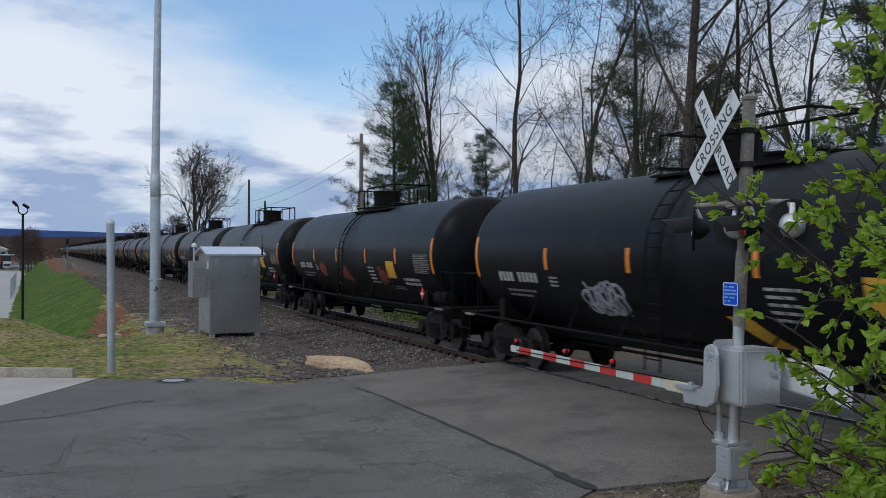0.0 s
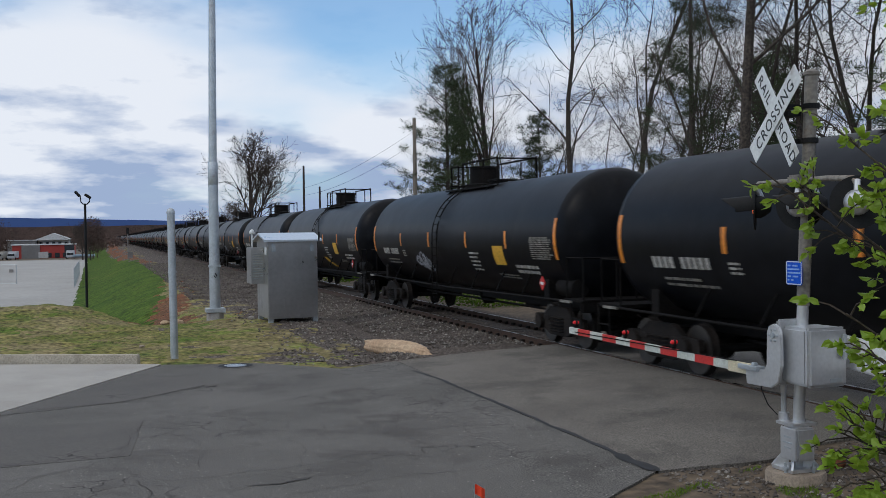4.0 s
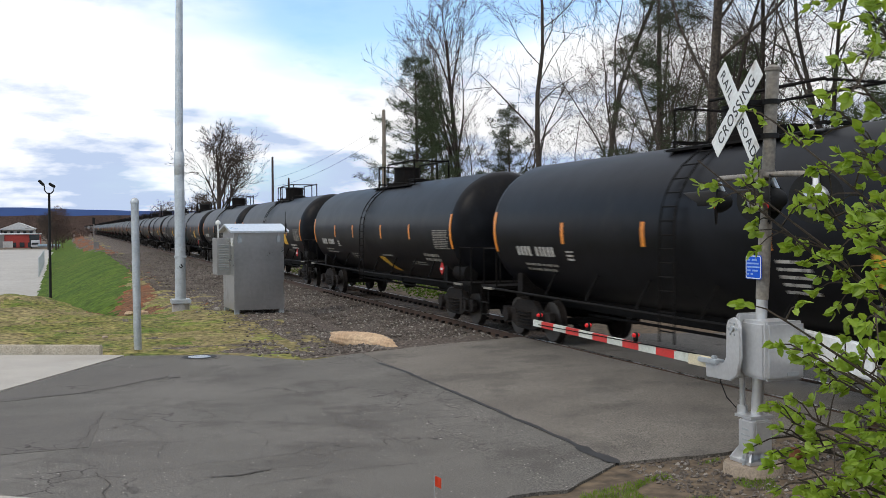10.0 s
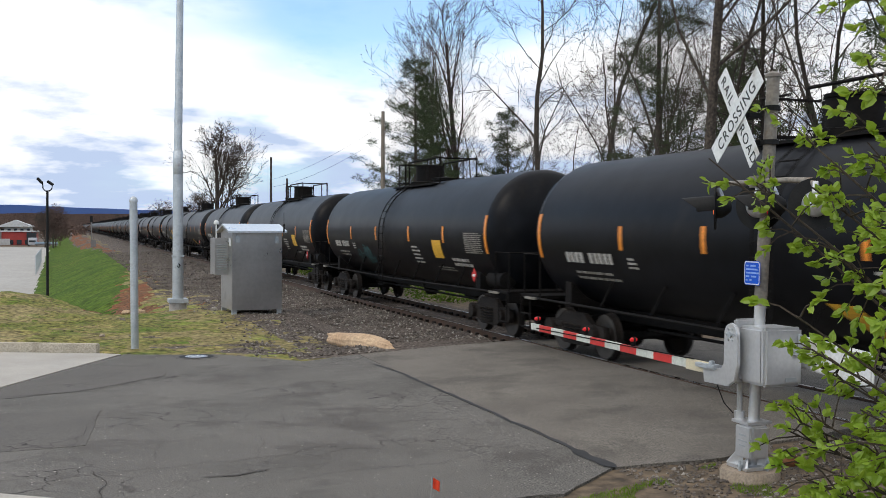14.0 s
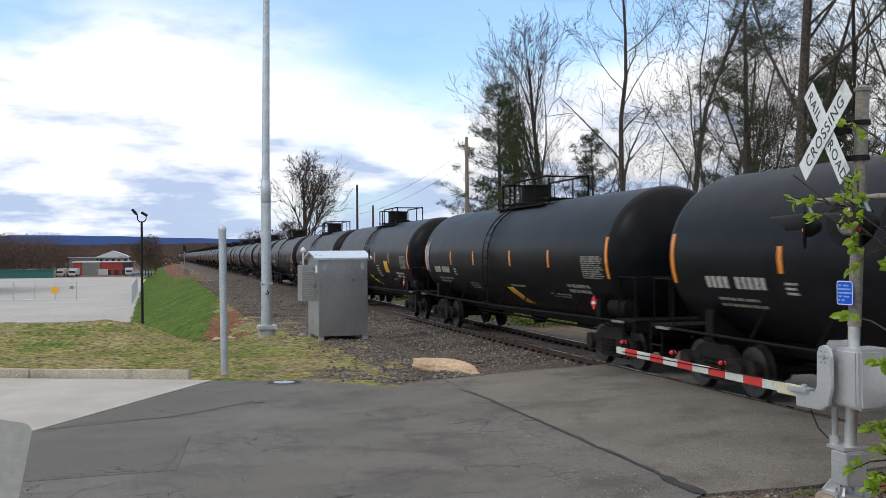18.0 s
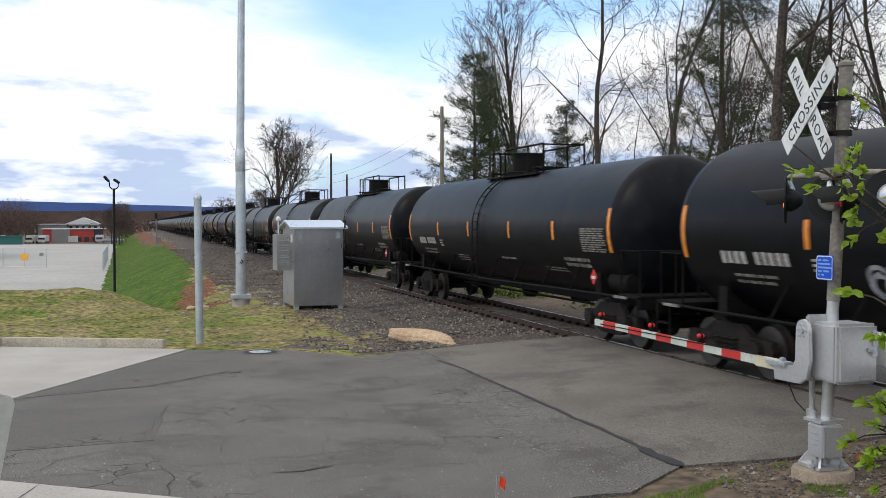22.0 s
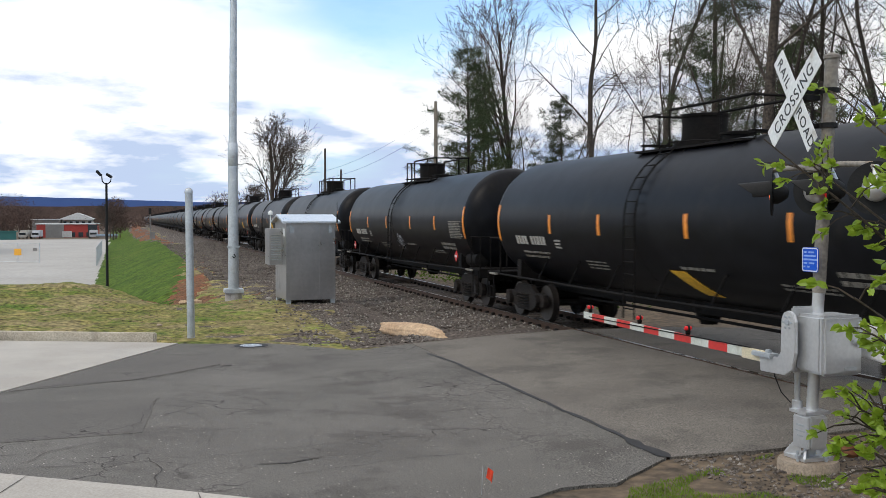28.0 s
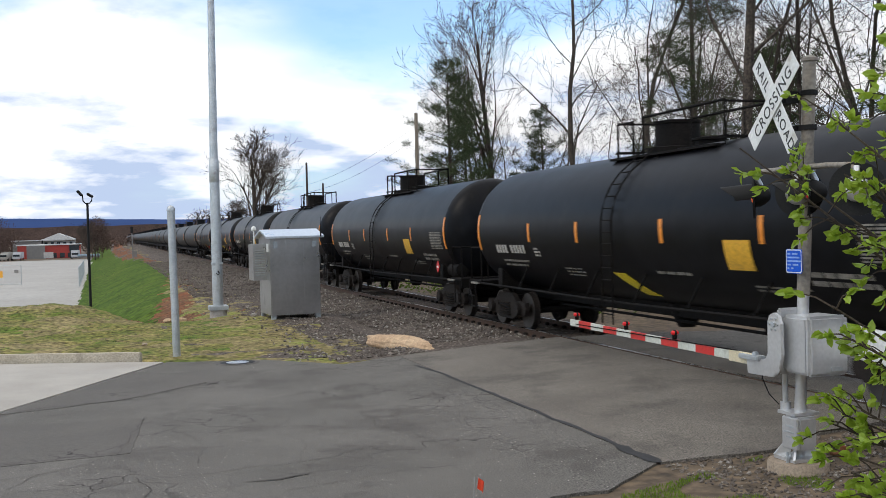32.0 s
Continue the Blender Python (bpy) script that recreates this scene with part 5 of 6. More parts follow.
    for i, wds in enumerate(((0.05, 0.09), (0.2,), (0.22,), (0.06, 0.09), (0.03, 0.04))):
        x = -0.105
        for wd in wds:
            part("text_bar", Mesh().box((x + wd / 2, -0.0045, 0.075 - i * 0.037), (wd, 0.003, 0.017)), surf_cache("pale_blue_text", (0.22, 0.36, 0.72)), bs)
            x += wd + 0.03
    return t


def notice_rim():
    a, b = rounded(0.26, 0.24, 0.027, 0.002), rounded(0.24, 0.22, 0.02, 0.002)
    k = len(a.v) // 2
    v = [(x, -0.0045, z) for x, _, z in a.v[:k]] + [(x, -0.0045, z) for x, _, z in b.v[:k]]
    return v, [(i, (i + 1) % k, k + (i + 1) % k, k + i) for i in range(k)]


build_mast()


# ---- relay cabinet, posts and poles ----
def build_cabinet():
    t = thing("relay_cabinet", "aluminium relay cabinet with a low gabled roof on gravel", "relay cabinet", pose(-5.665, 30.9, -0.14, 0, 0, 3.1))
    W, D, H = 1.54, 1.7, 2.36
    part("body", Mesh().box((W / 2, D / 2, H / 2 + 0.10), (W, D, H)), M_ALU, t, bevel=0.012)
    for x in (0.04, 0.50, 1.05, W - 0.05):
        part("panel_seam", Mesh().box((x, -0.008, H / 2 + 0.10), (0.028, 0.016, H - 0.02)), M_ALU, t)
    for x in (0.17, W - 0.17):
        h = part("door_hasp", Mesh().box((x, -0.02, H - 0.12), (0.13, 0.04, 0.20)), M_GALV, t, bevel=0.008)
        part("hasp_pin", Mesh().tube([(x - 0.03, -0.05, H - 0.02), (x - 0.03, -0.05, H + 0.06)], 0.012, 6), M_GALV, h)
    roof = Mesh()
    o, e, r = 0.13, H + 0.08, H + 0.30
    for x in (-o, W + o):
        roof.v += [(x, -o, e), (x, D / 2, r), (x, D + o, e), (x, -o, e + 0.06), (x, D / 2, r + 0.06), (x, D + o, e + 0.06)]
    roof.f = [(0, 1, 4, 3), (1, 2, 5, 4), (6, 9, 10, 7), (7, 10, 11, 8), (3, 4, 10, 9), (4, 5, 11, 10), (0, 3, 9, 6), (2, 8, 11, 5), (0, 6, 7, 1), (1, 7, 8, 2)]
    part("roof", roof, M_ALUROOF, t, "bright sheet aluminium roof")
    gab = Mesh()
    for x in (0.0, W):
        gab.add([(x, 0, H + 0.1), (x, D / 2, r), (x, D, H + 0.1), (x + 0.01, 0, H + 0.1), (x + 0.01, D / 2, r), (x + 0.01, D, H + 0.1)], [(0, 1, 2), (5, 4, 3)])
    part("gable", gab, M_ALU, t)
    ac = part("ventilation_unit", Mesh().box((-0.20, 0.95, 1.72), (0.40, 0.78, 1.12)), M_ALU, t, "louvred ventilation unit", bevel=0.012)
    for i in range(11):
        part("louvre", Mesh().box((-0.20, 0.552, 1.32 + i * 0.075), (0.30, 0.02, 0.03), Matrix.Rotation(radians(25), 3, "X")), M_GALV, ac)
    part("data_plate", Mesh().box((-0.006, 0.30, 2.16), (0.012, 0.26, 0.24)), M_WHITE, t)
    part("antenna_pole", Mesh().tube([(-0.30, 0.9, 2.28), (-0.30, 0.9, 2.72)], 0.022, 8), M_WHITE, t)
    part("antenna_dome", Mesh().lathe([(0.075, 0), (0.085, 0.03), (0.07, 0.09), (0.03, 0.13), (0.01, 0.14)], "z", (-0.30, 0.9, 2.70), 14), M_WHITE, t, "white antenna dome", smooth=True)
    part("whip_antenna", Mesh().tube([(W + 0.02, -0.14, H + 0.10), (W + 0.02, -0.14, H + 0.36)], 0.026, 6).tube([(W + 0.02, -0.14, H + 0.3), (W + 0.02, -0.14, H + 0.72)], 0.008, 5), M_BLACK, t)
    for x, y in ((0.08, 0.08), (W - 0.08, 0.08), (0.08, D - 0.08), (W - 0.08, D - 0.08)):
        part("foot", Mesh().box((x, y, 0.0), (0.14, 0.12, 0.24)), M_GALV, t)
    return t


build_cabinet()


def build_light_mast():
    t = thing("steel_mast", "tall tapered galvanised steel mast on a square base flange", "mast", pose(-6.75, 36.0, -0.28))
    part("pole", Mesh().tube([(0, 0, 0.1), (0, 0, 5.3), (0.0, 0, 5.42), (0.14, 0, 17.0)], [0.188, 0.165, 0.142, 0.09], 20), M_GALV, t, smooth=True)
    part("base_flange", Mesh().box((0, 0, 0.215), (0.66, 0.66, 0.15)), M_GALV, t, "square bolted flange", bevel=0.02)
    part("footing", Mesh().lathe([(0.3, -0.3), (0.3, 0.14)], "z", (0, 0, 0), 16), M_CONC, t)
    for z in (1.75,):
        part("pole_clamp", Mesh().box((0, -0.02, z), (0.40, 0.30, 0.07)), M_GALV, t, bevel=0.01)
    part("junction_loop", Mesh().tube([(0, -0.2, 1.5), (0.05, -0.24, 1.42), (0.0, -0.24, 1.36), (-0.05, -0.22, 1.42)], 0.02, 6), M_FRAME, t)
    part("hand_hole", rounded(0.12, 0.2, 0.04, 0.02), M_GALV, t).matrix_local = pose(0, -0.185, 0.95)
    part("slip_joint", Mesh().lathe([(0.166, 4.55), (0.176, 4.57), (0.172, 5.32), (0.145, 5.36)], "z", (0, 0, 0), 20), M_GALV, t, smooth=True)


build_light_mast()


def build_post():
    t = thing("steel_post", "grey galvanised pipe post with a domed cap beside the driveway", "post", pose(-8.90, 23.45, -0.24))
    part("pipe", Mesh().tube([(0, 0, 0), (-0.03, 0, 3.28)], 0.086, 18), M_GALV, t, smooth=True)
    part("cap", Mesh().lathe([(0.094, 0), (0.094, 0.05), (0.07, 0.10), (0.03, 0.125), (0.01, 0.13)], "z", (-0.03, 0, 3.25), 18), M_GALV, t, smooth=True)
    part("weld_ring", Mesh().lathe([(0.092, -0.02), (0.092, 0.02)], "z", (-0.018, 0, 1.95), 18), M_GALV, t)


build_post()


def build_flood_light():
    z0 = ground_z(-11.35, 46.4)
    t = thing("lot_floodlight", "slim black lamp pole with two floodlights on a fork", "floodlight pole", pose(-11.14, 46.4, z0))
    top = 3.95 - z0
    part("pole", Mesh().tube([(0, 0, 0), (0, 0, top)], [0.062, 0.05], 10), M_BLACK, t)
    part("fork", Mesh().tube([(-0.19, 0, top + 0.36), (-0.17, 0, top + 0.12), (-0.08, 0, top + 0.02), (0.08, 0, top + 0.02), (0.18, 0, top + 0.12), (0.20, 0, top + 0.30)], 0.026, 8), M_BLACK, t)
    for x, a, z in ((-0.30, 48, 0.46), (0.12, 34, 0.36)):
        h = part("flood_head", Mesh().box((0, 0, 0), (0.30, 0.24, 0.09)), M_BLACK, t, "black rectangular floodlight", bevel=0.02)
        h.matrix_local = pose(x, 0, top + z, 10, a, 0)
        part("flood_glass", Mesh().box((0, 0, -0.048), (0.25, 0.19, 0.008)), M_GLASS, h)


build_flood_light()


def utility_pole(x, y, h, r, material, label, arms=()):
    t = thing("utility_pole", label, "utility pole", pose(x, y, ground_z(x, y) - 0.2))
    part("pole", Mesh().tube([(0, 0, 0), (0, 0, h)], [r, r * 0.7], 10), material, t, smooth=True)
    for z, wd in arms:
        part("cross_arm", Mesh().box((0, 0, z), (wd, 0.12, 0.14)), material, t)
        for k in (-0.42, 0.42):
            part("insulator", Mesh().lathe([(0.05, 0.05), (0.06, 0.12), (0.03, 0.2)], "z", (k * wd, 0, z), 8), M_GREYWALL, t)
    return t


utility_pole(9.4, 65.3, 10.75, 0.17, M_WOODPOLE, "weathered pale wooden utility pole before the trees")
utility_pole(9.86, 108.0, 10.5, 0.16, M_DARKPOLE, "dark wooden utility pole beyond the train", ())
utility_pole(13.6, 118.0, 8.2, 0.16, M_DARKPOLE, "shorter dark utility pole beyond the train", ())
for k, (a, b, sag) in enumerate((((9.4, 65.3, 9.4), (9.9, 108.0, 7.6), 0.5), ((9.4, 65.3, 8.6), (9.9, 108.0, 6.8), 0.6))):
    w = Mesh()
    pts = [Vector(a).lerp(Vector(b), i / 10) - Vector((0, 0, sag * 4 * (i / 10) * (1 - i / 10))) for i in range(11)]
    w.tube(pts, 0.012, 4)
    tagged(part("overhead_wire", w, M_BLACK), "thin black overhead wire between utility poles", "wire")


def build_wayside_signal():
    t = thing("wayside_signal", "small dark trackside signal post", "railway signal", pose(-7.3, 155, ground_z(-7.3, 155)))
    part("post", Mesh().tube([(0, 0, 0), (0, 0, 4.2)], 0.07, 8), M_GREYWALL, t)
    part("signal_head", Mesh().box((0, 0, 4.1), (0.4, 0.3, 0.9)), M_BLACK, t, bevel=0.04)
    part("case", Mesh().box((0.3, 0, 0.6), (0.7, 0.5, 1.0)), M_GREYWALL, t)


build_wayside_signal()


# ---- small things on the ground ----
def lumpy(name, size, seed, n=3, amp=0.25):
    bm = bmesh.new()
    bmesh.ops.create_icosphere(bm, subdivisions=n, radius=1.0)
    for v in bm.verts:
        d = 1 + amp * noise.noise(v.co * 1.3 + Vector((seed, 0, 0))) + 0.4 * amp * noise.noise(v.co * 3.7 + Vector((0, seed, 0)))
        v.co = Vector((v.co.x * size[0], v.co.y * size[1], v.co.z * size[2])) * d
    me = bpy.data.meshes.new(name)
    bm.to_mesh(me)
    bm.free()
    return me


rock_me = lumpy("boulder", (1.35, 0.26, 0.20), 3.0, 4, 0.22)
rock_me.materials.append(M_ROCK)
rock = new("boulder", rock_me)
rock.matrix_world = pose(-4.05, 22.35, -0.14, 0, 0, -70)
tagged(rock, "long flat tan sandstone boulder at the road's edge", "boulder")
for x, y, s, m in ((-8.6, 33.2, 0.15, M_ROCK), (-9.5, 26.6, 0.08, M_BASE), (-2.75, 9.15, 0.13, M_DIRT), (-3.0, 9.5, 0.09, M_STONEB), (-5.9, 33.1, 0.14, M_STONEB), (-5.3, 34.6, 0.12, M_STONEB), (-8.1, 34.5, 0.2, M_ROCK)):
    me = lumpy("stone", (s, s * 0.8, s * 0.6), x * 3, 2, 0.3)
    me.materials.append(m)
    o = new("stone", me)
    o.matrix_world = pose(x, y, ground_z(x, y) + s * 0.3, 0, 0, x * 40)
    tagged(o, "small rough stone lying on the ground", "stone", group="loose stones")

mh = thing("manhole", "round iron manhole cover in a dark asphalt collar", "manhole cover", pose(-7.815, 21.24, -0.197), kind="structure")
part("collar", Mesh().lathe([(0.46, -0.05), (0.44, 0.004), (0.34, 0.008), (0.02, 0.008)], "z", (0, 0, 0), 26), M_PATCH, mh)
# small bright lid takes the place of the wet highlight on a dark cover
part("cover", Mesh().lathe([(0.23, 0.0), (0.23, 0.014), (0.20, 0.018), (0.02, 0.018)], "z", (0, 0, 0), 26), M_RAILTOP, mh, "bright iron cover standing in for a wet highlight")
part("frame_ring", Mesh().lathe([(0.36, 0.0), (0.35, 0.012), (0.24, 0.013), (0.24, 0.0)], "z", (0, 0, 0), 26), M_BLACK, mh)

flag = thing("marker_flag", "small orange utility marker flag on a wire stake", "marker flag", pose(-7.02, 9.05, -0.22))
part("stake", Mesh().tube([(0, 0, 0), (0.015, 0, 0.30)], 0.0022, 5), M_GALV, flag)
fl = Mesh()
for i in range(6):
    for j in (0, 1):
        fl.v.append((0.015 + 0.020 * i, 0.018 * math.sin(i * 1.4), 0.30 - 0.10 * j - 0.012 * i))
fl.f = [(2 * i, 2 * i + 1, 2 * i + 3, 2 * i + 2) for i in range(5)]
FLAG = part("flag_cloth", fl, M_FLAG, flag, "crumpled orange plastic flag")

sb = thing("road_sign", "back of a bare metal road sign on a leaning post", "road sign", pose(-11.34, 5.92, -0.10))
pl = part("sign_plate", rounded(0.76, 0.76, 0.05, 0.006), M_SIGNBACK, sb, "plain aluminium sign back with round corners")
pl.matrix_local = pose(0, 0, 1.34, 0, 11, -6)
part("sign_post", Mesh().tube([(-0.10, 0.05, 0), (0.06, 0.05, 1.7)], 0.028, 8), M_GALV, sb)
part("sign_bolt", Mesh().lathe([(0.012, -0.012), (0.012, 0.0)], "y", (0, -0.004, 1.45), 8), M_GALV, sb)


# ---- the lower lot and what stands round it ----
def build_fence(name, pts, h, label, step=3.0):
    t = thing(name, label, "fence")
    post = Mesh().tube([(0, 0, 0), (0, 0, h)], 0.045, 6).data("fence_post", M_GALV)
    for (x0, y0), (x1, y1) in zip(pts, pts[1:]):
        d = math.hypot(x1 - x0, y1 - y0)
        k = max(1, round(d / step))
        for i in range(k + 1):
            x, y = x0 + (x1 - x0) * i / k, y0 + (y1 - y0) * i / k
            p = part("fence_post", post, None, t)
            p.matrix_local = pose(x, y, ground_z(x, y))
        za, zb = ground_z(x0, y0), ground_z(x1, y1)
        for z in (0.08, h):
            part("fence_rail", Mesh().tube([(x0, y0, za + z), (x1, y1, zb + z)], 0.028, 5), M_GALV, t)
        wires = Mesh()
        n = int(d / 0.22)
        for i in range(n):
            for s in (-1, 1):
                a, b = i / n, min(1, max(0, (i + s * h / 0.22) / n))
                wires.tube([(x0 + (x1 - x0) * a, y0 + (y1 - y0) * a, za + 0.08), (x0 + (x1 - x0) * b, y0 + (y1 - y0) * b, zb + 0.08 + (h - 0.08) * abs(b - a) * n * 0.22 / h)], 0.006, 3, False)
        tagged(part("wire_mesh", wires, M_GALV, t), kind="stuff")
    return t


lotf = build_fence("chain_link_fence", [(-29.5, 128.4), (-19.9, 123.0)], 2.2, "galvanised chain-link fence on the gravel lot")
part("warning_board", rounded(0.9, 0.75, 0.05, 0.03), surf_cache("amber_board", (0.75, 0.36, 0.03)), lotf, "amber notice board").matrix_local = pose(-22.3, 124.2, -1.3, 0, 0, -29)
part("small_board", rounded(0.5, 0.35, 0.03, 0.03), M_GREYWALL, lotf).matrix_local = pose(-20.4, 123.1, -1.0, 0, 0, -29)
build_fence("chain_link_fence", [(-13.5, 112.0), (-13.9, 150.0)], 2.0, "chain-link fence along the foot of the grass bank", step=4.0)


def block(name, label, x0, y0, x1, y1, z0, z1, wall, roof, category="building"):
    t = thing(name, label, category)
    part("wall", Mesh().box(((x0 + x1) / 2, (y0 + y1) / 2, (z0 + z1) / 2), (x1 - x0, y1 - y0, z1 - z0)), wall, t)
    part("roof", Mesh().box(((x0 + x1) / 2, (y0 + y1) / 2, z1 + 0.12), (x1 - x0 + 0.6, y1 - y0 + 0.6, 0.24)), roof, t)
    return t


red = block("warehouse", "low red metal warehouse with a grey middle bay across the lot", -33.6, 288, -18.4, 306, -2.6, 1.0, M_REDWALL, M_ROOFW)
part("grey_bay", Mesh().box((-29.1, 287.8, -0.8), (4.5, 0.6, 3.6)), M_GREYWALL, red)
part("dark_bay", Mesh().box((-19.6, 287.8, -0.85), (2.4, 0.5, 3.5)), M_GLASS, red)
part("white_door", Mesh().box((-26.0, 287.6, -1.6), (2.4, 0.5, 1.6)), M_PALEWALL, red)
for x in (-24.6, -22.6, -20.6):
    part("window", Mesh().box((x, 287.9, -1.7), (1.2, 0.3, 1.2)), M_GLASS, red)
wh = block("long_shed", "long shed with a bright white roof behind the red warehouse", -38.3, 330, -30.4, 345, -2.6, 2.2, M_GREYWALL, M_ROOFW)
hall = thing("curved_roof_hall", "pale hall with a shallow white gabled roof beyond the warehouse", "building")
part("wall", Mesh().box((-25.6, 342, -0.2), (9.0, 14, 4.8)), M_PALEWALL, hall)
part("roof", Mesh().add([(-30.6, 334, 2.5), (-25.6, 334, 4.4), (-20.6, 334, 2.5), (-30.6, 350, 2.5), (-25.6, 350, 4.4), (-20.6, 350, 2.5), (-30.6, 334, 2.2), (-20.6, 334, 2.2)], [(0, 1, 4, 3), (1, 2, 5, 4), (0, 6, 7, 2, 1)]), M_ROOFW, hall)
for i in range(5):
    part("window", Mesh().box((-29.2 + i * 1.8, 334.8, 1.3), (0.9, 0.3, 0.8)), M_GLASS, hall)
brown = block("brick_building", "plain brown-red building wall at the lot's edge", -70, 146, -37.0, 180, -2.6, 7.0, surf_cache("brown_red_wall", (0.085, 0.052, 0.045)), M_GREYWALL)
gf = block("green_screen_fence", "dark teal screened fence along the lot's far side", -52, 262, -36, 262.4, -2.6, -0.6, surf_cache("teal_screen", (0.02, 0.11, 0.10)), surf_cache("teal_screen", (0.02, 0.11, 0.10)), "fence")
rnd = random.Random(3)
for i in (0, 2, 3, 6):
    x = -42 + i * 3.4 + rnd.uniform(-0.6, 0.6)
    c = thing("parked_truck", "small pale parked truck on the lot", "truck", pose(x if i < 5 else x + 3, 272 + rnd.uniform(-2, 3), -2.5, 0, 0, rnd.uniform(-12, 12)), group="parked trucks")
    body = surf_cache("truck_paint_%s" % "abc"[i % 3], [(0.5, 0.5, 0.52), (0.06, 0.12, 0.14), (0.4, 0.38, 0.34)][i % 3])
    part("cargo_box", Mesh().box((0, 0.9, 1.3), (2.0, 3.4, 1.6)), body, c, bevel=0.05)
    part("cab", Mesh().box((0, -1.6, 1.0), (1.9, 1.5, 1.3)), body, c, bevel=0.15)
    part("windscreen", Mesh().box((0, -2.36, 1.25), (1.6, 0.04, 0.5)), M_GLASS, c)
    for sx in (-0.9, 0.9):
        for y in (-1.5, 1.6):
            part("wheel", Mesh().lathe([(0.36, -0.1), (0.36, 0.1)], "x", (sx, y, 0.36), 12), M_BLACK, c)
boat = thing("covered_trailer", "low trailer under a pale blue cover", "trailer", pose(-15.6, 268, -2.5))
part("bed", Mesh().box((0, 0, 0.5), (5.2, 2, 0.3)), M_GREYWALL, boat)
part("cover", Mesh().box((0, 0, 0.9), (5.4, 2.1, 0.5)), surf_cache("pale_blue_tarp", (0.35, 0.45, 0.55)), boat, bevel=0.15)


# ---- trees ----
def tree_lines(seed, height, r0, levels, spread, up, first, kids, reach=0.0, sway=0.08):
    """Branch lines (points, radii, level) of a leafless tree."""
    rg = random.Random(seed)
    out = []

    def grow(p, d, length, r, lev):
        n = 7 if lev == 0 else 4 if lev == 1 else 3 if lev < levels else 2
        pts, rad = [p.copy()], [r]
        q, dd = p.copy(), d.copy()
        for i in range(n):
            w = sway if lev == 0 else (0.09 if reach else 0.20) if lev == 1 else 0.28
            dd = (dd + Vector((rg.gauss(0, w), rg.gauss(0, w), rg.gauss(0, w * 0.5) + (up if lev else 0.06)))).normalized()
            q = q + dd * (length / n)
            pts.append(q.copy())
            rad.append(r * (1 - (0.72 if lev < levels else 0.85) * (i + 1) / n))
        out.append((pts, rad, lev))
        if lev >= levels:
            return
        k = kids[lev]
        for i in range(k):
            t = (first + (1 - first) * (i + rg.random()) / k) if lev == 0 else 0.25 + 0.75 * (i + rg.random()) / k
            f = min(t * n, n - 0.001)
            a = int(f)
            at = pts[a].lerp(pts[a + 1], f - a)
            ra = rad[a] + (rad[a + 1] - rad[a]) * (f - a)
            along = (pts[a + 1] - pts[a]).normalized()
            side = along.orthogonal().normalized()
            side.rotate(Matrix.Rotation(rg.uniform(0, 6.283), 3, along))
            s = spread * (rg.uniform(0.75, 1.1) if reach else rg.uniform(0.6, 1.25))
            nd = (along * math.cos(s) + side * math.sin(s)).normalized()
            nl = length * (rg.uniform(0.30, 0.55) if lev == 0 else rg.uniform(0.34, 0.6)) * (1.15 - 0.5 * t if lev == 0 else 1.0)
            if reach and lev == 0:
                nl = length * reach * rg.uniform(0.85, 1.0) * (1.08 - 0.80 * t)
            grow(at, nd, nl, max(0.006, ra * (rg.uniform(0.30, 0.50) if lev == 0 else rg.uniform(0.45, 0.7))), lev + 1)

    grow(Vector((0, 0, 0)), Vector((rg.gauss(0, 0.05), rg.gauss(0, 0.05), 1)).normalized(), height * 0.82, r0, 0)
    return out


def fast_tubes(lines, minr=0.0):
    m = Mesh()
    for pts, rad, lev in lines:
        m.tube(pts, [max(r, minr) for r in rad], 8 if lev == 0 else 5 if lev == 1 else 3, False)
    return m


def make_bare(seed, height, r0, spread=0.7, up=0.12, first=0.35, kids=(9, 6, 5, 4), levels=4, twig=M_TWIG, minr=0.0065, buds=0.0, reach=0.0, sway=0.08):
    ls = tree_lines(seed, height, r0, levels, spread, up, first, kids, reach, sway)
    t = thing("bare_tree", "", "")
    part("trunk", fast_tubes([a for a in ls if a[2] <= 1]), M_BARK, t, smooth=True)
    crown = part("crown", fast_tubes([a for a in ls if a[2] > 1], minr), twig, t)
    if buds:
        rg, d = random.Random(seed), Mesh()
        for pts, rad, lev in ls:
            if lev >= levels - 1 and pts[-1].z > height * 0.42:
                for k in range(2):
                    c = pts[-1].lerp(pts[-2], 0.6 * k * rg.random()) + Vector((rg.gauss(0, 0.03), rg.gauss(0, 0.03), 0))
                    u = Vector((rg.gauss(0, 1), rg.gauss(0, 1), rg.gauss(0, 1))).normalized() * buds
                    w = u.orthogonal() * 0.7
                    b = len(d.v)
                    d.v += [tuple(c - u), tuple(c + w), tuple(c + u), tuple(c - w)]
                    d.f.append((b, b + 1, b + 2, b + 3))
        part("bud_cover", d, M_BUD, crown, "reddish brown opening buds")["kind"] = "stuff"
    return t


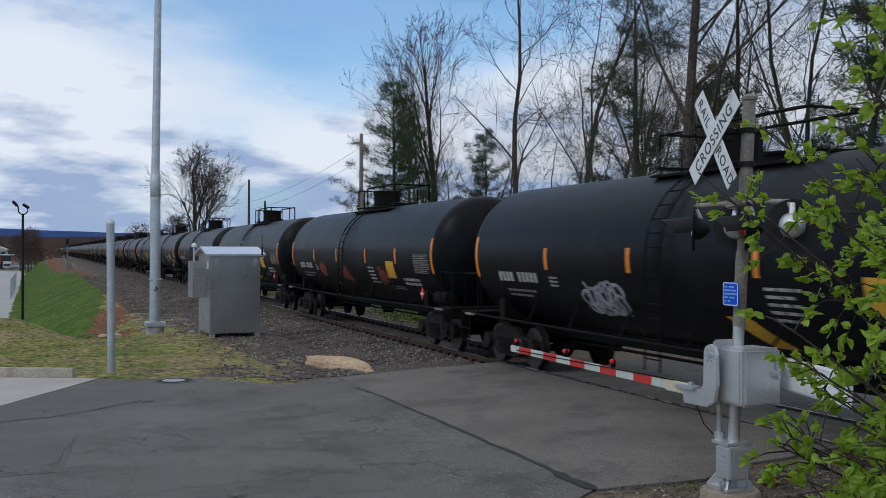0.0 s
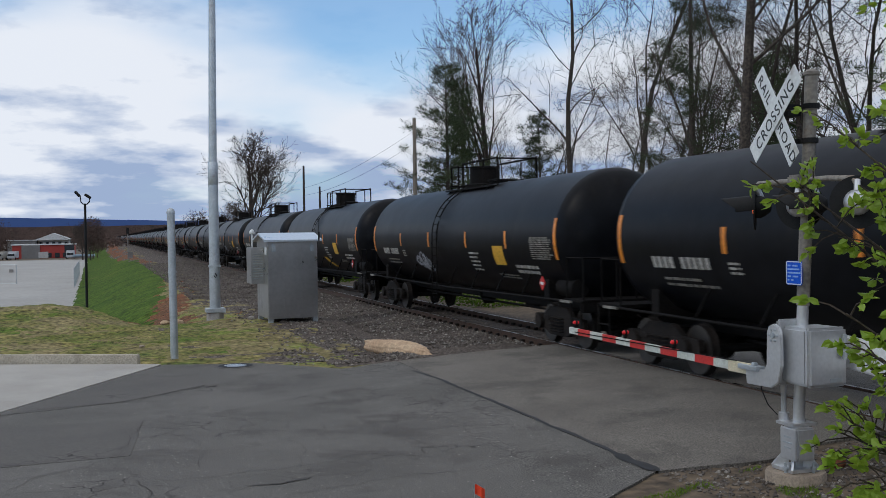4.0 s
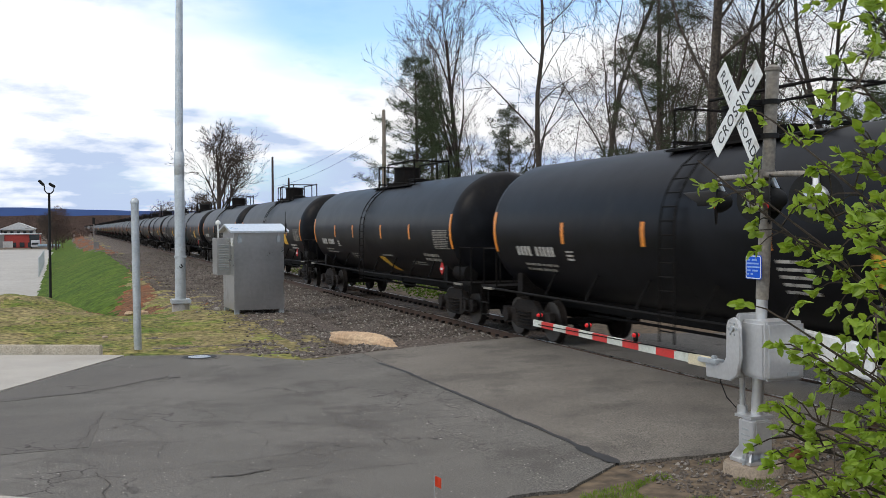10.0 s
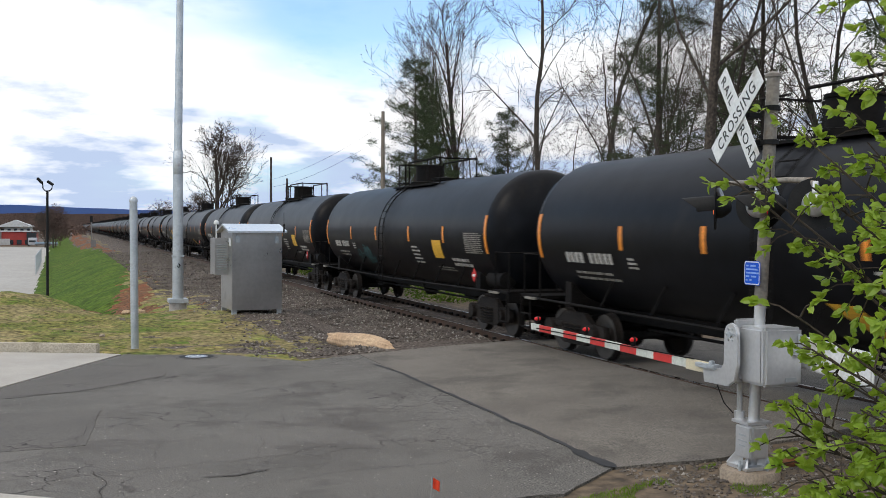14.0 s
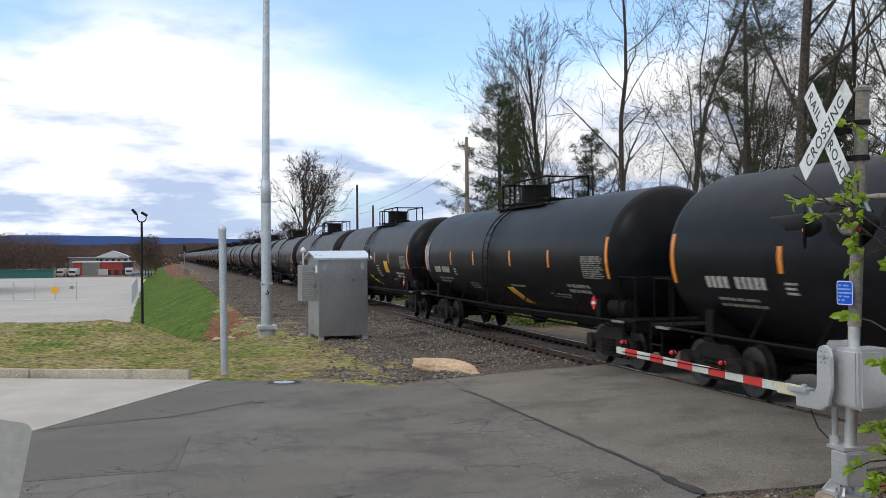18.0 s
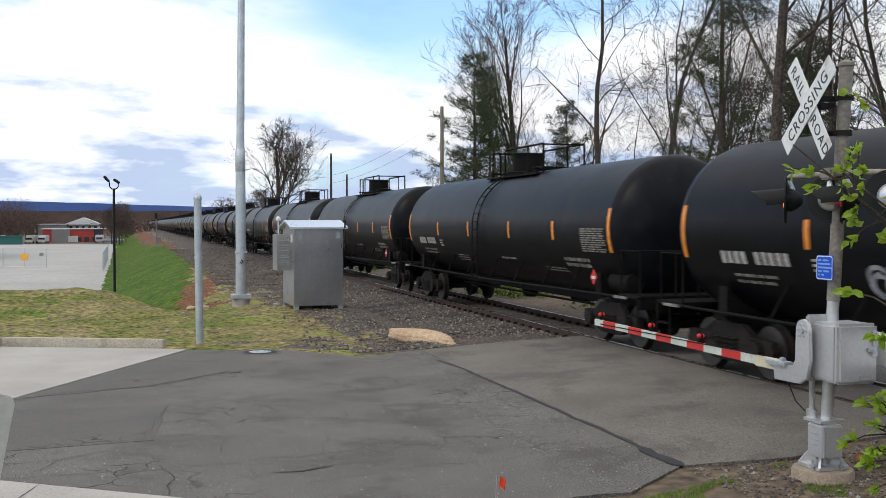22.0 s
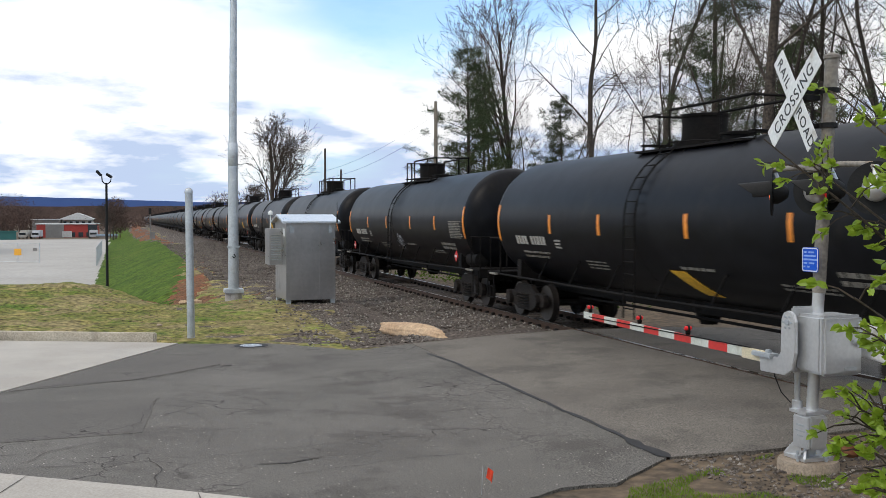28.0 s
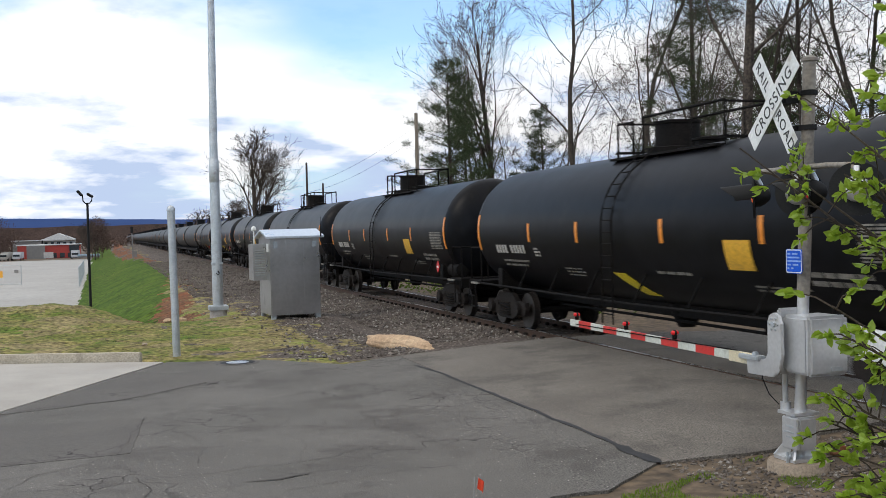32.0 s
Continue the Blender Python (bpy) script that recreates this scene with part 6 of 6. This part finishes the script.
def make_pine(seed, height, r0, width):
    """A ragged white pine: few long limbs that end in clumps of needles."""
    rg = random.Random(seed)
    t = thing("pine_tree", "", "")
    tr = Mesh().tube([(0, 0, 0), (rg.gauss(0, 0.12), rg.gauss(0, 0.12), height * 0.5), (rg.gauss(0, 0.2), 0, height)], [r0, r0 * 0.6, 0.02], 8, False)
    cr = Mesh()

    def clump(c, size):
        for j in range(46):
            u = Vector((rg.gauss(0, 1), rg.gauss(0, 1), rg.gauss(0.25, 0.55))).normalized()
            a = c + u * size * rg.uniform(0.0, 0.5)
            e = a + u * size * rg.uniform(0.5, 1.0)
            w = u.cross(Vector((rg.gauss(0, 1), rg.gauss(0, 1), rg.gauss(0, 1)))).normalized() * size * 0.030
            b = len(cr.v)
            cr.v += [tuple(a), tuple(a.lerp(e, 0.5) + w), tuple(e), tuple(a.lerp(e, 0.5) - w)]
            cr.f.append((b, b + 1, b + 2, b + 3))

    for i in range(72):
        f = (i + rg.random()) / 72
        z = height * (0.15 + 0.83 * f)
        ln = (width * (1 - f) ** 0.65 * rg.uniform(0.35, 1.1) + 0.4) * (0.75 if f < 0.15 else 1)
        a = rg.uniform(0, 6.283)
        d = Vector((math.cos(a), math.sin(a), 0.05 + 0.55 * f))
        pts = [Vector((0, 0, z)), Vector((0, 0, z)) + d * ln * 0.5, Vector((0, 0, z)) + d * ln + Vector((0, 0, 0.14 * ln))]
        tr.tube(pts, [0.045 * (1 - f) + 0.014, 0.022, 0.008], 3, False)
        for s in range(int(3 + ln * 4.2)):
            q = rg.uniform(0.3, 1.0)
            c = (pts[0].lerp(pts[1], q * 2) if q < 0.5 else pts[1].lerp(pts[2], q * 2 - 1))
            side = Vector((-d.y, d.x, 0)) * rg.gauss(0, 0.30 * ln * (1.15 - q)) + Vector((0, 0, rg.gauss(0.06, 0.10)))
            clump(c + side, rg.uniform(0.26, 0.46))
    part("trunk", tr, M_BARK, t)
    part("crown", cr, M_NEEDLE, t)
    return t


BARE = [
    make_bare(1, 22, 0.22, 0.68, 0.05, 0.30, (11, 6, 5, 4)),
    make_bare(2, 19, 0.17, 0.62, 0.06, 0.30, (11, 6, 5, 4)),
    make_bare(3, 20, 0.16, 0.80, 0.04, 0.40, (9, 5, 4, 3)),
    make_bare(4, 15, 0.10, 0.70, 0.06, 0.22, (10, 5, 4, 3)),
    make_bare(5, 26, 0.22, 0.85, 0.05, 0.30, (13, 7, 6, 3), minr=0.005, sway=0.025),
]
MAPLE = make_bare(8, 15.5, 0.24, 0.42, 0.06, 0.20, (17, 7, 5, 3), twig=M_BUD, minr=0.0065, buds=0.026, reach=0.70, sway=0.03)
ROUND = make_bare(12, 12.0, 0.30, 0.62, 0.05, 0.14, (20, 9, 6, 4), minr=0.010, reach=0.70, sway=0.02)
FAR = make_bare(15, 11.0, 0.22, 0.72, 0.06, 0.14, (12, 7, 4, 3), minr=0.02, reach=0.8, sway=0.03)
PINE = [make_pine(1, 14, 0.20, 4.8), make_pine(2, 12, 0.17, 3.4), make_pine(3, 18, 0.26, 4.2)]


def plant(proto, x, y, turn, scale, label, category, lean=(0, 0), used=set()):
    """The first use takes the built tree, later ones a copy."""
    t = proto if proto.name not in used else copy_thing(proto, pose(0, 0, 0))
    used.add(t.name)
    t.matrix_world = pose(x, y, ground_z(x, y) - 0.1, lean[0], lean[1], turn) @ Matrix.Scale(scale, 4)
    return tagged(t, label, category, "trees behind the track")


plant(MAPLE, 18.2, 73.0, 140, 1.25, "tall bare maple with many upright stems and reddish buds", "tree")
plant(ROUND, 5.2, 115.0, 70, 1.20, "round-crowned bare tree beyond the train", "tree")
plant(PINE[0], 12.0, 66.4, 0, 1.02, "dark green pine among bare trees", "tree")
plant(PINE[1], 19.9, 68.8, 40, 0.86, "dark green pine among bare trees", "tree")
plant(PINE[2], 13.4, 37.6, 10, 0.80, "tall dark pine in the wood", "tree")
plant(BARE[0], 14.4, 51.5, 200, 0.95, "tall leaning bare tree with open limbs", "tree", (0, -4))
plant(BARE[4], 8.85, 28.0, 30, 0.98, "large bare tree with a thick grey trunk", "tree")
plant(BARE[1], 14.6, 44.0, 90, 1.05, "tall bare tree with upright limbs", "tree", (0, 3))
rg = random.Random(21)
spots = [(24, 33, "p2"), (17.0, 24.0, "p1"), (14.6, 70.5, "p1"), (12.5, 22.5, "p0"), (16.2, 35.5, "p1"), (23.0, 46.0, "p1")]
for x, y, k in spots:
    plant(PINE[int(k[1])], x, y, rg.uniform(0, 360), rg.uniform(0.75, 1.05), "dark green pine in the wood", "tree")
placed = 0
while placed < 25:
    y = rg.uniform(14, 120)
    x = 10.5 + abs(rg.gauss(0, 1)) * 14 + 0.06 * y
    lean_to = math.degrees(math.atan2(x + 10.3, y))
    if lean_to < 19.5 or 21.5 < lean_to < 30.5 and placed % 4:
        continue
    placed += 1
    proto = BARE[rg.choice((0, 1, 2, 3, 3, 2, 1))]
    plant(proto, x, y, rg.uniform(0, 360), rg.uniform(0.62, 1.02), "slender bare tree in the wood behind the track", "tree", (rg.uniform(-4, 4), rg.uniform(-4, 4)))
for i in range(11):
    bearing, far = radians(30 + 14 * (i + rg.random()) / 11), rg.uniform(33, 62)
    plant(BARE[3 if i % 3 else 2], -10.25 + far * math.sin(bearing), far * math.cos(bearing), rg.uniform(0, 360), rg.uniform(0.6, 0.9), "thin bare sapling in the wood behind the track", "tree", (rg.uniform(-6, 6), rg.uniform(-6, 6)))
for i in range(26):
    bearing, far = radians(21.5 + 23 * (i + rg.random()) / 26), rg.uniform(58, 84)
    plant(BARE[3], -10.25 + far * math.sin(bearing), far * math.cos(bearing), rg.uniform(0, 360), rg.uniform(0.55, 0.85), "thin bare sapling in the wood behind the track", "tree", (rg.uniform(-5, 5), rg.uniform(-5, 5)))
for x, y, s in ((-13.8, 250, 0.82), (-15.6, 256, 0.7), (14, 210, 0.8), (12, 190, 0.75), (9.5, 240, 0.75)):
    plant(FAR, x, y, rg.uniform(0, 360), s * 1.08, "round bare tree far along the track", "tree")


def build_brush():
    """Low brush and dead leaves under the trees behind the track."""
    m, d = Mesh(), Mesh()
    rb = random.Random(8)
    for i in range(2000):
        y = rb.uniform(8, 110)
        x = 6.0 + abs(rb.gauss(0, 1)) * 6.5
        z = ground_z(x, y)
        h = rb.uniform(0.9, 3.2) + 0.18 * max(0.0, x - 8.0)
        p = Vector((x, y, z))
        q = p + Vector((rb.gauss(0, 0.4), rb.gauss(0, 0.4), h))
        m.tube([p, p.lerp(q, 0.5) + Vector((rb.gauss(0, 0.1), rb.gauss(0, 0.1), 0)), q], [0.02, 0.014, 0.006], 3, False)
        for k in range(6):
            s = p.lerp(q, rb.uniform(0.3, 0.9))
            m.tube([s, s + Vector((rb.gauss(0, 0.4), rb.gauss(0, 0.4), rb.uniform(0.1, 0.7)))], [0.009, 0.004], 3, False)
        if 18 < y < 75 and rb.random() < 0.33:
            for k in range(26):
                c = p.lerp(q, rb.uniform(0.3, 1.0)) + Vector((rb.gauss(0, 0.35), rb.gauss(0, 0.35), rb.gauss(0, 0.3)))
                u = Vector((rb.gauss(0, 1), rb.gauss(0, 1), rb.gauss(0, 1))).normalized() * 0.07
                w = u.orthogonal().normalized() * 0.05
                b = len(d.v)
                d.v += [tuple(c - u), tuple(c + w), tuple(c + u), tuple(c - w)]
                d.f.append((b, b + 1, b + 2, b + 3))
    w = Mesh()
    for i in range(260):
        x, y = rb.uniform(3.0, 7.5), rb.uniform(22, 70)
        if nz(x, y, 0.18, 31) < 0.05:
            continue
        for k in range(36):
            c = Vector((x + rb.gauss(0, 0.35), y + rb.gauss(0, 0.35), ground_z(x, y) + abs(rb.gauss(0.1, 0.28))))
            u = Vector((rb.gauss(0, 1), rb.gauss(0, 1), rb.gauss(0, 0.6))).normalized() * rb.uniform(0.05, 0.10)
            v = u.orthogonal().normalized() * 0.04
            b = len(w.v)
            w.v += [tuple(c - u), tuple(c + v), tuple(c + u), tuple(c - v)]
            w.f.append((b, b + 1, b + 2, b + 3))
    tagged(part("weeds", w, M_GREEN), "low green weeds beyond the rails", "weeds", kind="stuff")
    tagged(part("brush", m, M_TWIG), "tangled bare brush along the wood's edge", "brush", kind="stuff")
    tagged(part("dead_leaves", d, M_RUSSET), "russet dead leaves on low shrubs", "leaves", kind="stuff")


build_brush()


def build_far_woods():
    """Distant woods beyond the lot, along the track and on the low hills. An unseen belt behind the camera is added to
    darken reflections.
    """
    m = Mesh()
    rb = random.Random(14)

    def tuft(x, y, z, h, wd, count=110):
        for k in range(count):
            a, e, r = rb.uniform(0, 6.283), rb.uniform(-1, 1), rb.random() ** 0.4
            s = math.sqrt(1 - e * e)
            p = Vector((x + wd * r * s * math.cos(a), y + wd * r * s * math.sin(a), z + h * (0.56 + 0.44 * r * e)))
            u = Vector((rb.gauss(0, 1), rb.gauss(0, 0.5), rb.gauss(0.4, 1))).normalized() * wd * rb.uniform(0.04, 0.09)
            w = Vector((rb.gauss(0, 1), rb.gauss(0, 1), rb.gauss(0, 1))).cross(u).normalized() * wd * rb.uniform(0.012, 0.035)
            i = len(m.v)
            m.v += [tuple(p - u), tuple(p + w), tuple(p + u * 1.2), tuple(p - w)]
            m.f.append((i, i + 1, i + 2, i + 3))
        i = len(m.v)
        m.v += [(x - wd * 0.05, y, z), (x + wd * 0.05, y, z), (x, y, z + h * 0.8)]
        m.f.append((i, i + 1, i + 2))

    for i in range(190):
        x = rb.uniform(-95, -38)
        y = 280 + rb.uniform(0, 60) + (x + 38) * 0.2
        tuft(x, y, -2.6, rb.uniform(8, 13), rb.uniform(3, 5), 330)
    for x, y, h, wd in ((-13.2, 250, 10.0, 2.7), (-14.6, 258, 9.0, 2.6), (-12.4, 262, 8.0, 2.2)):
        tuft(x, y, -2.2, h, wd, 2600)
    for i in range(520):
        x = rb.uniform(-420, 60)
        y = rb.uniform(380, 800)
        tuft(x, y, -3.5 + (y - 380) * 0.004, rb.uniform(5, 9), rb.uniform(4, 8))
    for i in range(160):
        y = rb.uniform(170, 700)
        x = 7 + rb.random() ** 2 * 60
        tuft(x, y, -0.5, rb.uniform(4, 8), rb.uniform(2.5, 5))
    # trees out of view behind the camera, added so the tanks reflect something dark
    for i in range(240):
        a = rb.uniform(2.3, 5.2)
        r = rb.uniform(70, 110)
        x, y = -10 + r * math.sin(a), r * math.cos(a) - 10
        if y < 12 and x < 20:
            tuft(x, y, -0.4, rb.uniform(11, 19), rb.uniform(3, 6))
    tagged(part("far_woods", m, M_FARWOOD), "brown leafless distant woods, plus an added unseen belt darkening reflections", "woods", kind="stuff")
    # the far ridge gets its blue from haze put into its material
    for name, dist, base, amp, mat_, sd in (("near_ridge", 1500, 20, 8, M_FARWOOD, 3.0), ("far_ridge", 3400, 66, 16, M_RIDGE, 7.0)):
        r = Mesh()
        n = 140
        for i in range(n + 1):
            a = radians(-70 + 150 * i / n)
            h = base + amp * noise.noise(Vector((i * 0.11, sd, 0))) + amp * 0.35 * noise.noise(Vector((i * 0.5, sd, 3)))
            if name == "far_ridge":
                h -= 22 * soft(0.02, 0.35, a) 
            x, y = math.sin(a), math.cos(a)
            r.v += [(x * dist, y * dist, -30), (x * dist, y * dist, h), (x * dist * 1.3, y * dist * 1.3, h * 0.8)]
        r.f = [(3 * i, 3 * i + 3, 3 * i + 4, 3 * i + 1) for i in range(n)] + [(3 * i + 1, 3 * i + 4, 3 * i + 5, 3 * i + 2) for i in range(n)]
        tagged(part(name, r, mat_, smooth=True), "low wooded ridge on the horizon" if name == "near_ridge" else "ridge on the horizon, tinted blue for haze", "hills", kind="structure")


build_far_woods()


# ---- the bush beside the camera ----
def leaf_at(m, p, d, size, rb):
    """A folded, pointed leaf."""
    side = d.cross(Vector((rb.gauss(0, 1), rb.gauss(0, 1), rb.gauss(0, 1)))).normalized()
    up = side.cross(d).normalized()
    b = len(m.v)
    w = size * rb.uniform(0.24, 0.36)
    for s, k, lift in ((0, 0, 0), (0.35, 1, 0.2), (0.7, 0.8, 0.1), (1.0, 0, -0.12)):
        c = p + d * size * s + up * size * lift * 0.3
        m.v += [tuple(c + side * w * k + up * w * 0.35 * k), tuple(c), tuple(c - side * w * k + up * w * 0.35 * k)]
    for i in range(3):
        a = b + 3 * i
        m.f += [(a, a + 1, a + 4, a + 3), (a + 1, a + 2, a + 5, a + 4)]


def build_bush():
    rb = random.Random(33)
    base = Vector((-5.35, 3.0, -0.3))
    t = thing("leafy_shrub", "young green leafy shrub with thin brown branches", "shrub", Matrix.Translation(base))
    tips = [(-7.02, 4.55, 2.86), (-6.85, 4.45, 2.74), (-6.7, 4.3, 3.05)]
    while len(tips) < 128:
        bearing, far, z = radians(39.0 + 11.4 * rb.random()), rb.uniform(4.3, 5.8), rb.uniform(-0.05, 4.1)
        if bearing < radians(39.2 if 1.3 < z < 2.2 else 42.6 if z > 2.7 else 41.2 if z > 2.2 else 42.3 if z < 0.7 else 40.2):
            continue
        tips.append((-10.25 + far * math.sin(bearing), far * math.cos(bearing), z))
    for k, tip in enumerate(tips):
        q = Vector(tip) - base
        br, lf = Mesh(), Mesh()
        mid = q * 0.5 + Vector((0.15, -0.1, 0.25 + 0.15 * q.z))
        line = [Vector((0, 0, 0)).lerp(mid, i / 5).lerp(mid.lerp(q, i / 5), i / 5) + Vector((rb.gauss(0, 0.02), rb.gauss(0, 0.02), 0)) for i in range(6)]
        br.tube(line, [0.020, 0.016, 0.012, 0.009, 0.007, 0.004], 5, False)
        for j in range(15):
            f = rb.uniform(0.5, 1.0) ** 0.6 * 4.99
            a = int(f)
            p = line[a].lerp(line[a + 1], f - a)
            d = (Vector((rb.gauss(-0.5, 0.6), rb.gauss(0.15, 0.6), rb.gauss(0.25, 0.5)))).normalized()
            e = p + d * rb.uniform(0.06, 0.26)
            br.tube([p, p.lerp(e, 0.5) + Vector((0, 0, 0.02)), e], [0.005, 0.004, 0.0025], 3, False)
            for n_ in range(rb.randint(5, 8)):
                c = e.lerp(p, rb.uniform(0.0, 0.35))
                dd = (d * 0.7 + Vector((rb.gauss(-0.25, 0.5), rb.gauss(0.1, 0.5), rb.gauss(-0.15, 0.45)))).normalized()
                leaf_at(lf, c, dd, rb.uniform(0.040, 0.074), rb)
        stem = part("branch", br, M_TWIG, t)
        cl = part("leaves", lf, M_LEAF, stem, "fresh green leaves")
        cl["kind"] = "stuff"
    return t


BUSH = build_bush()


# ---- loose stones and grass ----
def scatter_stones():
    rb = random.Random(9)
    oct_ = [(1, 0, 0), (-1, 0, 0), (0, 1, 0), (0, -1, 0), (0, 0, 1), (0, 0, -1)]
    fac = [(0, 2, 4), (2, 1, 4), (1, 3, 4), (3, 0, 4), (2, 0, 5), (1, 2, 5), (3, 1, 5), (0, 3, 5)]
    for name, mat_, count, area in (("ballast_stones", M_STONE, 9000, 0), ("pale_stones", M_STONEB, 1600, 0), ("ballast_stones", M_STONE, 5200, 2), ("gravel", M_STONE, 2600, 1), ("pale_chips", M_STONEB, 420, 1)):
        m = Mesh()
        k = 0
        while k < count:
            if area == 0:
                y = 20.8 + 30 * rb.random() ** 1.5
                x = rb.uniform(-6.6, -0.9)
                if x < -4.2 and rb.random() < 0.45 + 0.12 * (-4.2 - x):
                    continue
                z = (np.interp(x, [-4.4, -3.5, -2.6, -1.75, -1.3, 0], [-0.62, -0.36, -0.28, -0.20, -0.15, -0.16]) if x > -3.9 else ground_z(x, y))
                s = rb.uniform(0.018, 0.05)
                if zone(x, y) in (0, 1) and rb.random() < 0.8:
                    k += 1
                    continue
            elif area == 2:
                y = 48 + 70 * rb.random() ** 1.4
                x = rb.uniform(-6.6, -1.4)
                z = max(ground_z(x, y), float(np.interp(x, [-4.4, -3.5, -2.6, -1.75, -1.3], [-0.62, -0.36, -0.28, -0.20, -0.15])))
                s = rb.uniform(0.04, 0.10)
            else:
                x, y = rb.uniform(-4.6, -1.0), rb.uniform(7.4, 9.9)
                z = ground_z(x, y)
                s = rb.uniform(0.006, 0.028)
            a, b, c = s * rb.uniform(0.7, 1.4), s * rb.uniform(0.7, 1.3), s * rb.uniform(0.5, 1.0)
            r = Matrix.Rotation(rb.uniform(0, 6.28), 3, "Z") @ Matrix.Rotation(rb.uniform(-0.6, 0.6), 3, "X")
            m.add([r @ Vector((p[0] * a, p[1] * b, p[2] * c)) + Vector((x, y, z + c * 0.4)) for p in oct_], fac)
            k += 1
        tagged(part(name, m, mat_), "loose crushed stones beside the track" if area != 1 else "dark gravel round the signal base", "stones", kind="stuff")


scatter_stones()


def scatter_grass():
    rb = random.Random(19)
    for name, mat_, count, where in (("grass", M_BLADE, 24000, 0), ("dry_grass", M_DRYTURF, 2500, 1), ("green_grass", M_BLADE, 9000, 1)):
        m = Mesh()
        k = 0
        while k < count:
            if where == 0:
                x, y = rb.uniform(-7.2, -3.2), rb.uniform(7.2, 9.7)
                if y > 8.4 + (x + 7.2) * 0.30 or (x > -4.7 and nz(x, y, 1.6, 4) < 0.0):
                    k += 0.2
                    continue
                if nz(x, y, 1.1, 2) < -0.12:
                    k += 0.2
                    continue
                h = rb.uniform(0.015, 0.05)
            else:
                x, y = rb.uniform(-22, -5.6), rb.uniform(22.4, 42)
                if y < 22.7 + max(0, -9.7 - x) * 0.43:
                    k += 0.2
                    continue
                g = nz(x, y, 0.5, 7)
                if (name == "green_grass" and nz(x, y, 0.7, 13) < 0.12) or (name != "green_grass" and (g > 0.0) == (name == "grass")) or zone(x, y) > 2:
                    k += 0.5
                    continue
                h = rb.uniform(0.01, 0.035)
            z = ground_z(x, y)
            a = rb.uniform(0, 6.28)
            u = Vector((math.cos(a), math.sin(a), 0)) * h * (0.12 if where == 0 else 0.4)
            lean = Vector((rb.gauss(0, 0.35), rb.gauss(0, 0.35), 1)).normalized() * h
            p = Vector((x, y, z - 0.005))
            b = len(m.v)
            m.v += [tuple(p - u), tuple(p + u), tuple(p + lean)]
            m.f.append((b, b + 1, b + 2))
            k += 1
        tagged(part(name, m, mat_), "dry pale grass on the verge" if name == "dry_grass" else "short green roadside grass", "grass", kind="stuff")


scatter_grass()


# ---- what moves ----
def motions():
    """The train, the shrub in the wind and the flag."""
    times = [0.0, 1.5, 3, 5, 6.5, 9, 10.5, 12, 14.5, 17, 19, 21, 23, 25, 28, 30, 32]
    for k, car in TRAIN:
        walk(car, [(t, pose(0, 20.60 - REACH + k * PITCH - run(t), 0)) for t in times])

    base = BUSH.matrix_world.translation.copy()
    rb = random.Random(4)
    rows = []
    for i in range(65):
        t = 32.0 * i / 64
        a = 1.2 * math.sin(t * 2.9) + 0.9 * math.sin(t * 4.7 + 1) + rb.uniform(-0.4, 0.4)
        b = 1.0 * math.sin(t * 2.3 + 2) + rb.uniform(-0.4, 0.4)
        rows.append((t, pose(base.x, base.y, base.z, b, a, 0.8 * a)))
    walk(BUSH, rows)
    walk(FLAG, [(t, pose(0, 0, 0, 0, tilt, turn)) for t, turn, tilt in (
        (0, 0, 0), (2, 15, 3), (4, -5, 0), (6, 20, 4), (8, 5, -3), (10, 30, 2), (12, 10, 0), (14, 20, 4), (17, 0, 0), (19, 5, 3), (20, 30, 6),
        (20.5, 35, 8), (22, 30, 12), (23.5, 24, 16), (25, 20, 20), (26.5, 24, 18), (28, 28, 16), (30, 22, 20), (32, 30, 14))])


motions()
